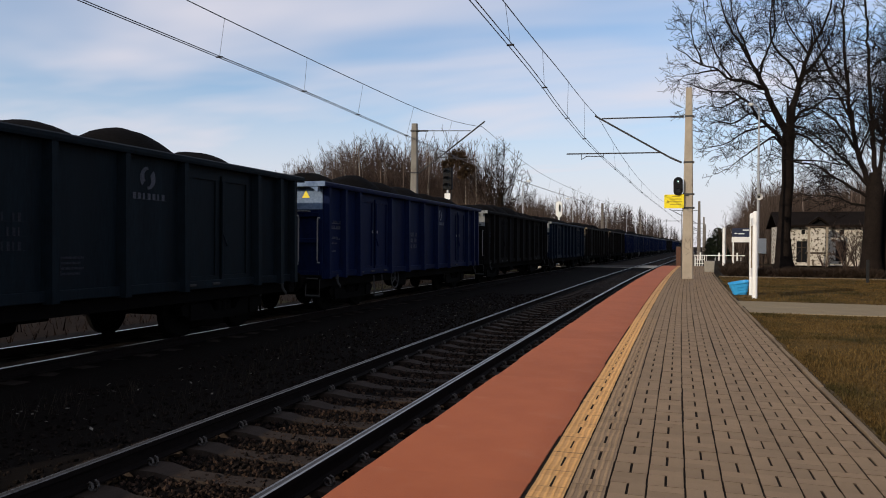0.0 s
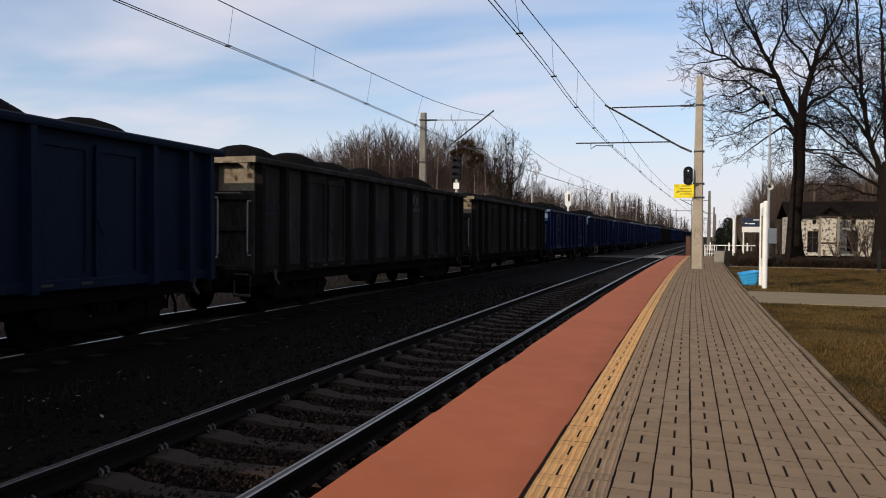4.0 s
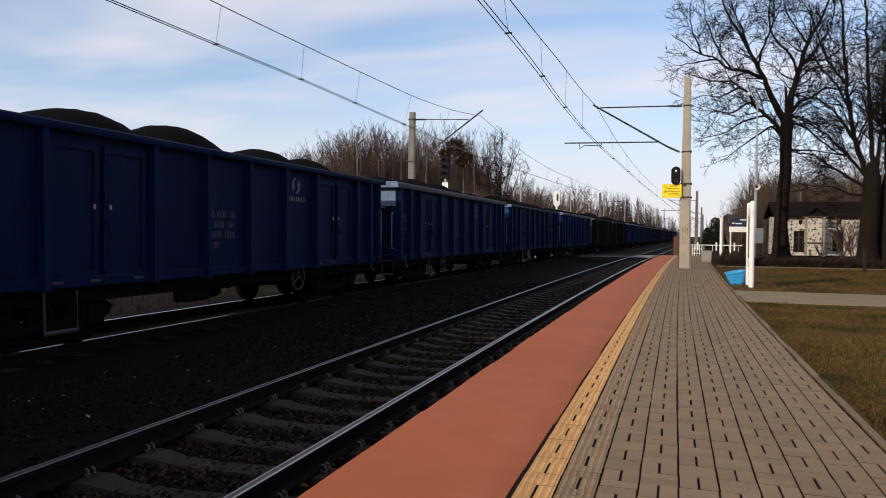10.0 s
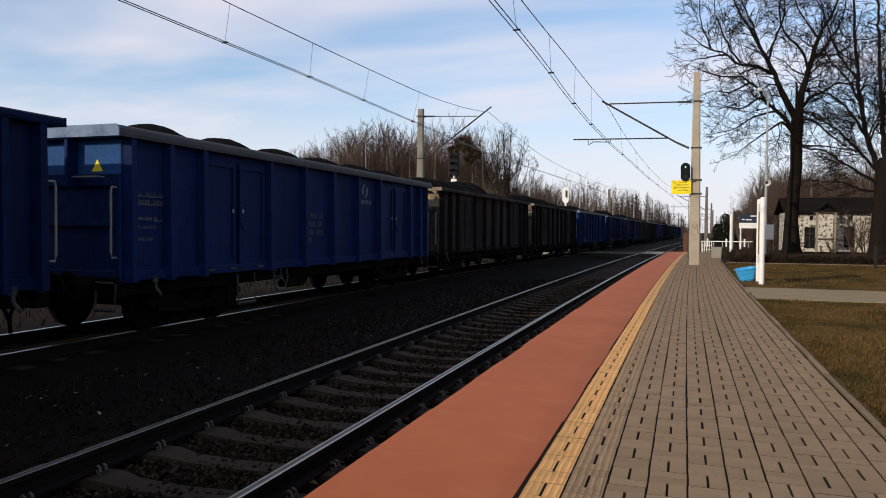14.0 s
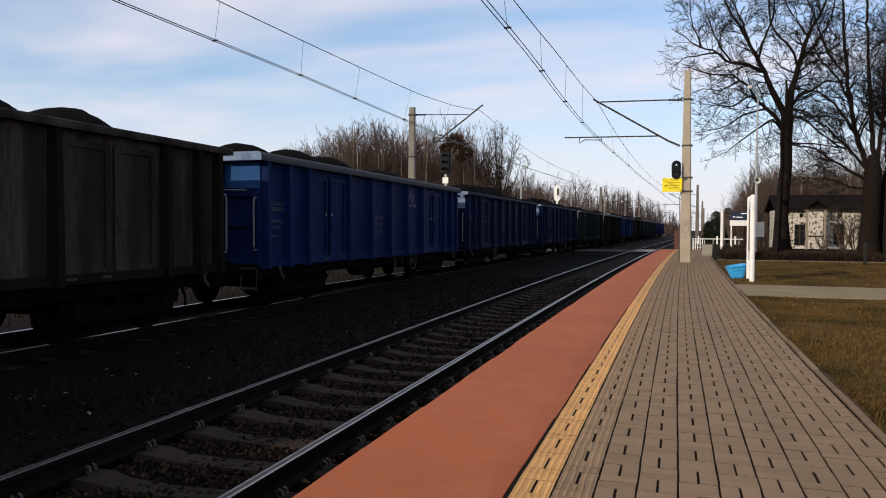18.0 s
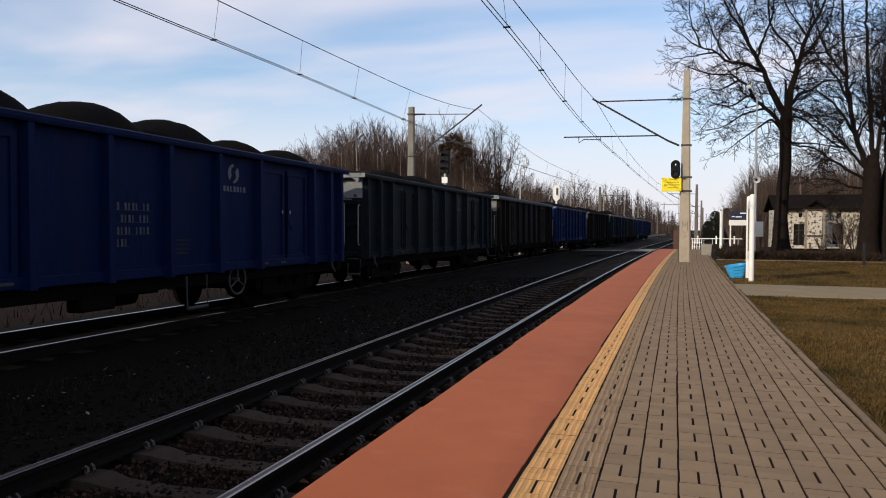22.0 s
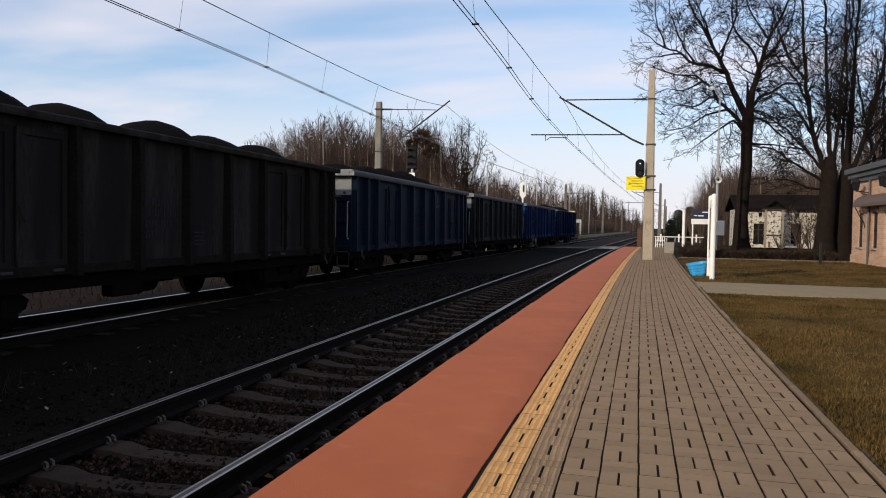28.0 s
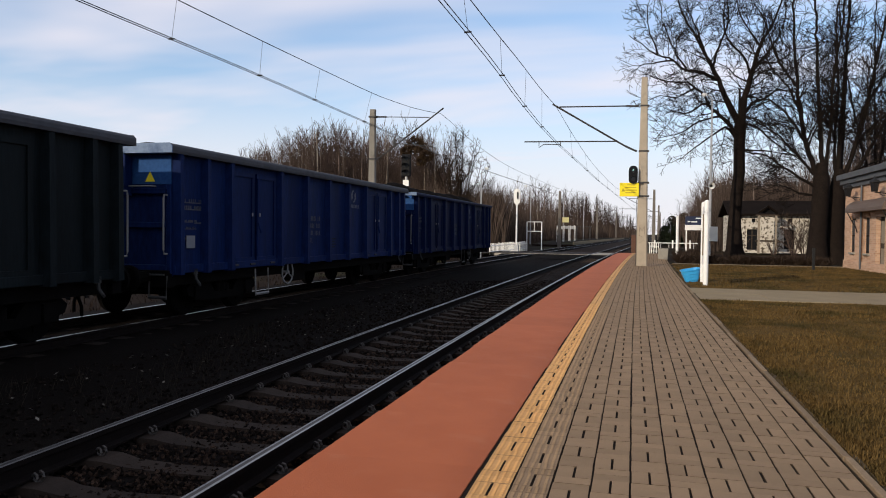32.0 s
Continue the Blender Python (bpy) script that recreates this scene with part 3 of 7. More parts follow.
def studded(v, f, x0, x1, y0, y1, top):
    """Adds the raised studs of a tactile paver."""
    nx, ny = max(1, round((x1 - x0) / 0.034)), max(1, round((y1 - y0) / 0.034))
    for i in range(nx):
        for j in range(ny):
            cx, cy = x0 + (i + 0.5) * (x1 - x0) / nx, y0 + (j + 0.5) * (y1 - y0) / ny
            b = len(v)
            v += [(cx + a * 0.011, cy + d * 0.011, top - 0.001) for a, d in ((-1, -1), (1, -1), (1, 1), (-1, 1))] + [(cx + a * 0.006, cy + d * 0.006, top + 0.005) for a, d in ((-1, -1), (1, -1), (1, 1), (-1, 1))]
            f += [tuple(b + k for k in q) for q in ((4, 5, 6, 7), (0, 1, 5, 4), (1, 2, 6, 5), (2, 3, 7, 6), (3, 0, 4, 7))]


def strip_layout(i):
    """The four pavers of one period of strip i: two laid across, then two side by side; every other strip is shifted by half a period."""
    x0 = RED_END + STRIP * i
    start = 3.93 - 0.205 + 0.205 * i
    mid = x0 + STRIP / 2
    return start, [(x0, x0 + STRIP, 0.205, 0.3075, 0.0056, 0.0056), (x0, x0 + STRIP, 0.3075, 0.41, 0.0056, 0.0056), (x0, mid, 0.0, 0.205, 0.0056, 0.0072), (mid, x0 + STRIP, 0.0, 0.205, 0.0072, 0.0056)]


def make_platform():
    body = thing("platform", pose(0, 0, 0), "low station platform with red edge coat and grey pavers", "platform", kind="structure")
    stations = [-12 + 2 * i for i in range(33)] + [PLATFORM_END]
    # concrete core with its edge wall
    verts, faces = [], []
    for s in stations:
        verts += [line(EDGE + 0.03, s, -0.55), line(EDGE + 0.03, s, -0.009), line(1.24, s, -0.009), line(1.24, s, -0.3)]
    for j in range(len(stations) - 1):
        faces += [(4 * j + i, 4 * j + i + 1, 4 * j + i + 5, 4 * j + i + 4) for i in range(3)]
    faces += [(0, 3, 2, 1), tuple(4 * (len(stations) - 1) + k for k in (0, 1, 2, 3))]
    sheet("platform_core", verts, faces, JOINT, kind="structure", parent=body)
    # edge slabs, coated red, each a little out of line
    rng = random.Random(11)
    s = -10.0 - 0.26
    length = 1.11
    kinds = []
    for k in range(5):
        bm = boxed(0, RED_END - EDGE - 0.012, 0.0004, length - 0.0004, -0.12, 0)
        kinds.append(mesh_of("edge_slab", bm, RED))
    while s < PLATFORM_END - 0.6:
        shift = rng.uniform(-0.012, 0.012)
        part("edge_slab", kinds[rng.randrange(5)], RED, body, at=Matrix.Translation(line(EDGE + shift, s, 0.0)) @ pose(0, 0, 0, 0, 0, heading(s)))
        s += length
    # pavers: the nearest as pieces, the rest joined
    share = {}

    def shared(w, l, kind, gx0, gx1):
        key = (round(w, 4), round(l, 4), kind, gx0, gx1)
        if key not in share:
            v, f = brick_block(0, w, 0, l, 0, 0, 0.0012, 0.0004)
            v = [(min(max(x, gx0), w - gx1), y, z) for x, y, z in v]
            if kind:
                studded(v, f, 0.01, w - 0.01, 0.008, l - 0.008, 0)
            data = bpy.data.meshes.new("paver")
            data.from_pydata(v, [], f)
            data.materials.append(TACTILE if kind == 1 else PAVER)
            data.materials.append(PAVER_SIDE)
            for q in range(1, 9):
                data.polygons[q].material_index = 1
            share[key] = data
        return share[key]

    far, dirty = {0: ([], []), 1: ([], [])}, {0: [], 1: []}
    for i in range(10):
        start, cells = strip_layout(i)
        for k in range(-40, 130):
            y = start + PERIOD * k
            if y > PLATFORM_END - 0.45:
                break
            near = 3.3 <= y < 5.9
            for n, (x0, x1, a, b, g0, g1) in enumerate(cells):
                kind = 1 if i == 0 else 2 if i == 1 else 0
                dz = rng.uniform(-0.0018, 0.0012)
                if near:
                    ob = part("paver", shared(x1 - x0, b - a, kind, g0, g1), PAVER, body, at=Matrix.Translation(line(x0 + rng.uniform(-0.002, 0.002), y + a, dz)) @ pose(0, 0, 0, 0, 0, rng.uniform(-0.5, 0.5)))
                    continue
                wave = 0.006 * noise.noise((i * 3.7, y * 0.55, 1.0))
                v, f = brick_block(x0 + g0 + wave + rng.uniform(-0.002, 0.002), x1 - g1 + wave + rng.uniform(-0.002, 0.002), y + a, y + b, dz, 0.0, 0.0008 if y < 8 else 0.0004 if y < 12 else 0.0, 0.0004)
                dirty[1 if kind == 1 else 0] += [0] + [1] * 8
                if kind and y < 14 and y > 2:
                    studded(v, f, x0 + 0.01, x1 - 0.01, y + a + 0.008, y + b - 0.008, dz)
                vs, fs = far[1 if kind == 1 else 0]
                dirty[1 if kind == 1 else 0] += [0] * (len(f) - 9)
                base = len(vs)
                vs += [(x + swing(yy), yy, z) for x, yy, z in v]
                fs += [tuple(base + q for q in face) for face in f]
    for key, name, coat in ((0, "grey_pavers", PAVER_FAR), (1, "tactile_pavers", TACTILE_FAR)):
        laid = sheet(name, *far[key], coat, kind="stuff", parent=body)
        laid.data.materials.append(PAVER_SIDE)
        laid.data.polygons.foreach_set("material_index", dirty[key])
    # edging stones along the lawn
    edging = mesh_of("edging_stone", boxed(0, 0.048, 0.002, 0.998, -0.2, 0, bevel=0.005), KERB)
    for k in range(-10, 54):
        s = float(k)
        part("edging_stone", edging, KERB, body, at=Matrix.Translation(line(RED_END + 10 * STRIP + 0.040 + 0.006 * math.sin(k * 2.3), s, -0.004 + 0.006 * math.sin(k * 1.7))) @ pose(0, 0, 0, 0, 0, heading(s)))
    # bare dark soil between the edging and the grass, ragged on the lawn side
    verts, faces = [], []
    spots = [0.12 * i for i in range(300)]
    for y in spots:
        ragged = 0.035 + 0.03 * noise.noise((y * 1.9, 0, 4)) + 0.02 * noise.noise((y * 7.0, 0, 9))
        x0 = RED_END + 10 * STRIP + 0.092
        verts += [line(x0, y, -0.022), line(x0 + max(0.012, ragged), y, -0.020), line(x0 + max(0.012, ragged) + 0.01, y, -0.06)]
    for j in range(len(spots) - 1):
        faces += [(3 * j + i, 3 * j + i + 1, 3 * j + i + 4, 3 * j + i + 3) for i in range(2)]
    sheet("soil_edge", verts, faces, surface("crumbly_edge_soil", (0.05, 0.036, 0.02), (0.10, 0.074, 0.045), 14, 0.95, 0.4, spec=0.03), "dark bare soil along the lawn edging", "soil", "structure")

# ---------------------------------------------------------------- overhead line
def mast_shape(height, foot, top, depth):
    """A cast concrete mast, tapering, with chamfered corners."""
    bm = bmesh.new()
    rings = []
    for z, w, d in ((-0.5, foot, depth), (height * 0.5, (foot + top) / 2, depth * 0.85), (height, top, depth * 0.7)):
        c = w * 0.12
        rings.append([bm.verts.new((x, y, z)) for x, y in ((-w / 2 + c, -d / 2), (w / 2 - c, -d / 2), (w / 2, -d / 2 + c), (w / 2, d / 2 - c), (w / 2 - c, d / 2), (-w / 2 + c, d / 2), (-w / 2, d / 2 - c), (-w / 2, -d / 2 + c))])
    for a, b in zip(rings, rings[1:]):
        for i in range(8):
            bm.faces.new((a[i], a[(i + 1) % 8], b[(i + 1) % 8], b[i]))
    bm.faces.new(rings[-1])
    bm.faces.new(rings[0][::-1])
    return bm


def insulator(parent, a, b):
    """A ribbed rod insulator between two points."""
    bm = bmesh.new()
    a, b = Vector(a), Vector(b)
    points, radii = [], []
    for i in range(11):
        points.append(a.lerp(b, i / 10))
        radii.append(0.055 if i % 2 else 0.03)
    part("insulator", tube(bm, points, radii, 8), DARKSTEEL, parent, "dark ribbed insulator")


def clamp(parent, z, w, d):
    bm = bmesh.new()
    box(bm, -w / 2 - 0.015, w / 2 + 0.05, -d / 2 - 0.015, d / 2 + 0.015, z - 0.035, z + 0.035)
    part("clamp", soften(bm, 0.006), DARKSTEEL, parent)


STENCIL = plain("faded_brown_stencil", (0.15, 0.115, 0.08), 0.9)


def main_mast():
    s = 32.7
    m = thing("overhead_line_mast", Matrix.Translation((0.5, s, 0)), "tapering concrete mast with steel bracket, standing on the platform", "mast", "masts of the overhead line")
    part("column", mast_shape(7.95, 0.50, 0.25, 0.34), POLE, m, "stained cast concrete column")
    for z in (6.76, 4.85, 3.52, 2.95):
        clamp(m, z, 0.5 - 0.25 * z / 7.95 + 0.01, 0.33 - 0.09 * z / 7.95)
    part("tie_rod", bar((-0.75, 0, 6.78), (-3.55, 0, 6.82), 0.030), DARKSTEEL, m)
    insulator(m, (-0.2, 0, 6.76), (-0.75, 0, 6.78))
    part("strut", bar((-0.75, 0, 5.08), (-3.85, 0, 6.95), 0.042), DARKSTEEL, m)
    insulator(m, (-0.27, 0, 4.85), (-0.75, 0, 5.08))
    part("registration_tube", bar((-1.12, 0, 5.29), (-5.06, 0, 5.34), 0.030), DARKSTEEL, m)
    part("steady_arm", tube(bmesh.new(), [(-4.42, 0, 5.30), (-4.42, 0, 5.08), (-4.2, 0, 5.22), (-3.48, 0, 5.19)], 0.020, 6), DARKSTEEL, m)
    part("dropper_bracket", bar((-3.48, 0, 5.30), (-3.50, 0, 5.12), 0.015), DARKSTEEL, m)
    # repeater signal and notice carried by the mast
    bm = bmesh.new()
    prism(bm, [(math.cos(a) * 0.19, 0.38 * (1 if math.sin(a) > 0 else -1) * 0.5 + math.sin(a) * 0.19) for a in (k * math.pi / 12 for k in range(24))], -0.32, -0.18, axis="y")
    head = part("signal_head", bm, BLACK, m, "black two-lamp signal head", at=pose(-0.40, 0.0, 3.84))
    for z in (0.18, -0.18):
        part("lens", tube(bmesh.new(), [(0, -0.32, z), (0, -0.335, z)], 0.09, 16), LENS, head)
        hood = bmesh.new()
        tube(hood, [(math.cos(k * math.pi / 8) * 0.115, -0.40, z + math.sin(k * math.pi / 8) * 0.115) for k in range(9)], 0.014, 5)
        tube(hood, [(math.cos(k * math.pi / 8) * 0.115, -0.34, z + math.sin(k * math.pi / 8) * 0.115) for k in range(9)], 0.014, 5)
        part("visor", hood, BLACK, head)
    part("glint_lens", tube(bmesh.new(), [(0, -0.336, 0.20), (0, -0.34, 0.20)], 0.024, 12), plain("pale_green_lamp_lit", (0.55, 1.0, 0.85), 0.3, glow=1.0), head, "small pale green lamp, lit")
    part("bracket", boxed(-0.3, 0.0, -0.22, -0.14, 3.45, 3.52), DARKSTEEL, m)
    sign = part("warning_board", boxed(-0.95, -0.16, -0.26, -0.235, 2.93, 3.50, bevel=0.01), YELLOW, m, "yellow enamel notice with small print")
    for i, (a, b) in enumerate(((0.30, 0.62), (0.22, 0.68), (0.16, 0.72), (0.24, 0.66))):
        part("print_line", boxed(-0.95 + a, -0.95 + b, -0.264, -0.261, 3.40 - i * 0.11, 3.44 - i * 0.11), YELLOW_INK, sign)
    part("print_mark", prism(bmesh.new(), [(-0.88, 3.14), (-0.74, 3.14), (-0.81, 3.28)], -0.264, -0.261, axis="y"), YELLOW_INK, sign)
    for a, b in (((-0.12, 1.30), (-0.10, 1.66)), ((-0.10, 1.66), (0.0, 1.48)), ((0.0, 1.48), (0.10, 1.68)), ((0.10, 1.68), (0.11, 1.30)), ((-0.12, 1.30), (0.05, 1.20)), ((-0.10, 0.98), (0.08, 1.10))):
        part("stencil_stroke", bar((a[0], -0.165, a[1]), (b[0], -0.165, b[1]), 0.007, 4), STENCIL, m)
    part("earth_wire", tube(bmesh.new(), [(-0.2, -0.15, 2.9), (-0.25, -0.16, 2.75), (-0.235, -0.16, 0.0)], 0.012, 5), DARKSTEEL, m)


MAST_GREY = surface("weathered_grey_mast", (0.135, 0.122, 0.105), (0.235, 0.215, 0.185), 2.0, 0.9, 0.3, fine=60, stain=(0.09, 0.075, 0.06), stain_scale=2.2, stain_cut=(0.55, 0.75), spec=0.1)


def left_mast():
    m = thing("overhead_line_mast", Matrix.Translation((-12.95, 36.47, -0.4)), "tapering concrete mast with steel bracket beside the far track", "mast", "masts of the overhead line")
    part("column", mast_shape(8.0, 0.46, 0.29, 0.32), MAST_GREY, m, "stained cast concrete column")
    for z in (7.62, 5.45):
        clamp(m, z, 0.34, 0.3)
    part("tie_rod", bar((0.75, 0, 7.60), (3.02, 0, 7.52), 0.022), DARKSTEEL, m)
    insulator(m, (0.2, 0, 7.62), (0.75, 0, 7.60))
    part("strut", bar((0.95, 0, 5.92), (3.75, 0, 7.97), 0.038), DARKSTEEL, m)
    insulator(m, (0.25, 0, 5.45), (0.95, 0, 5.92))
    part("registration_tube", tube(bmesh.new(), [(1.36, 0, 6.22), (3.2, 0, 6.06), (3.42, 0, 5.92)], 0.028, 6), DARKSTEEL, m)
    part("weight_hanger", tube(bmesh.new(), [(1.18, 0, 6.45), (1.18, 0, 6.12)], 0.06, 6), DARKSTEEL, m)
    part("steady_arm", tube(bmesh.new(), [(3.42, 0, 5.92), (3.5, 0, 5.6), (3.3, 0, 5.55)], 0.018, 6), DARKSTEEL, m)


FAR_POLE = surface("dark_weathered_mast", (0.10, 0.085, 0.072), (0.19, 0.165, 0.14), 2, 0.9, 0.3, spec=0.1)


def far_mast(x, s, height, side):
    m = thing("overhead_line_mast", Matrix.Translation(line(x, s, -0.5)), "concrete overhead line mast farther down the line", "mast", "masts of the overhead line")
    part("column", mast_shape(height + 0.5, 0.5, 0.28, 0.32), FAR_POLE, m)
    part("tie_rod", bar((0.1 * side, 0, height - 0.7), (3.2 * side, 0, height - 0.65), 0.04), DARKSTEEL, m)
    part("strut", bar((0.1 * side, 0, height - 2.4), (3.6 * side, 0, height - 0.5), 0.045), DARKSTEEL, m)
    part("registration_tube", bar((0.9 * side, 0, height - 2.0), (4.4 * side, 0, height - 2.0), 0.035), DARKSTEEL, m)


def sampled(points, s):
    return float(np.interp(s, [p[0] for p in points], [p[1] for p in points]))


def messenger_height(s, masts, low, high, power):
    """Height of the carrying wire, which sags between its masts."""
    for a, b in zip(masts, masts[1:]):
        if a <= s <= b:
            u = abs(2 * (s - a) / (b - a) - 1)
            return low + (high - low) * u ** power
    return low


def overhead_line(name, masts, contact, contact_z, carry, low, high, drops, near=(), power=2.2):
    """One track's overhead line: a pair of contact wires, the carrying wire and its droppers."""
    w = thing(name, pose(0, 0, 0), "overhead contact line with carrying wire and droppers above a track", "overhead wire", "overhead lines")

    def height(s):
        return sampled(near, s) if near and s <= near[-1][0] else messenger_height(s, masts, low, high, power)

    stations = [-28 + 2 * i for i in range(60)] + [92 + 10 * i for i in range(18)]
    for off in (-0.045, 0.045):
        part("contact_wire", tube(bmesh.new(), [line(sampled(contact, s) + off, s, contact_z) for s in stations], 0.0095, 5), WIRE, w)
    part("carrying_wire", tube(bmesh.new(), [line(sampled(carry, s), s, height(s)) for s in stations], 0.011, 5), WIRE, w)
    for s in drops:
        top = line(sampled(carry, s), s, height(s))
        foot = line(sampled(contact, s), s, contact_z)
        d = part("dropper", bar(top, foot, 0.0045, 4), WIRE, w)
        part("dropper_clip", tube(bmesh.new(), [foot + Vector((-0.07, 0, 0)), foot + Vector((0.07, 0, 0))], 0.02, 5), WIRE, d)


def make_overhead():
    main_mast()
    left_mast()
    far_mast(0.05, 100, 7.1, -1)
    far_mast(0.3, 152, 7.0, -1)
    far_mast(0.3, 215, 7.4, -1)
    far_mast(-11.9, 99, 6.9, 1)
    far_mast(-12.2, 160, 7.4, 1)
    far_mast(-12.2, 225, 7.6, 1)
    overhead_line("overhead_line", [-27, 32.7, 100, 152, 215, 300], [(-28, -3.2), (12.6, -3.11), (14.6, -3.12), (17.2, -3.15), (20.8, -3.275), (26.3, -3.38), (32.2, -3.40), (35.6, -3.37), (43, -3.28), (54, -3.3), (74, -3.24), (100, -3.2), (300, -3.2)], 5.17,
                  [(-28, -3.2), (12, -3.22), (21, -3.24), (32.7, -3.55), (60, -3.3), (300, -3.2)], 5.86, 6.86, [-6, 0, 4, 8.5, 14.0, 18.0, 22.5, 27, 38, 46, 55, 64, 74, 84])
    overhead_line("overhead_line", [-25, 36.47, 99, 160, 225, 300], [(-28, -8.9), (11, -9.15), (17, -9.12), (25, -9.36), (36.5, -9.75), (60, -9.2), (99, -8.8), (300, -8.9)], 5.2,
                  [(-28, -9.0), (13, -9.02), (25, -9.1), (33, -9.16), (36.5, -9.75), (60, -9.0), (300, -8.9)], 5.83, 7.35, [4, 9, 13.4, 17.0, 20.5, 24.9, 29.5, 44, 52, 61, 70, 80],
                  [(-28, 7.2), (-10, 6.1), (0, 5.97), (13, 5.98), (17.2, 6.05), (21, 6.12), (25.4, 6.21), (29.5, 6.45), (33, 6.78), (36.47, 7.3)], power=3.2)


# ---------------------------------------------------------------- signals, boards and posts
def colour_light_signal():
    m = thing("railway_signal", Matrix.Translation((-12.2, 40.0, -0.4)), "three-lamp railway signal with hooded black head on a mast", "signal")
    part("mast", bar((0, 0, 0), (0, 0, 4.9), 0.075, 10), GALV, m)
    part("number_plate", boxed(-0.17, 0.17, -0.09, -0.08, 4.28, 4.62, bevel=0.02), WHITE, m, "white plate, blank")
    bm = bmesh.new()
    box(bm, -0.27, 0.27, -0.10, 0.10, 4.80, 6.05)
    head = part("signal_head", soften(bm, 0.06, 2), BLACK, m, "black signal head")
    for z in (5.05, 5.43, 5.81):
        part("lens", tube(bmesh.new(), [(0, -0.105, z), (0, -0.115, z)], 0.11, 14), LENS, head)
        hood = bmesh.new()
        arc = [(math.cos(a), math.sin(a)) for a in (k * math.pi / 10 for k in range(11))]
        near = [hood.verts.new((x * 0.15, -0.11, z + q * 0.15)) for x, q in arc]
        out_ = [hood.verts.new((x * 0.15, -0.42, z - 0.03 + q * 0.15)) for x, q in arc]
        for i in range(10):
            hood.faces.new((near[i], near[i + 1], out_[i + 1], out_[i]))
        part("visor", hood, BLACK, head)
    part("ladder", tube(tube(bmesh.new(), [(-0.15, 0.2, 0), (-0.15, 0.2, 4.8)], 0.02, 5), [(0.15, 0.2, 0), (0.15, 0.2, 4.8)], 0.02, 5), DARKSTEEL, m)


def white_signal():
    """A signal seen from behind, its back plate painted white."""
    m = thing("railway_signal", Matrix.Translation(line(-10.9, 64, -0.5)), "railway signal mast with a sunlit white oval back plate", "signal")
    part("mast", bar((0, 0, 0), (0, 0, 4.3), 0.07, 8), WHITE, m)
    bm = bmesh.new()
    prism(bm, [(math.cos(a) * 0.28 * (1 if math.sin(a) > -0.3 else 0.75), 4.95 + math.sin(a) * 0.28 + (0.40 if math.sin(a) > 0 else -0.45)) for a in (k * math.pi / 14 for k in range(28))], -0.03, 0.03, axis="y")
    plate = part("back_plate", bm, WHITE, m, "white oval back plate")
    part("lamp_housing", boxed(0.0, 0.13, -0.16, -0.03, 4.75, 5.35, bevel=0.02), DARKSTEEL, plate)
    part("cabinet", boxed(-0.2, 0.2, -0.2, 0.2, 0.2, 0.8, bevel=0.02), GALV, m)
    part("foot_rail", tube(bmesh.new(), [(-0.12, 0, 3.3), (-0.12, -0.2, 3.3), (0.12, -0.2, 3.3), (0.12, 0, 3.3)], 0.02, 5), DARKSTEEL, m)


def lamp_post(at, height, arm, label):
    m = thing("lamp_post", Matrix.Translation(at), label, "lamp post", "lamp posts")
    part("pole", tube(bmesh.new(), [(0, 0, 0), (0, 0, height * 0.45), (0, 0, height)], [0.075, 0.06, 0.04], 10), GALV, m, "thin grey steel pole")
    part("arm", tube(bmesh.new(), [(0, 0, height - 0.1), (arm * 0.3, 0, height + 0.15), (arm, 0, height + 0.25)], 0.03, 6), GALV, m)
    bm = bmesh.new()
    box(bm, min(arm, arm * 1.9), max(arm, arm * 1.9), -0.12, 0.12, height + 0.17, height + 0.31)
    part("lamp_head", soften(bm, 0.04, 2), WHITE, m, "pale flat lamp head")
    return m


def station_lamp():
    m = lamp_post((3.79, 38.6, -0.05), 8.0, -0.26, "thin grey lamp post with grey box and horn loudspeaker")
    part("switch_box", boxed(-0.05, 0.36, -0.20, -0.04, 1.08, 1.80, bevel=0.015), surface("pale_grey_enamel", (0.42, 0.41, 0.38), (0.52, 0.51, 0.48), 3, 0.5, 0.05), m, "grey box")
    horn = part("loudspeaker", tube(bmesh.new(), [(0.02, -0.05, 3.78), (0.02, -0.2, 3.78), (0.02, -0.38, 3.78)], [0.05, 0.07, 0.16], 14, caps=False), WHITE, m, "pale horn loudspeaker")
    part("horn_core", tube(bmesh.new(), [(0.02, -0.1, 3.78), (0.02, -0.3, 3.78)], 0.045, 8), BLACK, horn)
    part("base_plate", boxed(-0.14, 0.14, -0.14, 0.14, 0, 0.05, bevel=0.01), GALV, m)


def notice_board(x, y, height, label):
    """A tall white board on two round-topped posts, seen along its edge."""
    m = thing("notice_board", Matrix.Translation((x, y, -0.04)) @ pose(0, 0, 0, 0, 0, -1.2), label, "notice board", "white notice boards")
    for dy, w in ((0.0, 0.068), (1.25, 0.058)):
        bm = bmesh.new()
        prism(bm, [(math.cos(a) * w, math.sin(a) * w) for a in (k * math.pi / 8 for k in range(16))], 0.0, height - 0.03)
        post = part("post", bm, WHITE, m, "white round post", smooth=False, at=pose(0, dy, 0))
        part("cap", tube(bmesh.new(), [(0, 0, height - 0.03), (0, 0, height), (0, 0, height + 0.02)], [w, w * 0.85, w * 0.4], 16), WHITE, post)
    panel = part("panel", boxed(-0.025, 0.025, 0.09, 1.17, 0.55, height - 0.12, bevel=0.006), WHITE, m, "white panel")
    part("poster", boxed(-0.03, -0.026, 0.2, 1.05, 0.8, height - 0.35), PATH, panel, "faded paper sheet")
    return m


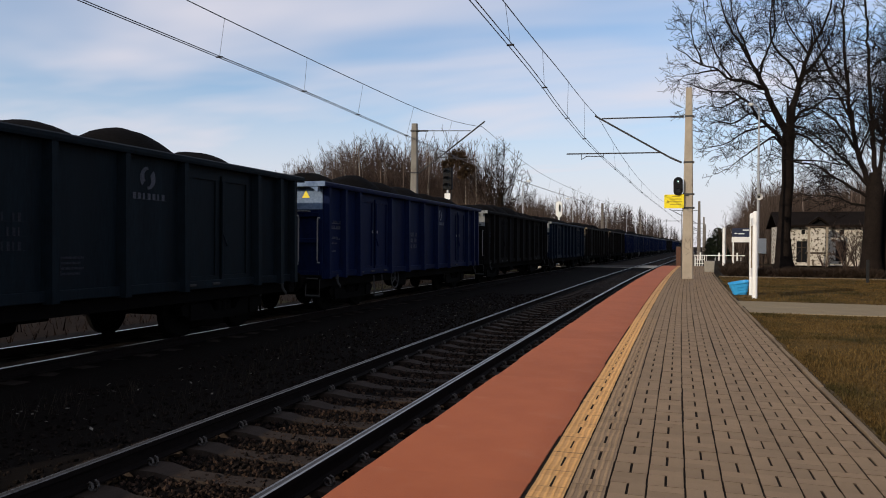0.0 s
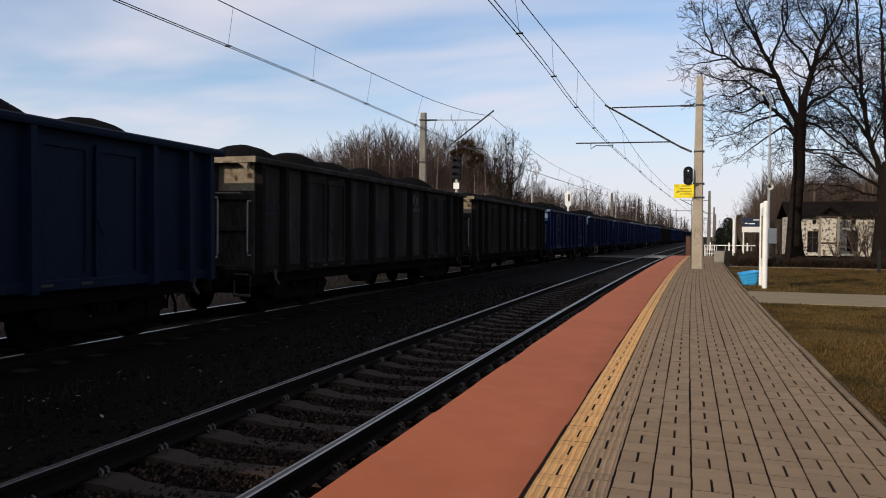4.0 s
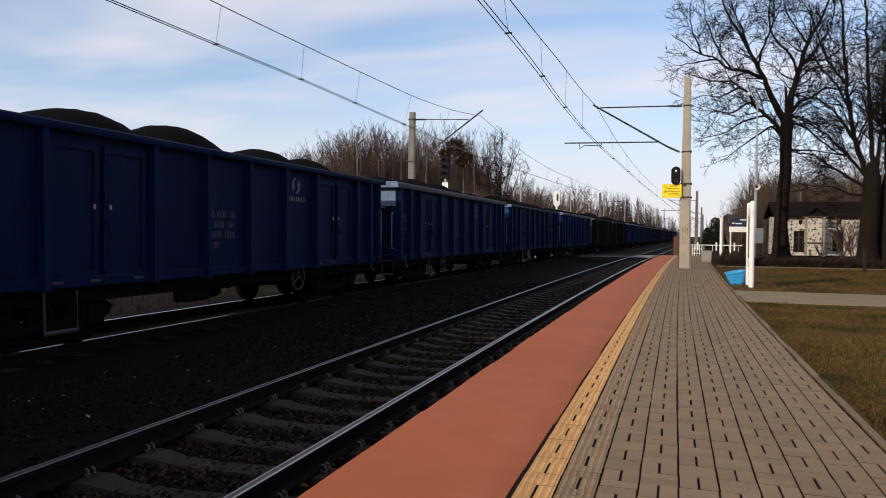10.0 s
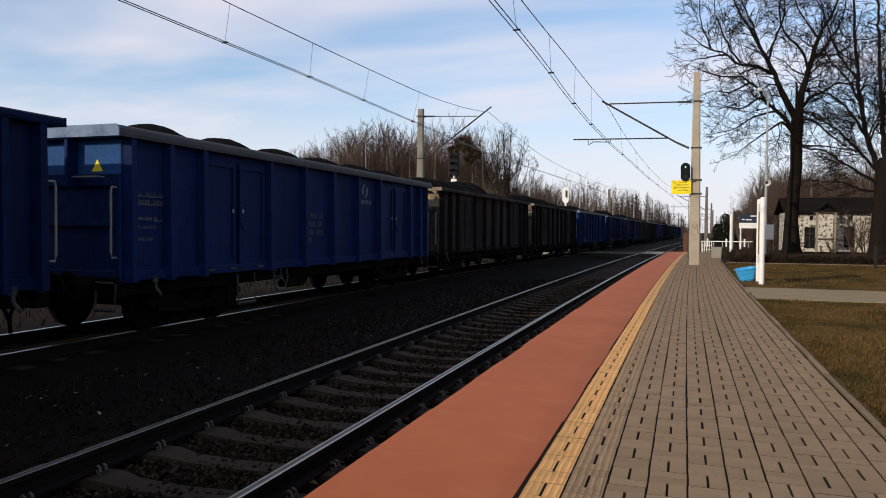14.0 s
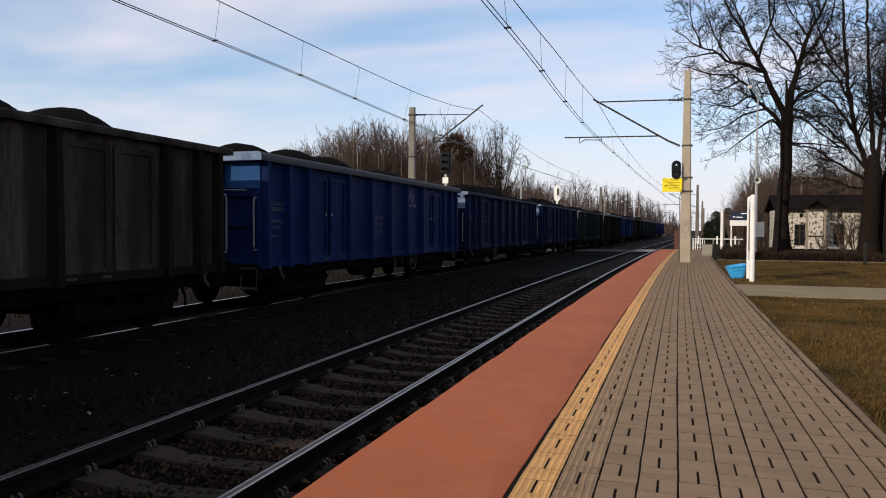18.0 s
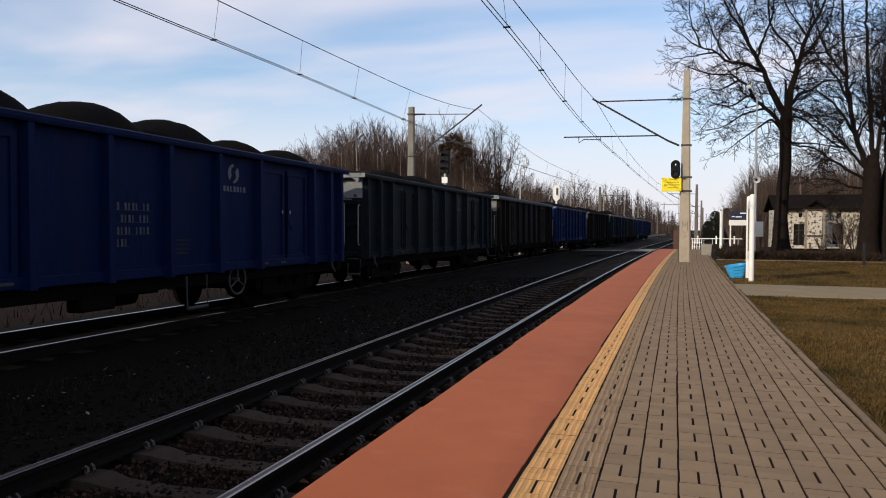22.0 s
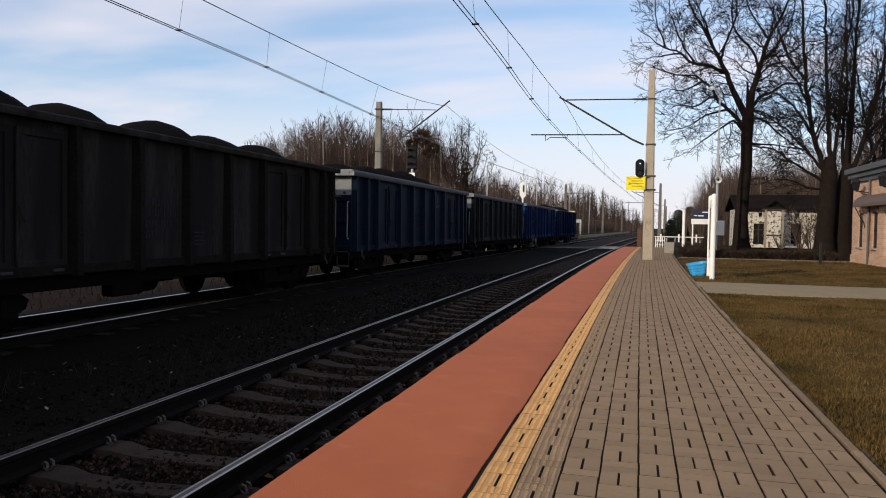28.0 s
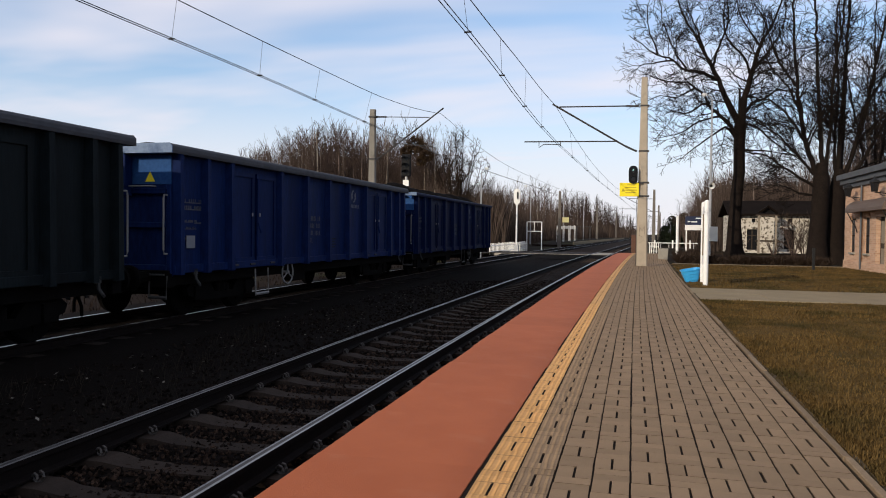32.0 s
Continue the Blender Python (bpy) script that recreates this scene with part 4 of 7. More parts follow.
def blue_tub():
    """A ribbed blue tub that stands askew on the lawn's edge."""
    m = thing("plastic_tub", Matrix.Translation((1.80, 22.9, -0.05)) @ pose(0, 0, 0, 4, -10, 8) @ Matrix.Diagonal((1.02, 1.02, 0.88, 1.0)), "bright blue ribbed plastic tub standing askew by the lawn", "tub")
    bm = bmesh.new()
    rings = []
    profile = [(0.150, 0.0), (0.185, 0.09), (0.200, 0.10), (0.205, 0.19), (0.222, 0.20), (0.228, 0.29), (0.246, 0.30), (0.252, 0.40), (0.275, 0.41), (0.28, 0.45), (0.255, 0.45), (0.245, 0.40), (0.14, 0.03)]
    for r, z in profile:
        rings.append([bm.verts.new((math.copysign(abs(math.cos(a)) ** 0.6, math.cos(a)) * r, math.copysign(abs(math.sin(a)) ** 0.6, math.sin(a)) * r * 0.8, z)) for a in (k * math.pi / 12 for k in range(24))])
    for a, b in zip(rings, rings[1:]):
        for i in range(24):
            bm.faces.new((a[i], a[(i + 1) % 24], b[(i + 1) % 24], b[i]))
    bm.faces.new(rings[0][::-1])
    bm.faces.new(rings[-1])
    part("body", bm, BLUE_TUB, m)


def litter_bin():
    m = thing("concrete_litter_bin", Matrix.Translation((1.76, 42.2, -0.04)), "square grey concrete litter bin on the platform end", "litter bin")
    bm = bmesh.new()
    prism(bm, [(-0.27, -0.27), (0.27, -0.27), (0.27, 0.27), (-0.27, 0.27)], 0, 0.62)
    for v in bm.verts:
        if v.co.z < 0.1:
            v.co.x *= 0.86
            v.co.y *= 0.86
    part("body", soften(bm, 0.02), CONCRETE, m)
    part("liner", boxed(-0.2, 0.2, -0.2, 0.2, 0.60, 0.635, bevel=0.01), DARKSTEEL, m)


def stop_sign_board():
    m = thing("information_sign", Matrix.Translation((4.15, 52.0, -0.1)), "navy and white information sign on two white legs", "sign")
    for x in (-0.52, 0.52):
        part("leg", boxed(x - 0.04, x + 0.04, -0.04, 0.04, 0, 2.6, bevel=0.008), WHITE, m)
    board = part("navy_board", boxed(-0.6, 0.6, -0.06, -0.045, 2.08, 2.66, bevel=0.01), SIGN_BLUE, m)
    for z, a, b in ((2.5, 0.05, 0.42), (2.28, -0.45, -0.28), (2.26, -0.22, 0.15)):
        part("print_line", boxed(a, b, -0.066, -0.062, z, z + 0.07), INK_WHITE, board)
    part("white_band", boxed(-0.62, 0.62, -0.075, -0.055, 1.74, 2.09, bevel=0.008), WHITE, m)


def crossing_barrier():
    """The lowered boom of the level crossing with its hanging rods."""
    m = thing("crossing_barrier", Matrix.Translation((1.3, 56.3, -0.2)), "lowered white level crossing boom with hanging rods", "barrier")
    for i in range(6):
        x = 0.0 + i * 0.57
        part("boom_section", boxed(x, x + 0.568, -0.03, 0.03, 0.89, 0.95, bevel=0.006), WHITE, m)
        rod = part("hanging_rod", bar((x + 0.3, 0, 0.86), (x + 0.3, 0, 0.52), 0.016, 5), WHITE, m)
    part("lower_rail", bar((0.2, 0, 0.53), (3.4, 0, 0.53), 0.016, 5), DARKSTEEL, m)
    for x in (0.45, 1.7, 2.9):
        cross = part("boom_cross", boxed(x - 0.05, x + 0.05, -0.05, 0.05, 0.55, 1.12, bevel=0.01), WHITE, m)
    part("fork_rest", tube(bmesh.new(), [(0.1, 0, 0), (0.1, 0, 0.8)], 0.05, 8), WHITE, m)
    f = thing("white_guard_fence", Matrix.Translation((1.35, 55.2, -0.1)), "short white painted steel guard fence by the crossing", "fence")
    for i in range(5):
        part("post", bar((i * 0.16, 0, 0), (i * 0.16, 0, 0.85), 0.028, 6), WHITE, f)
    for z in (0.25, 0.55, 0.84):
        part("rail", bar((0, 0, z), (0.64, 0, z), 0.024, 6), WHITE, f)
    b = thing("barrier_machine", Matrix.Translation((0.25, 55.4, -0.2)), "rusty brown barrier drive cabinet at the platform end", "cabinet")
    part("cabinet", boxed(-0.16, 0.16, -0.2, 0.2, 0, 1.5, bevel=0.02), surface("rust_brown_paint", (0.07, 0.03, 0.018), (0.12, 0.055, 0.032), 3, 0.7, 0.2), b)
    part("lid", boxed(-0.19, 0.19, -0.23, 0.23, 1.5, 1.55, bevel=0.01), DARKSTEEL, b)


def white_crossing_fence():
    """White zigzag fence beside the crossing, left of the far track."""
    f = thing("white_crossing_fence", pose(0, 0, 0), "white painted picket fence beside the level crossing", "fence")
    rng = random.Random(3)
    for i in range(34):
        s = 58.5 + i * 0.5
        p = line(-12.0, s, -0.46)
        part("picket", boxed(-0.03, 0.03, -0.02, 0.02, 0, 0.92 + rng.uniform(-0.05, 0.05), bevel=0.004), WHITE, f, at=Matrix.Translation(p))
    for z in (0.25, 0.72):
        part("rail", tube(bmesh.new(), [line(-11.95, 58.4, -0.46 + z), line(-11.95, 75.2, -0.46 + z)], 0.03, 5), WHITE, f)
    g = thing("frame_sign", Matrix.Translation(line(-11.2, 75, -0.5)), "white steel sign frame standing empty beside the crossing", "sign")
    for x in (-0.74, 0.74):
        part("post", boxed(x - 0.05, x + 0.05, -0.05, 0.05, 0, 2.95, bevel=0.008), WHITE, g)
    for z in (1.95, 2.9):
        part("crossbar", boxed(-0.69, 0.69, -0.04, 0.04, z, z + 0.09, bevel=0.006), WHITE, g)
    part("mullion", boxed(-0.04, 0.04, -0.035, 0.035, 2.04, 2.9, bevel=0.004), WHITE, g)


def level_crossing():
    """The road over the tracks, its slabs level with the rails."""
    road = thing("level_crossing", pose(0, 0, 0), "level crossing road of worn asphalt and concrete slabs", "level crossing", kind="structure")
    verts, faces = [], []
    xs = (-60, -30, -16, -10.6, -9.72, -8.04, -7.4, -5, -4.9, -4.05, -2.37, -1.6, 1, 6, 14, 30, 60)
    for s in (56.6, 62.4):
        verts += [line(x, s + (x * -0.02), -0.235 if -11 < x < 2 else -0.26) for x in xs]
    n = len(xs)
    faces = [(i, i + 1, n + i + 1, n + i) for i in range(n - 1)]
    sheet("asphalt", verts, faces, ASPHALT, kind="structure", parent=road)
    slab = mesh_of("crossing_slab", boxed(-0.62, 0.62, 0.01, 0.99, -0.12, 0.0, bevel=0.01), CONCRETE)
    for centre, z in ((TRACK1, RAIL_Z - 0.005), (TRACK2, RAIL2_Z - 0.005)):
        for i in range(6):
            s = 56.5 + i
            part("crossing_slab", slab, CONCRETE, road, at=Matrix.Translation(line(centre, s, z)) @ pose(0, 0, 0, 0, 0, heading(s)))
    # ramp of dark stone up to the road, with a narrow pale kerb line
    verts = [line(x, 52.5, -0.46) for x in xs[3:13]] + [line(x, 56.7, -0.25) for x in xs[3:13]]
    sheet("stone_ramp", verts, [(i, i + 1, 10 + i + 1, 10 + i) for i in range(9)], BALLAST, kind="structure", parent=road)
    edge = mesh_of("edge_beam", boxed(0, 1.96, -0.09, 0.09, -0.2, 0.012, bevel=0.004), CONCRETE)
    for i in range(5):
        part("edge_beam", edge, CONCRETE, road, "pale concrete edge beam", at=Matrix.Translation(line(-11.2 + i * 1.97, 56.7, -0.24)) @ pose(0, 0, 0, 0, 0, heading(56)))


def opposite_platform():
    p = thing("far_platform", pose(0, 0, 0), "pale-edged second platform beyond the level crossing", "platform", kind="structure")
    stations = [102 + 10 * i for i in range(14)]
    verts, faces = [], []
    for s in stations:
        drop = 0.35 if s == 102 else 0.0
        verts += [line(-10.55, s, -0.5), line(-10.55, s, 0.12 - drop), line(-16, s, 0.12 - drop), line(-16, s, -0.5)]
    for j in range(len(stations) - 1):
        faces += [(4 * j + i, 4 * j + i + 1, 4 * j + i + 5, 4 * j + i + 4) for i in range(3)]
    faces += [(0, 1, 2, 3)]
    sheet("platform_body", verts, faces, SOIL, kind="structure", parent=p)
    for i in range(13):
        s = 102.5 + i * 10
        part("edge_stone", boxed(-0.13, 0.13, 0.05, 9.95, -0.30, 0.10, bevel=0.02), PATH, p, "pale edge stone", at=Matrix.Translation(line(-10.41, s, 0.05)) @ pose(0, 0, 0, 0, 0, heading(s)))
    for x, s, h in ((-13.0, 108, 2.3), (-12.6, 113, 2.4), (-12.9, 121, 2.5), (-13.1, 124, 2.4)):
        b = thing("platform_board", Matrix.Translation(line(x, s, 0.12)), "white board on posts on the far platform", "notice board", "boards on the far platform")
        for dx in (-0.45, 0.45):
            part("post", boxed(dx - 0.035, dx + 0.035, -0.035, 0.035, 0, h), WHITE, b)
        part("panel", boxed(-0.41, 0.41, -0.03, 0.03, h - 0.5, h - 0.1), GALV, b)
    sh = thing("platform_shelter", Matrix.Translation(line(-14, 150, 0.12)), "small flat-roofed waiting shelter on the far platform", "shelter")
    part("roof", boxed(-1.6, 1.6, -1, 1, 2.5, 2.6, bevel=0.02), DARKSTEEL, sh)
    for x in (-1.3, 1.3):
        for y in (-0.8, 0.8):
            part("post", boxed(x - 0.05, x + 0.05, y - 0.05, y + 0.05, 0, 2.5), DARKSTEEL, sh)
    for x, s in ((-13.5, 86), (-13.6, 116), (-13.6, 146), (-13.6, 178)):
        lamp_post(line(x, s, 0.0), 6.5, -0.4, "slim pale lamp post beside the far platform")
    y = thing("yellow_notice", Matrix.Translation(line(-11.0, 98.2, 0)), "small yellow notice on a bracket on the mast", "sign")
    part("board", boxed(-0.42, 0.42, -0.02, 0.02, 2.75, 3.4, bevel=0.01), surface("pale_yellow_enamel", (0.55, 0.5, 0.22), (0.66, 0.6, 0.3), 3, 0.5, 0.05), y)
    part("bracket", bar((-0.9, 0, 3.1), (-0.4, 0, 3.1), 0.03), DARKSTEEL, y)


def make_fixtures():
    colour_light_signal()
    white_signal()
    station_lamp()
    lamp_post((-10.5, 53.0, -0.5), 6.2, 0.28, "thin grey lamp post beyond the tracks")
    notice_board(2.04, 21.5, 2.32, "tall white notice board on round posts beside the path")
    notice_board(2.78, 46.9, 2.5, "tall white notice board near the level crossing")
    blue_tub()
    litter_bin()
    stop_sign_board()
    crossing_barrier()
    white_crossing_fence()
    level_crossing()
    opposite_platform()
    st = thing("iron_stake", Matrix.Translation((7.24, 32.9, -0.05)), "short dark iron stake at the lawn's edge", "stake")
    part("stake", boxed(-0.05, 0.05, -0.05, 0.05, 0, 0.92, bevel=0.012), IRON, st)

# ---------------------------------------------------------------- trees
def ring_tube(verts, faces, points, radii, sides):
    """Appends a tapering branch to the lists."""
    base = len(verts)
    for i, p in enumerate(points):
        way = (points[min(i + 1, len(points) - 1)] - points[max(i - 1, 0)])
        way = way.normalized() if way.length > 1e-6 else Vector((0, 0, 1))
        side = way.cross(Vector((0.2, 0.9, 0.1)) if abs(way.z) > 0.85 else Vector((0, 0, 1))).normalized()
        top = side.cross(way)
        for k in range(sides):
            a = 2 * math.pi * k / sides
            verts.append(p + (side * math.cos(a) + top * math.sin(a)) * radii[i])
    for j in range(len(points) - 1):
        for k in range(sides):
            a, b = base + j * sides + k, base + j * sides + (k + 1) % sides
            faces.append((a, b, b + sides, a + sides))


def grow(out_, p, d, length, r, level, rng, habit):
    """One branch with its side branches. habit: levels, spacing, spread, lift, wander, shrink, thinnest."""
    verts, faces = out_
    steps = max(2, int(length / habit["step"][min(level, 4)]))
    points, radii, ways = [p.copy()], [r], [d.copy()]
    for i in range(steps):
        bend = Vector((rng.gauss(0, 1), rng.gauss(0, 1), rng.gauss(0, 1))) * habit["wander"] * (habit["stiff"] if "stiff" in habit and level == 1 else 1.0)
        d = (d + bend + Vector((0, 0, habit["lift"][min(level, 4)]))).normalized()
        p = p + d * (length / steps)
        points.append(p.copy())
        ways.append(d.copy())
        radii.append(max(habit["thin"], r * (1 - (i + 1) / steps) ** 0.8 if level > 0 else r * (1 - 0.75 * (i + 1) / steps)))
    ring_tube(verts, faces, points, radii, (8, 6, 4, 3, 3)[min(level, 4)])
    if level >= habit["levels"]:
        return
    count = max(2, int(length / habit["gap"][min(level, 4)]))
    for k in range(count):
        u = habit["bare"][min(level, 4)] + (1 - habit["bare"][min(level, 4)]) * (k + rng.random()) / count
        i = min(int(u * steps), steps - 1)
        f = u * steps - i
        here = points[i].lerp(points[i + 1], min(max(f, 0), 1))
        along = ways[min(i + 1, steps)]
        side = along.cross(Vector((rng.gauss(0, 1), rng.gauss(0, 1), rng.gauss(0, 1))))
        if side.length < 1e-3:
            continue
        side.normalize()
        a = radians(rng.uniform(*habit["spread"]))
        way = along * math.cos(a) + side * math.sin(a)
        size = length * rng.uniform(0.38, 0.68) * (1 - 0.55 * u)
        if size < 0.18:
            continue
        grow(out_, here, way.normalized(), size, max(habit["thin"], radii[i] * rng.uniform(0.45, 0.65)), level + 1, rng, habit)


BIG_HABIT = dict(levels=4, step=(0.55, 0.5, 0.35, 0.25, 0.2), gap=(0.75, 0.52, 0.34, 0.26, 0.2), bare=(0.25, 0.2, 0.12, 0.1, 0.1), spread=(26, 62), lift=(0.03, 0.0, 0.015, 0.02, 0.02), wander=0.14, thin=0.0085)


def limb(out_, points, r0, r1, rng, habit, sway=0.022, depth=0.0):
    """A limb drawn through a few turning points, with side branches of its own."""
    verts, faces = out_
    way = [Vector(p) for p in points]
    way = [way[0]] + way + [way[-1]]
    line_, length = [], 0.0
    for i in range(1, len(way) - 2):
        a, b, c, d = way[i - 1:i + 3]
        n = max(2, int((c - b).length / 0.3))
        for q in range(n + (i == len(way) - 3)):
            u = q / n
            line_.append(0.5 * (2 * b + (c - a) * u + (2 * a - 5 * b + 4 * c - d) * u * u + (3 * b - a - 3 * c + d) * u * u * u))
    n = len(line_)
    turn = rng.uniform(-1, 1) if depth else 0.0
    for i in range(1, n):
        u = i / n
        line_[i] = line_[i] + Vector((rng.gauss(0, sway), depth * u + turn * u + rng.gauss(0, sway), rng.gauss(0, sway)))
        length += (line_[i] - line_[i - 1]).length
    radii = [r0 + (r1 - r0) * (i / (n - 1)) ** 0.6 for i in range(n)]
    ring_tube(verts, faces, line_, radii, 8)
    count = int(length / habit["gap"][1])
    for k in range(count):
        u = 0.16 + 0.84 * (k + rng.random()) / count
        i = min(int(u * (n - 1)), n - 2)
        along = (line_[i + 1] - line_[i]).normalized()
        side = along.cross(Vector((rng.gauss(0, 1), rng.gauss(0, 1), rng.gauss(0, 1)))).normalized()
        a = radians(rng.uniform(*habit["spread"]))
        size = rng.uniform(0.9, 2.5) * (1.2 - 0.66 * u) * habit["reach"]
        grow(out_, line_[i].copy(), (along * math.cos(a) + side * math.sin(a)).normalized(), size, max(habit["thin"], radii[i] * rng.uniform(0.27, 0.46)), 2, rng, habit)


def flat_tree(x, y, label, bole, limbs, seed, habit, turn):
    """A bare tree whose bole and limbs are drawn in the plane that faces the platform: across, height, radius."""
    t = thing("bare_tree", Matrix.Translation((x, y, -0.05)) @ pose(0, 0, 0, 0, 0, turn), label, "tree", "bare trees by the station")
    verts, faces = [], []
    ring_tube(verts, faces, [Vector((a, 0, z)) for a, z, r in bole], [r for a, z, r in bole], 16)
    sheet("trunk", verts, faces, BARK, smooth=True, parent=t)
    rng = random.Random(seed)
    out_ = ([], [])
    for r0, r1, depth, *points in limbs:
        limb(out_, [(a, 0.12 * depth * i, z) for i, (a, z) in enumerate(points)], r0, r1, rng, habit, depth=depth)
    sheet("crown", *out_, TWIG, smooth=True, parent=t)
    return t


def big_trees():
    # the lone tree by the hedge: it forks at about half its height
    bole = [(0.05, -0.15, 0.82), (0.04, 0.15, 0.60), (0.0, 0.7, 0.43), (-0.03, 2.0, 0.325), (0.06, 3.6, 0.30), (0.17, 4.7, 0.285), (0.14, 6.0, 0.28), (0.17, 7.0, 0.30), (0.16, 7.45, 0.24)]
    lone = dict(BIG_HABIT, gap=(0.75, 0.29, 0.20, 0.15, 0.16), wander=0.19, lift=(0.03, 0.0, 0.02, 0.035, 0.03), spread=(28, 68), thin=0.0095, reach=1.0)
    limbs = [
        # left fork, rising, with its level arm
        (0.205, 0.016, 0.0, (0.1, 7.2), (-0.5, 8.2), (-1.0, 9.3), (-1.4, 10.1), (-1.9, 10.9), (-2.2, 11.5), (-2.7, 12.2), (-3.2, 13.4), (-3.5, 14.6)),
        (0.115, 0.018, -0.4, (-1.1, 9.4), (-1.8, 9.7), (-2.6, 9.8), (-3.1, 10.1), (-3.6, 10.4), (-4.3, 10.6), (-5.0, 11.1), (-5.7, 11.5)),
        (0.055, 0.012, 0.4, (-3.4, 10.3), (-4.2, 10.2), (-4.8, 10.1), (-5.7, 10.0)),
        (0.06, 0.014, 0.6, (-2.7, 9.9), (-3.2, 10.6), (-3.6, 11.5), (-3.9, 12.4), (-4.1, 14.0)),
        (0.05, 0.012, -0.6, (-4.2, 10.6), (-4.7, 11.5), (-5.0, 12.4), (-4.9, 13.4)),
        (0.07, 0.018, 0.5, (-1.8, 10.8), (-1.9, 11.7), (-2.1, 12.4), (-2.3, 13.4), (-2.2, 14.8)),
        (0.075, 0.018, -0.6, (-1.35, 10.0), (-1.1, 11.3), (-0.9, 12.0), (-1.1, 13.2), (-1.2, 14.8)),
        # right fork, with a snapped stub between the two
        (0.235, 0.022, 0.0, (0.2, 7.1), (0.4, 8.5), (0.7, 9.6), (1.0, 10.7), (1.3, 11.5), (1.8, 12.4), (2.2, 13.4), (2.4, 14.8)),
        (0.10, 0.018, 0.5, (0.9, 10.1), (1.7, 10.9), (2.3, 11.7), (2.8, 12.6), (3.0, 14.0)),
        (0.085, 0.016, -0.6, (0.7, 9.5), (0.2, 10.5), (-0.5, 11.0), (-1.0, 11.7), (-1.2, 12.8), (-1.0, 14.4)),
        (0.075, 0.016, 0.7, (1.2, 11.1), (0.8, 12.0), (0.5, 13.0), (0.4, 14.8)),
        (0.055, 0.014, -0.3, (0.65, 9.3), (0.0, 9.5), (-0.7, 10.1), (-1.3, 10.3)),
        (0.07, 0.012, -0.8, (0.95, 10.3), (1.9, 10.3), (2.8, 10.9), (3.6, 11.0), (4.4, 11.8)),
        # right arms
        (0.12, 0.016, 0.4, (0.25, 7.4), (0.8, 8.2), (1.5, 8.5), (2.1, 8.9), (3.0, 9.0), (4.2, 9.4)),
        (0.08, 0.014, -0.6, (0.3, 7.1), (1.0, 7.0), (1.6, 6.5), (2.2, 6.0), (2.8, 5.6), (3.6, 5.4)),
        (0.07, 0.014, 0.6, (0.25, 5.8), (1.4, 5.8), (2.2, 5.7), (2.9, 5.6)),
        (0.06, 0.012, 0.9, (0.3, 7.5), (1.3, 7.4), (2.2, 7.2), (3.2, 7.5)),
        # sweeping left arms, the lowest drooping
        (0.14, 0.022, 0.3, (0.0, 6.4), (-0.3, 7.0), (-0.9, 7.5), (-1.4, 7.9), (-1.7, 8.5), (-2.2, 8.9), (-2.6, 9.2), (-3.2, 9.2), (-4.0, 9.3), (-4.6, 9.5)),
        (0.075, 0.014, -0.5, (-1.4, 8.0), (-2.0, 8.1), (-2.6, 7.6), (-3.3, 7.5), (-3.9, 7.5), (-4.4, 7.2)),
        (0.07, 0.014, 0.5, (-0.9, 7.5), (-1.8, 7.3), (-2.5, 6.8), (-3.1, 6.6), (-3.9, 6.5)),
        (0.085, 0.014, -0.3, (-0.05, 6.4), (-0.5, 6.8), (-1.0, 6.8), (-1.7, 6.3), (-2.5, 5.8), (-3.0, 5.4), (-3.5, 5.0)),
        (0.05, 0.012, 0.8, (-2.3, 8.9), (-3.0, 8.5), (-3.8, 8.6), (-4.6, 8.3)),
    ]
    t = flat_tree(5.25, 41, "tall bare broad-crowned tree behind the hedge", bole, limbs, 21, lone, 17)
    verts, faces = [], []
    ring_tube(verts, faces, [Vector(p) for p in ((0.16, 0, 7.3), (0.13, 0.02, 8.0), (0.12, 0.0, 8.6), (0.10, 0.02, 8.95))], [0.10, 0.07, 0.06, 0.05], 8)
    sheet("snapped_stub", verts, faces, BARK, smooth=True, parent=t)
    # two many-stemmed trees beside the brick building
    fan = dict(BIG_HABIT, gap=(0.75, 0.26, 0.23, 0.19, 0.2), wander=0.14, lift=(0.05, 0.015, 0.03, 0.04, 0.03), spread=(26, 66), thin=0.010, reach=1.05)
    bole = [(-0.05, -0.15, 0.72), (0.0, 0.2, 0.52), (0.0, 1.2, 0.42), (0.08, 3.0, 0.39), (0.12, 4.2, 0.38), (0.12, 5.0, 0.22)]
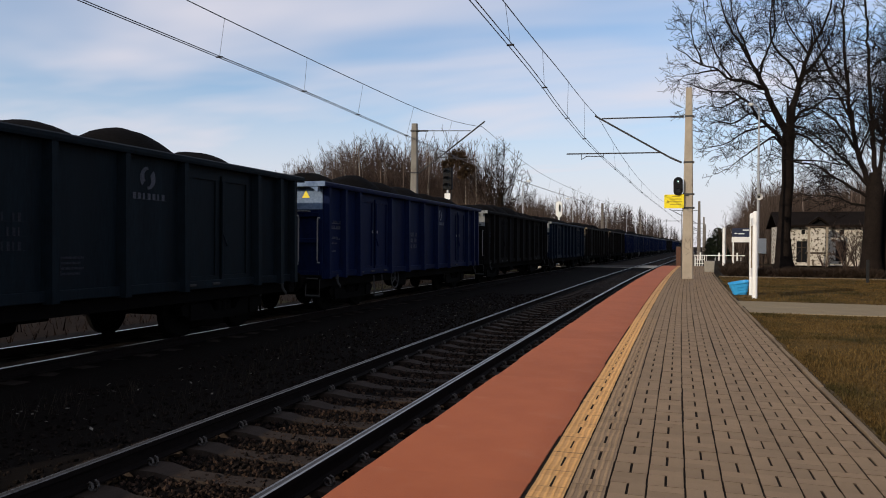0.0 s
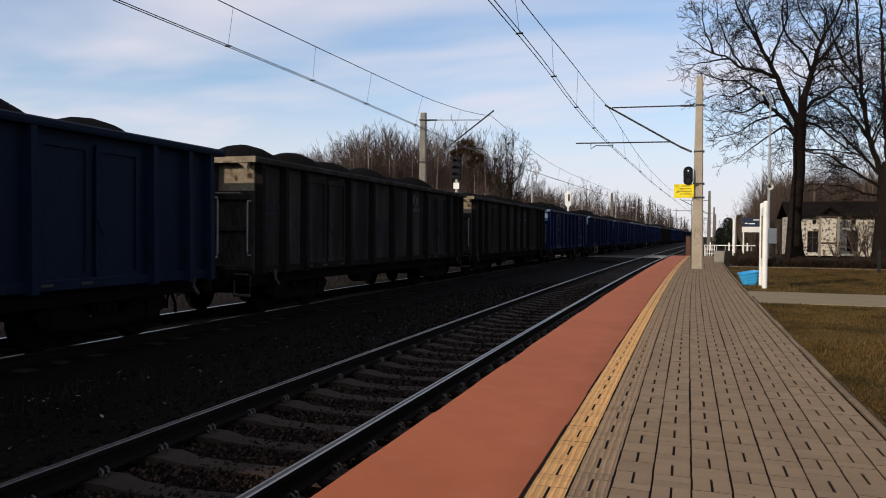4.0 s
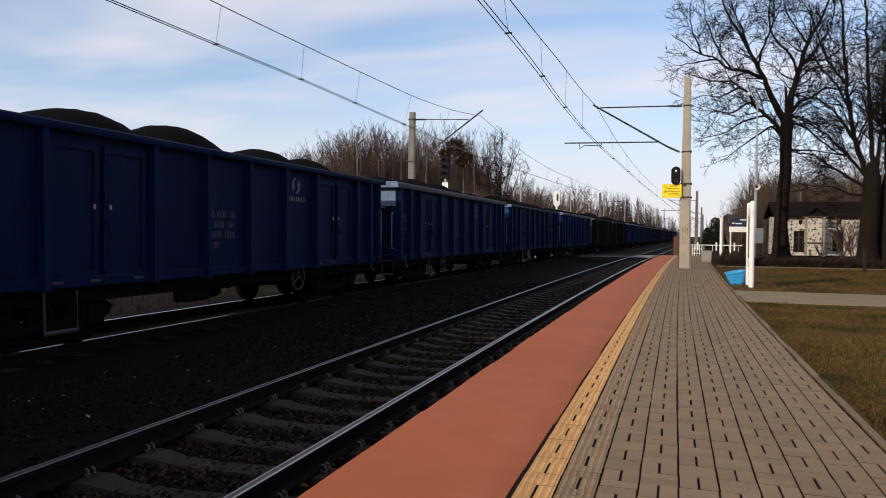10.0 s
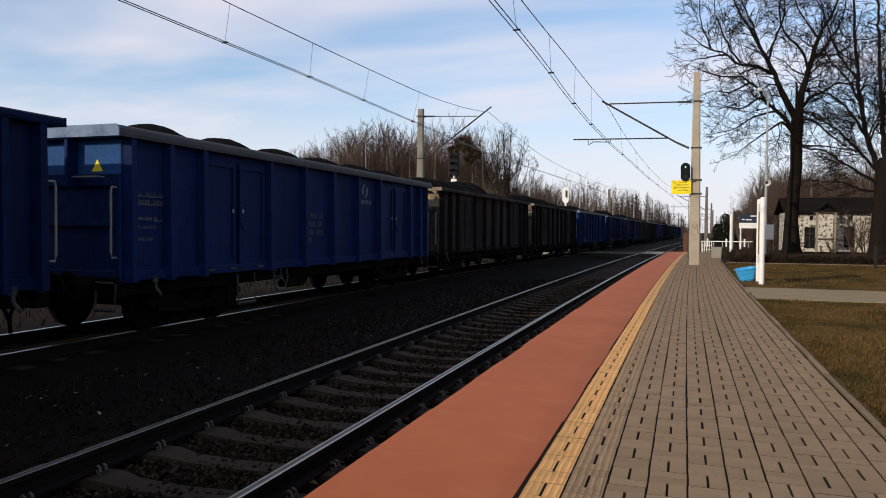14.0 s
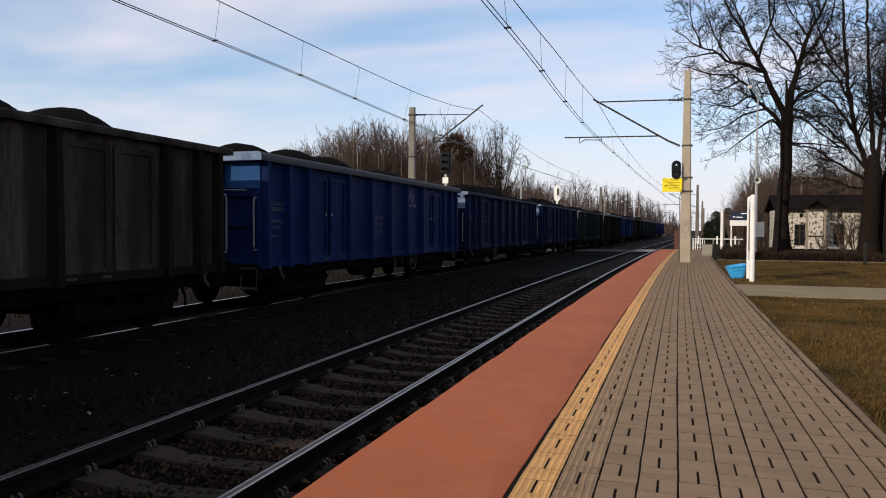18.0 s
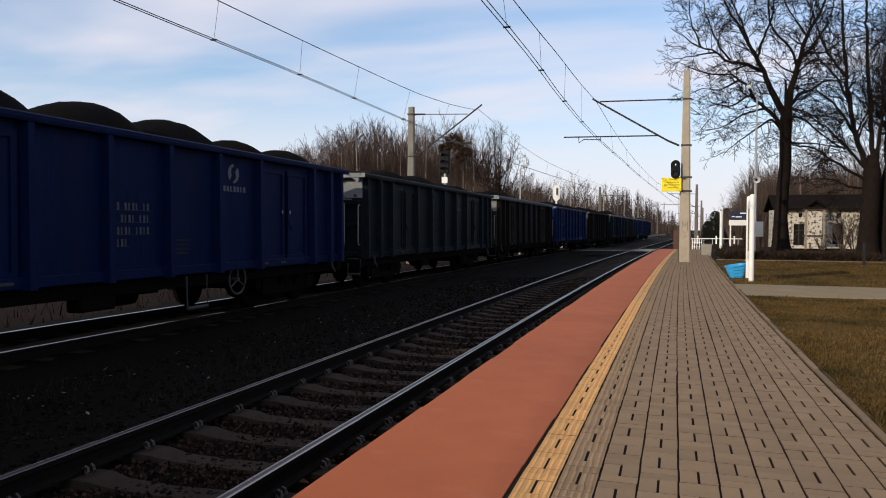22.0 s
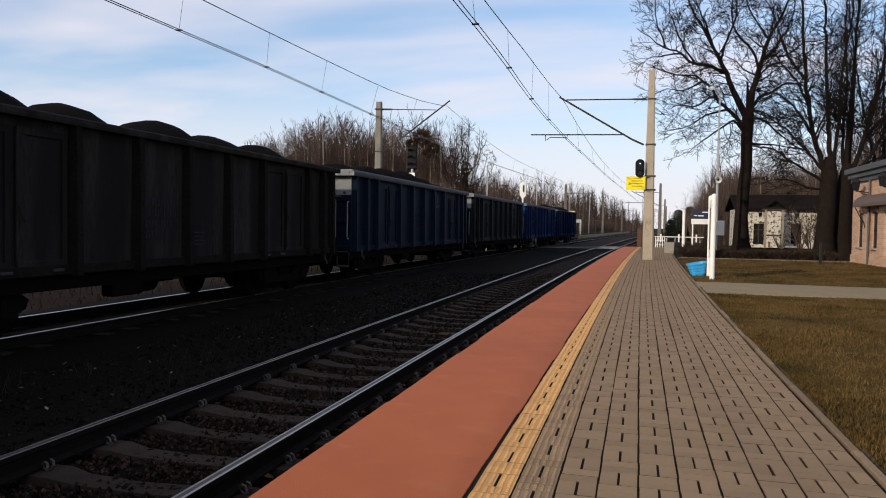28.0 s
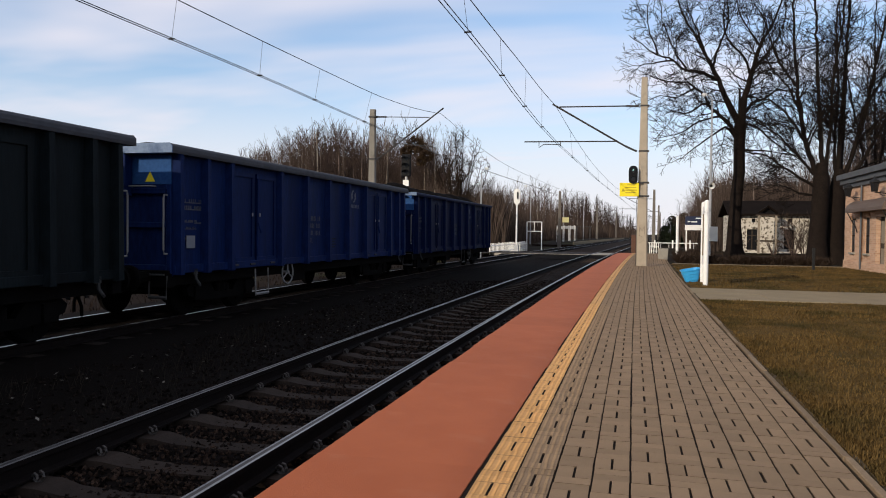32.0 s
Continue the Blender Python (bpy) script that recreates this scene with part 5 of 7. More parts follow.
    limbs = [
        (0.15, 0.035, 0.0, (0.0, 4.3), (-0.5, 5.4), (-0.95, 7.2), (-1.25, 9.6), (-1.45, 12.0), (-1.3, 15.2)),
        (0.14, 0.035, 0.5, (0.15, 4.5), (0.05, 6.4), (-0.1, 8.6), (-0.2, 11.0), (-0.45, 15.2)),
        (0.105, 0.03, -0.5, (0.25, 4.4), (0.40, 6.6), (0.35, 9.0), (0.65, 12.0), (0.5, 15.4)),
        (0.10, 0.014, 0.3, (0.05, 3.7), (-0.8, 4.2), (-1.7, 4.75), (-2.6, 5.3), (-3.6, 5.5), (-4.8, 5.9)),
        (0.10, 0.014, -0.4, (0.0, 4.2), (-0.9, 5.2), (-1.9, 6.3), (-2.9, 6.9), (-4.0, 7.4)),
        (0.10, 0.014, 0.6, (-0.6, 5.8), (-1.5, 7.2), (-2.4, 8.0), (-3.3, 8.2), (-4.6, 9.3)),
        (0.09, 0.014, -0.7, (-0.9, 7.2), (-1.7, 8.6), (-2.6, 9.5), (-3.3, 11.0)),
        (0.08, 0.014, 0.7, (-1.1, 8.6), (-2.1, 10.2), (-2.6, 12.0), (-3.4, 13.6)),
        (0.07, 0.012, -0.3, (0.0, 3.4), (-0.9, 3.5), (-1.9, 3.9), (-2.9, 3.8)),
    ]
    flat_tree(8.95, 40.0, "tall many-stemmed bare tree beside the brick building", bole, limbs, 5, fan, 15)
    bole = [(0.05, -0.15, 0.70), (0.0, 0.2, 0.50), (0.0, 1.2, 0.40), (0.05, 3.0, 0.37), (0.1, 3.9, 0.37), (0.15, 4.7, 0.22)]
    limbs = [
        (0.15, 0.035, 0.3, (0.05, 3.9), (0.1, 5.8), (0.25, 8.0), (0.35, 11.0), (0.6, 15.4)),
        (0.14, 0.035, -0.3, (0.25, 4.0), (0.75, 5.6), (1.25, 8.0), (1.7, 11.0), (2.3, 15.0)),
        (0.11, 0.03, 0.6, (0.2, 4.1), (0.45, 6.2), (0.75, 9.0), (1.0, 12.0), (1.3, 15.2)),
        (0.105, 0.03, -0.6, (0.35, 3.9), (1.2, 5.2), (2.1, 7.2), (2.7, 9.6), (3.6, 12.4), (4.0, 14.0)),
        (0.095, 0.03, 0.4, (0.0, 4.0), (-0.15, 6.0), (-0.05, 8.5), (-0.25, 11.5), (0.0, 15.0)),
        (0.10, 0.014, 0.5, (0.8, 5.7), (1.8, 6.9), (2.7, 7.6), (3.8, 8.8)),
        (0.09, 0.014, -0.5, (1.1, 7.4), (2.0, 9.4), (2.5, 11.4), (3.2, 13.0)),
        (0.08, 0.014, 0.2, (0.35, 4.2), (1.4, 4.9), (2.4, 5.3), (3.4, 6.2)),
    ]
    flat_tree(9.85, 40.5, "tall many-stemmed bare tree beside the brick building", bole, limbs, 8, fan, 15)
    bole = [(0.0, -0.15, 0.5), (0.0, 0.4, 0.36), (0.0, 2.0, 0.32), (0.05, 3.6, 0.3)]
    limbs = [(0.10, 0.02, d, (0.0, 3.2), (a * 0.4, 5.0), (a, 8.0), (a * 1.5, 11.5), (a * 1.7, 14.0)) for a, d in ((-1.3, 0.3), (-0.4, -0.4), (0.5, 0.5), (1.4, -0.3), (2.3, 0.2))]
    flat_tree(12.2, 42.5, "tall many-stemmed bare tree beside the brick building", bole, limbs, 13, dict(fan, gap=(0.75, 0.5, 0.34, 0.28, 0.2)), 15)


YOUNG_HABIT = dict(levels=3, step=(0.9, 0.9, 0.85, 0.8, 0.3), gap=(0.5, 0.46, 0.36, 0.3, 0.2), bare=(0.2, 0.12, 0.1, 0.1, 0.1), spread=(16, 40), lift=(0.06, 0.07, 0.05, 0.03, 0.02), wander=0.08, thin=0.011)


def wood_kinds():
    """A few young bare trees that the wood repeats."""
    kinds = []
    for k in range(6):
        rng = random.Random(60 + k)
        height = (10.5, 12.0, 9.5, 13.0, 11.0, 12.5)[k]
        v, f = [], []
        ring_tube(v, f, [Vector((0.25 * math.sin(u * 2 + k), 0.2 * math.cos(u * 3 + k), height * u - 0.2)) for u in (0, 0.2, 0.45, 0.7, 0.9, 1.0)], [0.17, 0.14, 0.115, 0.075, 0.035, 0.012], 6)
        trunk = bpy.data.meshes.new("trunk")
        trunk.from_pydata([tuple(p) for p in v], [], f)
        trunk.materials.append(BIRCH if k in (1, 4) else WOOD_TRUNK)
        trunk.shade_smooth()
        out_ = ([], [])
        for j in range(15):
            u = rng.uniform(0.22, 0.95)
            a = rng.uniform(0, 6.28)
            grow(out_, Vector((0.25 * math.sin(u * 2 + k), 0.2 * math.cos(u * 3 + k), height * u)), Vector((math.cos(a) * 0.7, math.sin(a) * 0.7, 1.0)).normalized(), height * 0.40 * (1.15 - u) + 0.8, 0.05 * (1.2 - u), 1, rng, dict(YOUNG_HABIT, levels=2 + (j % 2)))
        crown = bpy.data.meshes.new("crown")
        crown.from_pydata([tuple(p) for p in out_[0]], [], out_[1])
        crown.materials.append(WOOD_TWIG)
        kinds.append((trunk, crown, height))
    return kinds


def plant(kinds, k, x, y, z, height, turn, label, group):
    trunk, crown, h = kinds[k]
    t = thing("bare_young_tree", pose(x, y, z, 0, 0, turn) @ Matrix.Scale(height / h, 4), label, "tree", group)
    part("trunk", trunk, None, t)
    part("crown", crown, None, t)


def make_woods():
    kinds = wood_kinds()
    rng = random.Random(9)
    # the copse behind the train
    profile = [(-48, 8.5), (-45, 10.3), (-41, 11.6), (-36.7, 13.2), (-29.6, 12.6), (-25.6, 13.4), (-22, 11.5), (-19.7, 12.6), (-17.8, 11.6), (-15.6, 8.5)]
    for i in range(215):
        across = rng.uniform(-47.5, -21.3)
        y = rng.uniform(76, 98)
        top = sampled(profile, across) * (rng.uniform(0.84, 1.03) if i % 3 else rng.uniform(0.6, 0.9))
        plant(kinds, rng.randrange(6), across * y / 80, y, -0.6, top * y / 80 + 0.5, rng.uniform(0, 360), "slender bare young tree in the brown copse", "trees of the copse")
    for across in (-24.2, -23.1, -22.3, -21.6, -20.9, -20.2, -19.4):
        y = rng.uniform(76, 80)
        plant(kinds, rng.randrange(6), across * y / 80, y, -0.6, rng.uniform(11.2, 12.6), rng.uniform(0, 360), "slender bare young tree in the brown copse", "trees of the copse")
    # two spreading trees at the end of the copse
    for x, y, high, seed in ((-16.4, 72, 1.0, 31), (-13.5, 73, 0.62, 37)):
        t = thing("bare_tree", Matrix.Translation((x, y, -0.6)) @ Matrix.Scale(high, 4), "spreading dark bare tree at the end of the copse", "tree", "trees at the end of the copse")
        verts, faces = [], []
        ring_tube(verts, faces, [Vector((0.1 * math.sin(u), 0, u * 1.0 - 0.1)) for u in (0, 0.4, 1.2, 2.4, 3.4)], [0.34, 0.25, 0.21, 0.19, 0.12], 10)
        sheet("trunk", verts, faces, BARK, smooth=True, parent=t)
        own, out_ = random.Random(seed), ([], [])
        airy = dict(BIG_HABIT, levels=4, thin=0.014, gap=(0.75, 0.32, 0.29, 0.27, 0.2), spread=(22, 52), lift=(0.03, 0.0, 0.03, 0.04, 0.02), wander=0.12, reach=0.85)
        for k in range(14):
            a, lean = (0.25, 2.9, 1.2, 3.5, -0.4, 2.3, 4.7)[k % 7] + 0.2 * (k // 7), (2.9, 1.8, 0.5, 2.6, 1.9, 1.1, 1.5)[k % 7] * (1.0 if k < 7 else 0.75)
            top = (9.3, 11.2, 11.7, 9.6, 10.7, 11.6, 10.6)[k % 7] + own.uniform(-0.5, 0.3)
            start = 1.6 + 0.16 * k
            limb(out_, [(0, 0, start), (math.cos(a) * lean * 0.35, math.sin(a) * lean * 0.35, start + (top - start) * 0.35), (math.cos(a) * lean * 0.8, math.sin(a) * lean * 0.8, start + (top - start) * 0.72), (math.cos(a) * lean, math.sin(a) * lean, top)], 0.10, 0.015, own, airy)
        sheet("crown", *out_, SHRUB, smooth=True, parent=t)
    # balls of mistletoe caught in the crowns behind the signal
    leaf = surface("brown_mistletoe", (0.03, 0.019, 0.011), (0.085, 0.054, 0.03), 3, 0.95, 0.0, vary=0.4, island=True, spec=0.03)
    for x, z, r in ((-21.6, 10.3, 1.05), (-20.4, 9.2, 0.75), (-22.6, 9.6, 0.7), (-21.0, 8.6, 0.6)):
        ball = thing("mistletoe_ball", pose(x, 74.0, z), "brown ball of mistletoe hanging in a bare crown", "mistletoe", "mistletoe in the copse")
        vs, fs = [], []
        for k in range(int(900 * r)):
            d = Vector((rng.gauss(0, 1), rng.gauss(0, 1), rng.gauss(0, 0.8))).normalized()
            p = d * r * rng.uniform(0.35, 0.85)
            e = d.cross(Vector((rng.gauss(0, 1), rng.gauss(0, 1), rng.gauss(0, 1)))).normalized() * 0.05
            b = len(vs)
            vs += [p - e, p + e, p + d * r * 0.3]
            fs.append((b, b + 1, b + 2))
        sheet("leafy_mass", vs, fs, leaf, kind="stuff", parent=ball)
    # taller trees down the line, both sides
    for i in range(64):
        y = rng.uniform(105, 190)
        side = -1 if rng.random() < 0.76 else 1
        off = rng.uniform(18, 34) if side < 0 else rng.uniform(14, 40)
        p = line(side * off, y, -0.6)
        plant(kinds, rng.randrange(6), p.x, p.y, p.z, (rng.uniform(6.0, 8.2) if y < 150 else rng.uniform(9.5, 13.5)) if side < 0 else rng.uniform(7, 11), rng.uniform(0, 360), "bare trackside tree down the line", "trees down the line")
    # the far wood that closes the view, joined
    shapes = []
    for k in range(5):
        out_ = ([], [])
        ring_tube(out_[0], out_[1], [Vector((0, 0, -0.1)), Vector((0.01, 0, 0.5)), Vector((0, 0.01, 1.0))], [0.012, 0.008, 0.002], 3)
        for j in range(26):
            u = rng.uniform(0.25, 0.95)
            a = rng.uniform(0, 6.28)
            grow(out_, Vector((0, 0, u)), Vector((math.cos(a) * 0.55, math.sin(a) * 0.55, 1.0)).normalized(), 0.34 * (1.2 - u), 0.0035, 3, rng, dict(YOUNG_HABIT, levels=3, step=(0.1, 0.1, 0.1, 0.12, 0.1), thin=0.0016))
        shapes.append((np.array([tuple(v) for v in out_[0]]), out_[1]))
    verts, faces = [], []
    for i in range(620):
        if i % 3 == 0:
            p = line(rng.uniform(-60, 90), rng.uniform(520, 640), -0.6)
        elif i % 3 == 1:
            p = line(rng.uniform(-44, -17), rng.uniform(185, 330), -0.6)
        else:
            p = line(rng.uniform(-60, -13) if rng.random() < 0.75 else rng.uniform(14, 60), rng.uniform(260, 520), -0.6)
        v, f = shapes[rng.randrange(5)]
        h, a = rng.uniform(7, 14.5), rng.uniform(0, 6.28)
        turn = np.array(((math.cos(a), -math.sin(a), 0), (math.sin(a), math.cos(a), 0), (0, 0, 1))) * h
        base = len(verts)
        verts.extend((v @ turn.T + np.array(p)).tolist())
        faces.extend(tuple(base + q for q in face) for face in f)
    sheet("far_wood", verts, faces, WOOD_TWIG, "bare brown wood far down the line", "wood", "stuff")
    # brown thicket low under the trees, and behind the house
    verts, faces = [], []
    for i in range(42000):
        pick = rng.random()
        if pick < 0.40:
            y = rng.uniform(70, 100)
            x = rng.uniform(-47, -13) * y / 80
            h = rng.uniform(2.0, 7.5)
        elif pick < 0.58:
            y = rng.uniform(95, 260) if rng.random() < 0.6 else rng.uniform(260, 600)
            p = line(rng.uniform(-34, -17) if y < 260 else rng.uniform(-60, -14) if rng.random() < 0.7 else rng.uniform(16, 60), y)
            x, h = p.x, rng.uniform(2.5, 6.5) * (1.0 if y < 260 else 1.25)
        else:
            y = rng.uniform(76, 104)
            across = rng.uniform(5.6, 34)
            x = across * y / 80
            h = rng.uniform(2.5, 8.6) * min(1.0, 0.5 + (across - 5.6) * 0.16) * y / 84
        foot = Vector((x, y, -0.6))
        for k in range(2):
            a, lean = rng.uniform(0, 6.28), rng.uniform(0.05, 0.35)
            w = 0.02 + 0.012 * rng.random() + y * 0.00013
            mid = foot + Vector((math.cos(a) * h * lean * 0.4, math.sin(a) * h * lean * 0.4, h * 0.55))
            tip = foot + Vector((math.cos(a) * h * lean, math.sin(a) * h * lean, h))
            b = len(verts)
            verts += [foot + Vector((-w, 0, 0)), foot + Vector((w, 0, 0)), mid + Vector((w * 0.7, 0, 0)), mid + Vector((-w * 0.7, 0, 0)), tip]
            faces += [(b, b + 1, b + 2, b + 3), (b + 3, b + 2, b + 4)]
    sheet("brown_thicket", verts, faces, surface("brown_thicket_stems", (0.032, 0.0225, 0.0178), (0.095, 0.070, 0.056), 0.5, 0.95, 0.0, vary=0.5, island=True, spec=0.03), "dense brown leafless thicket at the wood's edge", "thicket", "stuff")
    # trees behind the house, seen between the trunks
    for i in range(76):
        y = rng.uniform(74, 106)
        x = rng.uniform(6.4, 26) * y / 76
        plant(kinds, rng.randrange(6), x, y, -0.4, rng.uniform(7.6, 10.4), rng.uniform(0, 360), "bare tree behind the old house", "trees behind the house")
    for i in range(26):
        plant(kinds, rng.randrange(6), rng.uniform(11.5, 24), rng.uniform(46, 62), -0.2, rng.uniform(8.5, 12.5), rng.uniform(0, 360), "bare tree behind the brick building", "trees behind the house")
    for x, y, hh in ((6.4, 80, 6.6), (7.3, 84, 7.4), (5.6, 92, 5.6)):
        plant(kinds, 5, x, y, -0.4, hh, 40 * x, "bare tree beside the crossing road", "trees behind the house")
    # dark conifers near the crossing
    for x, y, h in ((5.5, 106, 4.3), (4.7, 109, 3.0), (6.6, 108, 4.2), (7.4, 112, 4.9), (8.0, 106, 3.9), (8.4, 110, 4.4), (9.2, 108, 4.0), (6.6, 118, 4.0), (10.2, 112, 4.8)):
        c = thing("conifer", pose(x, y, -0.4), "dark green conifer near the level crossing", "tree", "conifers by the crossing")
        part("trunk", bar((0, 0, 0), (0, 0, h * 0.9), 0.1), BARK, c)
        vs, fs = [], []
        for k in range(1500):
            u = rng.random() ** 0.8
            z = 0.4 + (h - 0.4) * u
            r = (1 - u) ** 0.5 * h * 0.40 * rng.uniform(0.4, 1.0) + 0.05
            a = rng.uniform(0, 6.28)
            p = Vector((math.cos(a) * r, math.sin(a) * r, z - 0.15 * r))
            d = Vector((math.cos(a), math.sin(a), -0.3)) * rng.uniform(0.2, 0.4)
            e = Vector((-math.sin(a), math.cos(a), 0.1)) * rng.uniform(0.08, 0.16)
            b = len(vs)
            vs += [p - e, p + e, p + d]
            fs.append((b, b + 1, b + 2))
        sheet("crown", vs, fs, CONIFER, parent=c)


# ---------------------------------------------------------------- lawn, paths and hedge
def make_lawn():
    rng = random.Random(17)
    verts, faces = [], []

    def blade(x, y, h):
        a = rng.uniform(0, 6.28)
        w = 0.003 + h * 0.05 + y * 0.00022
        lean = rng.uniform(0.2, 1.0) * h
        foot = Vector((x, y, -0.036))
        tip = foot + Vector((math.cos(a) * lean, math.sin(a) * lean, h))
        side = Vector((-math.sin(a), math.cos(a), 0)) * w
        b = len(verts)
        verts.extend((foot - side, foot + side, tip))
        faces.append((b, b + 1, b + 2))

    for i in range(150000):
        y = 4.5 + 12.2 * rng.random() ** 1.25
        x = 1.36 + swing(y) + 0.75 * y * rng.random() ** 1.15
        blade(x, y, rng.uniform(0.012, 0.036) * (1.0 + 0.5 * (noise.noise((x * 0.8, y * 0.8, 2)) > 0.15)))
    for i in range(36000):
        y = rng.uniform(20.2, 36.2)
        x = 1.5 + swing(y) + rng.uniform(0, 0.42 * y)
        blade(x, y, rng.uniform(0.02, 0.06))
    sheet("lawn_grass", verts, faces, GRASS, "short dry brownish winter grass", "grass", "stuff")
    # lawn soil raised round the paths
    for name, y0, y1 in (("lawn", -6, 16.75), ("lawn", 20.15, 36.2)):
        vs, fs = [], []
        ys = [y0 + (y1 - y0) * j / 12 for j in range(13)]
        xs = [0, 0.25, 0.6, 1.2, 2, 3.2, 5, 7.5, 11, 16]
        for y in ys:
            for x in xs:
                vs.append((1.34 + swing(y) + x, y, -0.032 + 0.02 * noise.noise((x * 0.9, y * 0.7, 5)) - 0.02 * (x == 0)))
        n = len(xs)
        fs = [(j * n + i, j * n + i + 1, (j + 1) * n + i + 1, (j + 1) * n + i) for j in range(len(ys) - 1) for i in range(n - 1)]
        sheet(name, vs, fs, surface("lawn_soil", (0.050, 0.0315, 0.011), (0.122, 0.077, 0.028), 1.2, 0.97, 0.8, fine=22, stain=(0.042, 0.036, 0.013), stain_scale=0.9, stain_cut=(0.5, 0.66), spec=0.03), "dry brownish lawn beside the platform", "lawn", "structure", smooth=True)
    path = thing("garden_path", pose(0, 0, 0), "pale concrete slab path across the lawn", "path", kind="structure")
    slab = mesh_of("path_slab", boxed(0.004, 1.496, 0.004, 1.676, -0.06, 0.0, bevel=0.006), PATH)
    for i in range(14):
        for j in range(2):
            part("path_slab", slab, PATH, path, at=pose(1.47 + i * 1.5, 16.8 + j * 1.68, -0.022 + 0.004 * math.sin(i * 2.1 + j)))
    far = mesh_of("path_slab", boxed(0.004, 1.496, 0.004, 0.996, -0.06, 0.0, bevel=0.006), PATH)
    for i in range(10):
        part("path_slab", far, PATH, path, at=pose(2.0 + i * 1.5, 36.25, -0.03))
    # dark low hedge of bare shrubs behind the far path
    verts, faces = [], []
    for i in range(16000):
        x, y = rng.uniform(2.25, 9.0), rng.uniform(37.4, 39.6)
        if rng.random() < 0.35:
            x, y = rng.uniform(2.7, 4.8), rng.uniform(39.5, 50)
        h = rng.uniform(0.18, 0.58) + 0.16 * noise.noise((x, y, 0))
        a = rng.uniform(0, 6.28)
        foot = Vector((x, y, -0.06 + rng.uniform(0, h * 0.4)))
        tip = foot + Vector((math.cos(a) * h * 0.7, math.sin(a) * h * 0.7, h * 0.6))
        w = Vector((-math.sin(a), math.cos(a), 0.3)) * 0.022
        b = len(verts)
        verts += [foot - w, foot + w, tip]
        faces.append((b, b + 1, b + 2))
    sheet("low_hedge", verts, faces, SHRUB, "low dark leafless hedge bed behind the far path", "hedge", "stuff")
    bed = surface("dark_bed_soil", (0.010, 0.0065, 0.005), (0.026, 0.017, 0.012), 4, 0.95, 0.5)
    vs = [(2.1, 37.35, -0.02), (9.4, 37.35, -0.02), (10.0, 52, -0.02), (2.9, 52, -0.02), (2.1, 37.35, -0.2), (9.4, 37.35, -0.2)]
    sheet("planting_bed", vs, [(0, 1, 2, 3), (4, 5, 1, 0)], bed, "dark soil of the hedge bed", "ground", "structure")
    # thin bare shrubs before the house
    for x, y, h, seed in ((11.4, 58, 2.6, 3), (12.0, 57.5, 3.2, 4), (12.9, 58.2, 3.0, 5), (13.6, 57.2, 3.4, 8), (14.3, 58.6, 3.0, 9), (10.5, 60.5, 1.5, 7), (8.0, 60, 1.6, 6)):
        s = thing("bare_shrub", pose(x, y, -0.1), "thin bare shrub growing before the old house", "shrub", "shrubs before the house")
        out_ = ([], [])
        r2 = random.Random(seed)
        for k in range(9):
            a = r2.uniform(0, 6.28)
            grow(out_, Vector((0.1 * math.cos(a), 0.1 * math.sin(a), 0)), Vector((math.cos(a) * 0.45, math.sin(a) * 0.45, 1)).normalized(), h * r2.uniform(0.7, 1.0), 0.03, 1, r2, dict(YOUNG_HABIT, levels=3, thin=0.010, wander=0.14))
        sheet("twiggy_mass", *out_, WOOD_TWIG, parent=s, kind="stuff")


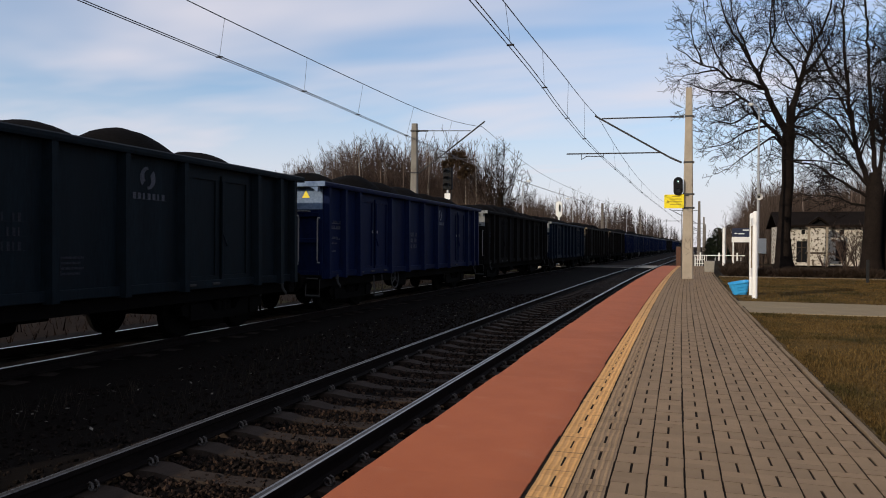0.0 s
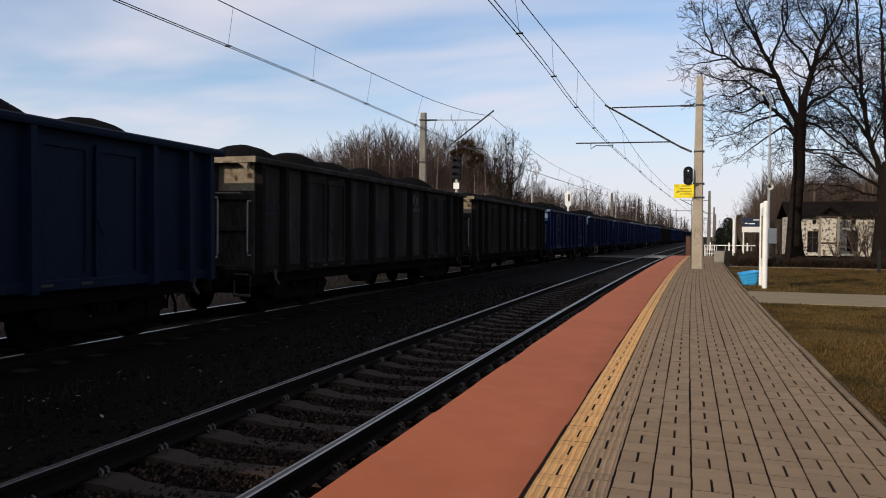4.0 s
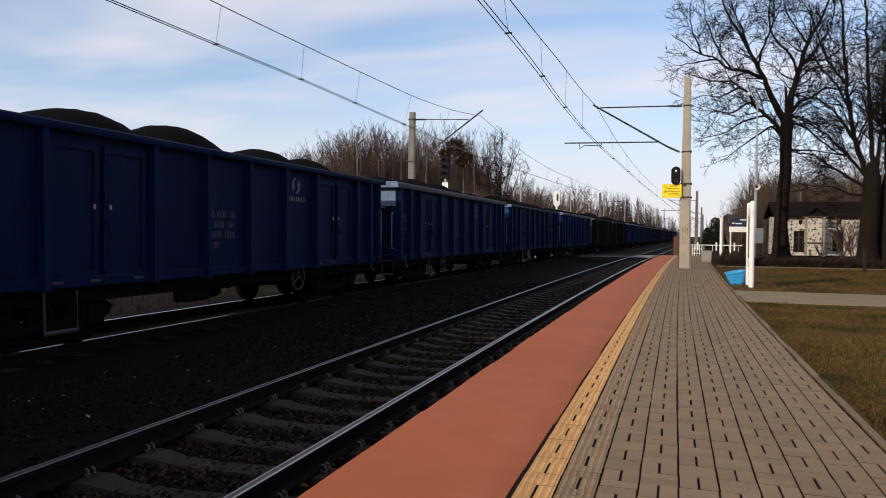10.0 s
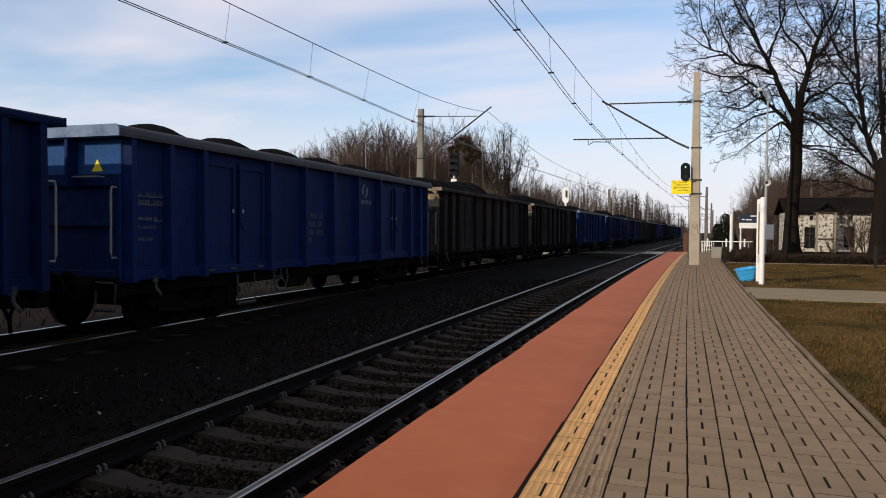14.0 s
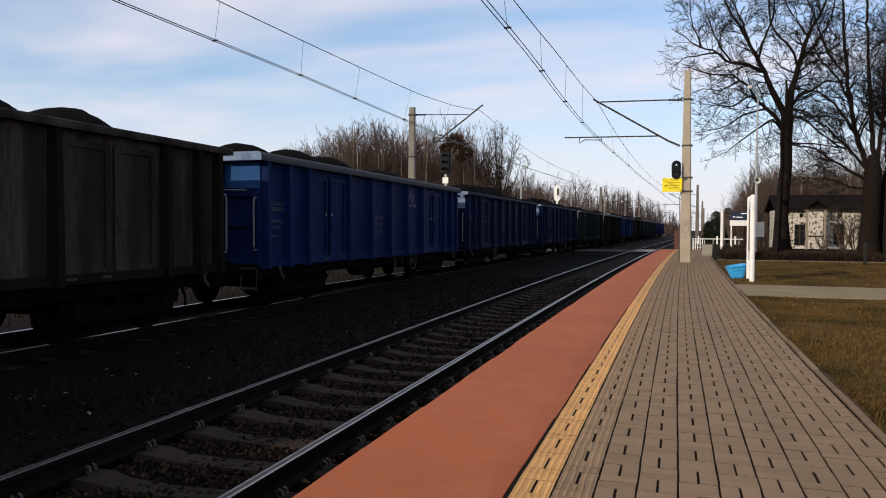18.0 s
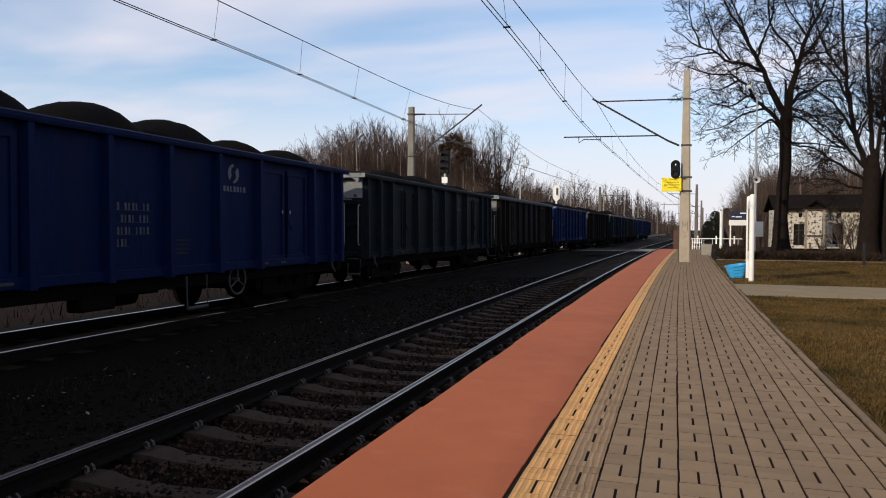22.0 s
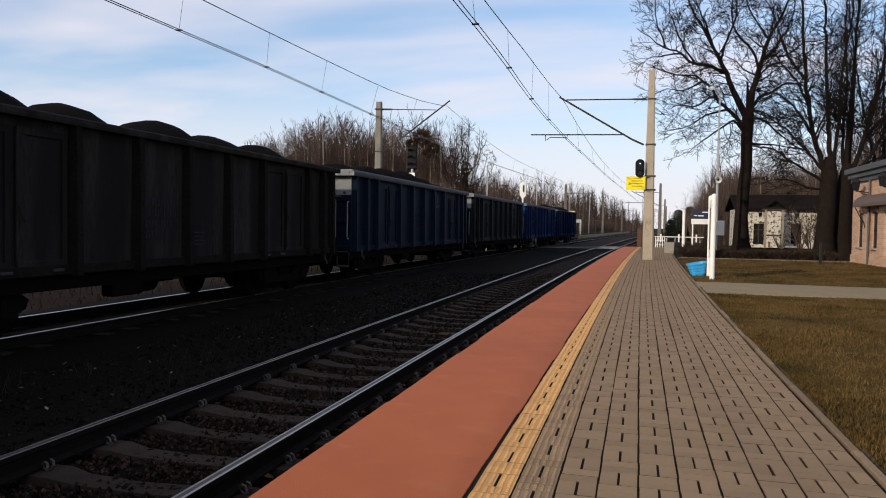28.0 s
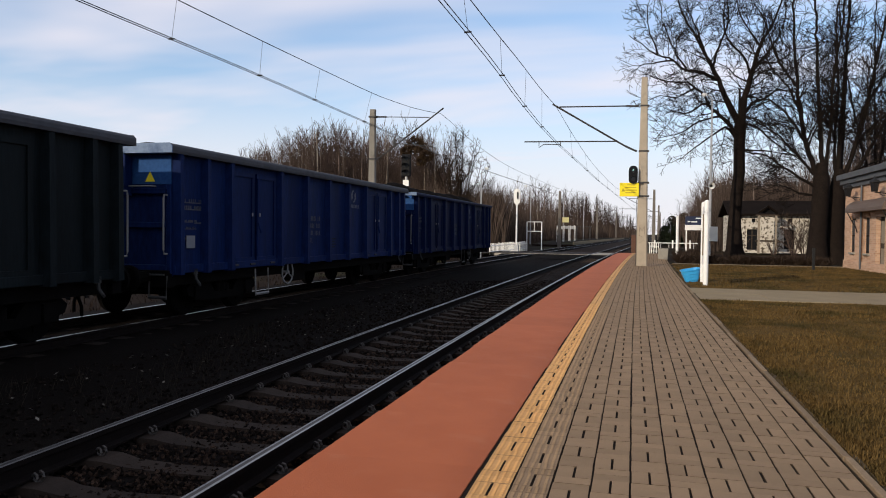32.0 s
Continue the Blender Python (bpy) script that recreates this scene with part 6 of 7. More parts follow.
# ---------------------------------------------------------------- buildings
def old_house():
    """A low white house with a dark roof and a small wooden porch, half hidden by trees."""
    h = thing("old_house", pose(8.45, 65, -0.1), "old stained white plastered house with a dark sagging roof", "house")
    W, D, H = 6.25, 6.0, 3.15

    def wall_with(openings):
        """The front wall, built round its openings."""
        bm = bmesh.new()
        xs = sorted({-0.35, W, *[a for o in openings for a in o[:2]]})
        zs = sorted({0.0, H, *[a for o in openings for a in o[2:]]})
        for a, b in zip(xs, xs[1:]):
            for c, d in zip(zs, zs[1:]):
                if not any(o[0] <= a and b <= o[1] and o[2] <= c and d <= o[3] for o in openings):
                    box(bm, a, b, 0.0, 0.3, c, d)
        bmesh.ops.remove_doubles(bm, verts=list(bm.verts), dist=0.001)
        return bm

    openings = [(0.80, 1.60, 0.25, 1.95), (1.15, 1.43, 2.50, 2.82), (3.60, 4.40, 0.35, 1.95), (3.90, 4.23, 2.50, 2.82)]
    front = part("front_wall", wall_with(openings), PLASTER, h, "white plaster, stained and flaking")
    for x in (-0.35, W - 0.3):
        part("side_wall", boxed(x, x + 0.3, 0.303, D, 0, H), PLASTER, h)
    part("back_wall", boxed(-0.047, W - 0.303, D - 0.3, D, 0, H), PLASTER, h)
    bm = bmesh.new()
    prism(bm, [(-0.45, H - 0.12), (D / 2, H + 1.05), (D + 0.45, H - 0.12), (D + 0.45, H + 0.05), (D / 2, H + 1.25), (-0.45, H + 0.05)], -0.75, W + 0.5, axis="x")
    part("roof", bm, ROOFING, h, "dark felt roof")
    for i, (a, b, c, d) in enumerate(openings):
        if d - c > 1:
            leaf = part("door" if i == 0 else "window", boxed(a + 0.02, b - 0.02, 0.16, 0.2, c + 0.02, d - 0.02), BLACK, h, "dark boarded opening")
            part("mullion", boxed((a + b) / 2 - 0.04, (a + b) / 2 + 0.04, 0.12, 0.16, c + 0.02, d - 0.02), DARK_WOOD, leaf)
            part("rail", boxed(a + 0.02, b - 0.02, 0.11, 0.15, (c + d) / 2 + 0.3, (c + d) / 2 + 0.37), DARK_WOOD, leaf)
        else:
            part("vent_pane", boxed(a, b, 0.18, 0.2, c, d), BLACK, h, "small dark vent")
    porch = thing("wooden_porch_frame", pose(9.75, 62.5, -0.1), "grey weathered wooden frame with a small gabled roof", "wooden frame")
    for x in (0.0, 1.25):
        part("post", boxed(x - 0.08, x + 0.08, -0.08, 0.08, 0, 3.0, bevel=0.01), PALE_WOOD, porch)
    part("crossbeam", boxed(-0.25, 1.5, -0.07, 0.07, 0.95, 1.08, bevel=0.01), DARK_WOOD, porch)
    part("upper_beam", boxed(-0.25, 1.5, -0.07, 0.07, 2.95, 3.08, bevel=0.01), DARK_WOOD, porch)
    part("pale_panel", boxed(0.15, 1.1, 0.02, 0.05, 1.15, 2.9), PLASTER, porch, "pale board with dark marks")
    for sgn in (1, -1):
        bm = bmesh.new()
        prism(bm, [(0.62, 3.80), (0.62 + sgn * 0.68, 3.30), (0.62 + sgn * 0.68, 3.14), (0.62, 3.64)], -0.3, 0.3, axis="y")
        part("gable_board", bm, ROOFING, porch)
    part("dark_gable", prism(bmesh.new(), [(0.1, 3.2), (1.14, 3.2), (0.62, 3.6)], 0.05, 0.1, axis="y"), BLACK, porch)


def brick_station():
    """The brick station building whose platform side runs along the lawn."""
    b = thing("station_building", pose(9.3, 36.6, -0.05), "old tan brick station building with zinc cornice, awning and lanterns", "building")
    H = 3.5
    # local y runs back towards the camera (negative), local x away from the line
    windows = [(-1.55, -0.95), (-3.55, -2.95), (-7.0, -6.4), (-9.6, -9.0), (-12.6, -12.0)]
    doors = [(-5.4, -4.35), (-11.4, -10.4)]
    bm = bmesh.new()
    cuts = sorted([(a, c, 0.72, 2.18) for a, c in windows] + [(a, c, 0.0, 2.18) for a, c in doors])
    ys = sorted({-15.0, 0.0, *[v for o in cuts for v in o[:2]]})
    zs = [0.0, 0.72, 2.18, H]
    for y0, y1 in zip(ys, ys[1:]):
        for z0, z1 in zip(zs, zs[1:]):
            if not any(o[0] <= y0 and y1 <= o[1] and o[2] <= z0 and z1 <= o[3] for o in cuts):
                box(bm, 0.0, 0.38, y0, y1, z0, z1)
    bmesh.ops.remove_doubles(bm, verts=list(bm.verts), dist=0.001)
    wall_brick = brickwork("station_brick", (0.345, 0.195, 0.122), (0.54, 0.345, 0.235), (0.45, 0.36, 0.275))
    part("front_wall", bm, wall_brick, b, "old tan brick wall with patched mortar")
    part("end_wall", boxed(0.383, 6.0, -0.38, 0.0, 0, H), BRICK, b)
    part("end_wall", boxed(0.383, 6.0, -15.0, -14.62, 0, H), BRICK, b)
    part("back_wall", boxed(5.62, 6.0, -14.61, -0.39, 0, H), BRICK, b)
    part("plinth", boxed(-0.05, -0.003, -15.0, 0.02, 0, 0.36, bevel=0.01), wall_brick, b, "low brick plinth")
    for y in (-2.6, -6.0, -9.9):
        part("pilaster", boxed(-0.06, -0.003, y - 0.05, y + 0.05, 0.365, H - 0.01, bevel=0.004), wall_brick, b)
    # stepped cornice under a low zinc roof
    for i, (out_x, z0, z1) in enumerate(((0.10, 3.5, 3.68), (0.20, 3.683, 3.88), (0.32, 3.883, 4.12))):
        part("cornice", boxed(-out_x, 6.0 + out_x, -15.0 - out_x, out_x, z0, z1, bevel=0.012), ZINC, b, "dark grey zinc cornice")
    bm = bmesh.new()
    prism(bm, [(-0.30, 4.123), (3.0, 4.95), (6.3, 4.123)], -15.3, 0.3, axis="y")
    part("roof", bm, ZINC, b, "grey zinc roof")
    for a, c in windows:
        mid, r = (a + c) / 2, (c - a) / 2
        w = part("window", boxed(0.05, 0.10, a + 0.01, c - 0.01, 0.73, 2.17), DARK_WOOD, b, "narrow dark arched window")
        for z0, z1 in ((0.8, 1.4), (1.46, 2.1)):
            for y0, y1 in ((a + 0.06, mid - 0.02), (mid + 0.02, c - 0.06)):
                part("pane", boxed(0.035, 0.048, y0, y1, z0, z1), LENS, w)
        part("sill", boxed(-0.08, 0.045, a - 0.08, c + 0.08, 0.64, 0.718, bevel=0.01), CONCRETE, w)
        bm = bmesh.new()
        outer = [(mid + math.cos(q) * (r + 0.13), 2.13 + math.sin(q) * (r * 0.6 + 0.13)) for q in (k * math.pi / 8 for k in range(9))]
        inner = [(mid + math.cos(q) * r, 2.13 + math.sin(q) * r * 0.6) for q in (k * math.pi / 8 for k in range(8, -1, -1))]
        prism(bm, outer + inner, -0.04, -0.003, axis="x")
        part("arch", bm, BRICK, w, "raised brick arch")
    for a, c in doors:
        d = part("door", boxed(0.16, 0.22, a + 0.02, c - 0.02, 0.0, 2.17), DARK_WOOD, b, "dark panelled door")
        for z0, z1 in ((0.2, 0.95), (1.15, 2.0)):
            part("panel", boxed(0.14, 0.158, a + 0.16, c - 0.16, z0, z1, bevel=0.005), PALE_WOOD, d)
        part("handle", bar((0.13, a + 0.08, 1.05), (0.13, a + 0.2, 1.05), 0.015), IRON, d)
    for y0, y1 in ((-6.6, -1.75), (-12.4, -9.4)):
        bm = bmesh.new()
        prism(bm, [(-0.003, 2.40), (-0.46, 2.40), (-0.46, 2.52), (-0.40, 2.68), (-0.28, 2.80), (-0.12, 2.87), (-0.003, 2.88)], y0, y1, axis="y")
        aw = part("awning", bm, AWNING, b, "rounded brown awning")
        for yy in (y0 + 0.15, y1 - 0.15):
            part("awning_bracket", tube(bmesh.new(), [(-0.003, yy, 1.55), (-0.06, yy, 1.75), (-0.2, yy, 2.0), (-0.4, yy, 2.39)], 0.02, 6), IRON, aw)
            part("awning_scroll", tube(bmesh.new(), [(-0.05, yy, 1.8), (-0.18, yy, 1.92), (-0.20, yy, 2.08), (-0.10, yy, 2.14), (-0.05, yy, 2.04)], 0.014, 5), IRON, aw)
    for y in (-2.3, -5.8, -9.4):
        lan = part("lantern", bar((-0.003, y, 3.0), (-0.5, y, 3.06), 0.022), IRON, b, "black wall lantern")
        part("bracket_scroll", tube(bmesh.new(), [(-0.01, y, 2.92), (-0.2, y, 2.92), (-0.32, y, 3.0), (-0.28, y, 3.1)], 0.016, 5), IRON, lan)
        for k in range(6):
            a = k * math.pi / 3
            p, q = Vector((-0.5 + math.cos(a) * 0.09, y + math.sin(a) * 0.09, 3.07)), Vector((-0.5 + math.cos(a) * 0.15, y + math.sin(a) * 0.15, 3.42))
            part("frame_bar", bar(p, q, 0.013, 4), IRON, lan)
        part("glass", tube(bmesh.new(), [(-0.5, y, 3.08), (-0.5, y, 3.41)], [0.08, 0.135], 6), LENS, lan)
        part("cap", tube(bmesh.new(), [(-0.5, y, 3.42), (-0.5, y, 3.50), (-0.5, y, 3.57), (-0.5, y, 3.64)], [0.19, 0.15, 0.06, 0.02], 6), IRON, lan)
    part("downpipe", tube(bmesh.new(), [(-0.10, -2.72, 0.05), (-0.10, -2.72, H)], 0.04, 8), ZINC, b)

# ---------------------------------------------------------------- the coal train
PITCH, BODY_LEN, HALF_W = 14.04, 12.64, 1.31
OVER = 0.24  # how far the end members stand out over the end walls
SILL, RIM = 0.84, 2.97
MIDDLE = 6.255  # from the near coupling point to the middle of a wagon
WIDE_RIMS = (1, 2, 3, 6, 10, 13, 15)  # wagons with a broad pale top member

BLUES = {
    "blue": ((0.0038, 0.0145, 0.088), (0.0090, 0.031, 0.155)),
    "bright": ((0.007, 0.025, 0.130), (0.016, 0.055, 0.26)),
    "navy": ((0.0050, 0.0150, 0.080), (0.0115, 0.032, 0.135)),
    "steel": ((0.0066, 0.0180, 0.046), (0.0150, 0.037, 0.082)),
    "teal": ((0.009, 0.018, 0.026), (0.022, 0.040, 0.055)),
    "green": ((0.010, 0.0165, 0.019), (0.028, 0.042, 0.050)),
    "grey": ((0.012, 0.011, 0.011), (0.027, 0.025, 0.024)),
    "olive": ((0.036, 0.0335, 0.030), (0.145, 0.136, 0.122)),
    "umber": ((0.030, 0.0275, 0.0245), (0.110, 0.101, 0.089)),
    "brown": ((0.050, 0.042, 0.037), (0.225, 0.190, 0.168)),
}
WAGON_PAINT = {k: surface("wagon_paint_" + k, tuple(x * 0.22 for x in a), tuple(x * 0.36 for x in b), 1.3, 0.55 if k in ("blue", "bright", "navy", "steel", "green", "teal") else 0.8, 0.15, fine=14, stain=tuple(0.3 * (x + 0.008) for x in a), stain_scale=0.9, stain_cut=(0.44, 0.62) if k in ("brown", "olive", "umber") else (0.5, 0.75), spec=0.06 if k in ("blue", "bright", "navy", "steel", "green", "teal") else 0.045, stretch=(1.0, 2.2, 0.3)) for k, (a, b) in BLUES.items()}
# ribs and sills of the brown, umber and olive wagons are darker than their sheets
DARK_RIB = surface("dark_brown_rib_coat", (0.004, 0.0033, 0.003), (0.018, 0.0145, 0.0125), 2.0, 0.9, 0.2, fine=20, spec=0.04)
# lighter copies of the wagon paint: sunlight on the near ends, put into colour
SUNLIT_WORN = surface("sunlit_worn_end_sheet", (0.125, 0.13, 0.13), (0.235, 0.245, 0.25), 3, 0.8, 0.2, stain=(0.02, 0.018, 0.016), stain_scale=3.5, stain_cut=(0.60, 0.68), spec=0.1)
SUNLIT_BLUE = surface("sunlit_blue_paint", (0.012, 0.045, 0.14), (0.026, 0.082, 0.225), 2.0, 0.75, 0.15, fine=20, spec=0.1)
SUNLIT_PALE_BLUE = surface("sunlit_pale_blue_paint", (0.085, 0.125, 0.20), (0.19, 0.25, 0.35), 2.0, 0.75, 0.15, fine=18, stain=(0.04, 0.07, 0.14), stain_scale=2.5, stain_cut=(0.56, 0.7), spec=0.2)
SUNLIT_TAN = surface("sunlit_rust_stained_sheet", (0.13, 0.10, 0.068), (0.26, 0.215, 0.155), 3.0, 0.85, 0.2, fine=18, stain=(0.035, 0.022, 0.014), stain_scale=3.2, stain_cut=(0.56, 0.66), spec=0.1)
END_COATS = {k: SUNLIT_BLUE for k in (0, 1, 5, 10, 13, 14, 16, 24)}
END_COATS.update({k: SUNLIT_PALE_BLUE for k in (8, 9, 15, 17, 18, 23)})
END_COATS.update({k: SUNLIT_TAN for k in (11, 12, 19, 20)})
WAGON_WORDS = {"blue": "cobalt blue", "bright": "bright blue", "navy": "dark navy blue", "steel": "faded steel blue", "teal": "dark blackish teal", "green": "dark blackish green", "grey": "sooty dark grey", "olive": "dirty olive grey", "umber": "sooty dark brown", "brown": "rusty brown"}
# from the last wagon forward
TRAIN = ["blue", "bright", "green", "steel", "umber", "bright", "olive", "teal", "blue", "navy", "bright", "brown", "brown", "bright", "blue", "blue", "blue", "navy", "blue", "olive", "olive", "steel", "grey", "navy", "teal"]

RIBS = [0.09, 0.925, 1.745, 3.785, 5.115, 6.415, 7.715, 9.035, 11.185, 12.005, 12.55]


def comb(bm, teeth, end, foot, height):
    """A row of letter-like strokes on one base line, as a single flat piece; teeth are (start, width)."""
    outline = [(teeth[0][0], 0.0), (end, 0.0), (end, foot)]
    for y, w in reversed(teeth):
        outline += [(y + w, foot), (y + w, height), (y, height)] + ([(y, foot)] if y > teeth[0][0] else [])
    return prism(bm, outline, 0.0, 0.004, axis="x")


def wagon_meshes():
    m = {}
    L = BODY_LEN / 2
    # side wall: sheet with sill and top member
    bm = bmesh.new()
    box(bm, -0.02, 0.0, -L, L, SILL, RIM)
    m["side_wall"] = mesh_of("side_wall", bm, UNDER)
    m["sill"] = mesh_of("sill", boxed(0.001, 0.06, -L, L, SILL, SILL + 0.14, bevel=0.01), UNDER)
    bm = bmesh.new()
    prism(bm, [(-0.05, -0.10), (0.14, -0.10), (0.15, -0.06), (0.15, -0.01), (0.12, 0.012), (-0.05, 0.012)], -L - OVER + 0.026, L + OVER - 0.026, axis="y")
    m["top_rim"] = mesh_of("top_rim", bm, UNDER)
    bm = bmesh.new()
    prism(bm, [(-0.06, -0.09), (0.14, -0.09), (0.15, -0.04), (0.145, 0.02), (0.12, 0.055), (0.06, 0.075), (-0.06, 0.07)], -L - OVER + 0.026, L + OVER - 0.026, axis="y")
    m["wide_rim"] = mesh_of("wide_rim", bm, UNDER)
    # hat-shaped stanchion, wider at the foot
    bm = bmesh.new()
    low, high = [], []
    for z, w, d in ((SILL - 0.02, 0.095, 0.15), (RIM - 0.09, 0.08, 0.125)):
        (low if z < 1.5 else high).extend(bm.verts.new((x, y, z)) for x, y in ((0.0, -w), (d, -w * 0.62), (d, w * 0.62), (0.0, w)))
    for i in range(3):
        bm.faces.new((low[i], low[i + 1], high[i + 1], high[i]))
    bm.faces.new(low[::-1])
    bm.faces.new(high)
    m["stanchion"] = mesh_of("stanchion", bm, UNDER)
    # one leaf of a double door: frame round a recessed panel
    bm = bmesh.new()
    w, z0, z1 = 0.84, SILL + 0.12, RIM - 0.22
    for b in ((0, 0.045, 0, 0.09, z0, z1), (0, 0.045, w - 0.09, w, z0, z1), (0, 0.045, 0.09, w - 0.09, z1 - 0.09, z1), (0, 0.045, 0.09, w - 0.09, z0, z0 + 0.09), (0.0, 0.018, 0.09, w - 0.09, z0 + 0.09, z1 - 0.09)):
        box(bm, *b)
    bmesh.ops.remove_doubles(bm, verts=list(bm.verts), dist=0.0005)
    m["door"] = mesh_of("door", bm, UNDER)
    m["latch"] = mesh_of("latch", tube(tube(bmesh.new(), [(0.07, 0, z0 + 0.1), (0.07, 0, z1 - 0.1)], 0.018, 6), [(0.05, 0, 1.7), (0.085, 0, 1.75), (0.085, 0.12, 1.55)], 0.016, 5), UNDER)
    m["door_grip"] = mesh_of("door_grip", boxed(0.05, 0.07, -0.02, 0.02, 1.88, 1.95, bevel=0.006), LETTER)
    # end wall with its ribs
    bm = bmesh.new()
    box(bm, -HALF_W, HALF_W, -0.02, 0.0, SILL - 0.05, RIM)
    m["end_wall"] = mesh_of("end_wall", bm, UNDER)
    m["foot_rail"] = mesh_of("foot_rail", boxed(-1.25, -0.88, 0.02, 0.16, SILL - 0.03, SILL, bevel=0.006), DULL_IRON)
    m["end_beam"] = mesh_of("end_beam", boxed(-HALF_W + 0.095, HALF_W - 0.095, 0.001, 0.06, 0.0, 0.1, bevel=0.01), UNDER)
    m["end_post"] = mesh_of("end_post", boxed(-0.03, 0.03, 0.013, OVER - 0.03, RIM - 0.80, RIM - 0.105, bevel=0.008), UNDER)
    m["corner_post"] = mesh_of("corner_post", boxed(-0.045, 0.045, 0.001, 0.05, SILL, RIM - 0.605, bevel=0.01), UNDER)
    bm = bmesh.new()
    box(bm, -HALF_W + 0.06, HALF_W - 0.06, -0.06, OVER - 0.026, RIM - 0.10, RIM + 0.010)
    box(bm, -HALF_W - 0.15, HALF_W + 0.15, OVER - 0.025, OVER, RIM - 0.10, RIM + 0.012)
    m["end_rim"] = mesh_of("end_rim", bm, UNDER)
    bm = bmesh.new()
    box(bm, -HALF_W + 0.07, HALF_W - 0.07, -0.06, OVER - 0.026, RIM - 0.09, RIM + 0.07)
    prism(bm, [(-HALF_W - 0.15, RIM - 0.09), (HALF_W + 0.15, RIM - 0.09), (HALF_W + 0.15, RIM + 0.02), (HALF_W + 0.10, RIM + 0.075), (-HALF_W - 0.10, RIM + 0.075), (-HALF_W - 0.15, RIM + 0.02)], OVER - 0.025, OVER, axis="y")
    m["wide_end_rim"] = mesh_of("wide_end_rim", bm, UNDER)
    # gusset under the corner of the end member
    bm = bmesh.new()
    prism(bm, [(-HALF_W + 0.02, RIM - 0.102), (-HALF_W + 0.24, RIM - 0.102), (-HALF_W + 0.13, RIM - 0.16), (-HALF_W + 0.09, RIM - 0.21), (-HALF_W + 0.04, RIM - 0.22)], OVER - 0.10, OVER - 0.02, axis="y")
    m["corner_gusset"] = mesh_of("corner_gusset", bm, UNDER)
    m["grab_bar"] = mesh_of("grab_bar", tube(bmesh.new(), [(-0.98, 0.001, RIM - 0.64), (-0.98, 0.12, RIM - 0.64), (-0.52, 0.12, RIM - 0.64), (-0.52, 0.001, RIM - 0.64)], 0.014, 6), HANDRAIL)
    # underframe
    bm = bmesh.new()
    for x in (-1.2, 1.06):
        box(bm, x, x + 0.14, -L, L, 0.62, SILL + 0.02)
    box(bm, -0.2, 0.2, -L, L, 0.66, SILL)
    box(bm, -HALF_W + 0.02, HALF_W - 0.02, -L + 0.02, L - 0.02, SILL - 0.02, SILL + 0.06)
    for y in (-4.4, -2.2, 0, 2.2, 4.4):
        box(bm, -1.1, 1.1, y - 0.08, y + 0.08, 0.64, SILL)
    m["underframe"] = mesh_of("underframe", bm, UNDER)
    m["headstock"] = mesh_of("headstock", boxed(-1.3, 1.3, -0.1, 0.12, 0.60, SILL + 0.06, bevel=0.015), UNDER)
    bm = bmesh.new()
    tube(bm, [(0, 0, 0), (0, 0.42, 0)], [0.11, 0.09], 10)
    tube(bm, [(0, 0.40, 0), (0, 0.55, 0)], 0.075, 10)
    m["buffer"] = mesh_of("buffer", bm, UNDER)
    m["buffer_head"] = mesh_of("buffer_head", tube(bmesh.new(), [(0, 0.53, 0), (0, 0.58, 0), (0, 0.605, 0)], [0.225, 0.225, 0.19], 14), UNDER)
    bm = bmesh.new()
    tube(bm, [(0, 0, 0), (0, 0.35, -0.05), (0, 0.45, -0.22), (0, 0.38, -0.34)], 0.045, 6)
    m["coupling"] = mesh_of("coupling", bm, DULL_IRON)
    m["brake_hose"] = mesh_of("brake_hose", tube(bmesh.new(), [(0.3, 0.05, -0.05), (0.32, 0.2, -0.12), (0.33, 0.3, -0.34), (0.3, 0.34, -0.5)], 0.028, 6), UNDER)
    m["handrail"] = mesh_of("handrail", tube(bmesh.new(), [(0, 0.0, 1.18), (0, 0.11, 1.18), (0, 0.13, 1.25), (0, 0.13, 2.12), (0, 0.11, 2.18), (0, 0.0, 2.18)], 0.017, 6), HANDRAIL)
    m["step"] = mesh_of("step", tube(tube(bmesh.new(), [(0.02, -0.17, 0.75), (0.04, -0.17, 0.36), (0.04, 0.17, 0.36), (0.02, 0.17, 0.75)], 0.016, 6), [(0.04, -0.17, 0.38), (0.04, 0.17, 0.38)], 0.03, 4), DULL_IRON)
    bm = bmesh.new()
    tube(bm, [(0.05, 0.0, 0.86), (0.06, 0.0, 0.72), (0.10, 0.03, 0.64), (0.09, 0.08, 0.60)], 0.026, 6)
    box(bm, 0.02, 0.06, -0.06, 0.06, 0.80, 0.90)
    m["tow_hook"] = mesh_of("tow_hook", bm, DULL_IRON)
    m["ladder_step"] = mesh_of("ladder_step", tube(tube(bmesh.new(), [(0.02, -0.27, 0.80), (0.04, -0.27, 0.26), (0.04, 0.27, 0.26), (0.02, 0.27, 0.80)], 0.018, 6), [(0.04, -0.27, 0.28), (0.04, 0.27, 0.28)], 0.03, 4), STEP_IRON)
    m["door_lever"] = mesh_of("door_lever", boxed(0.0, 0.05, -0.10, 0.10, -0.02, 0.02, bevel=0.008), STEP_IRON)
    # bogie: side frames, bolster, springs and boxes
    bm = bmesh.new()
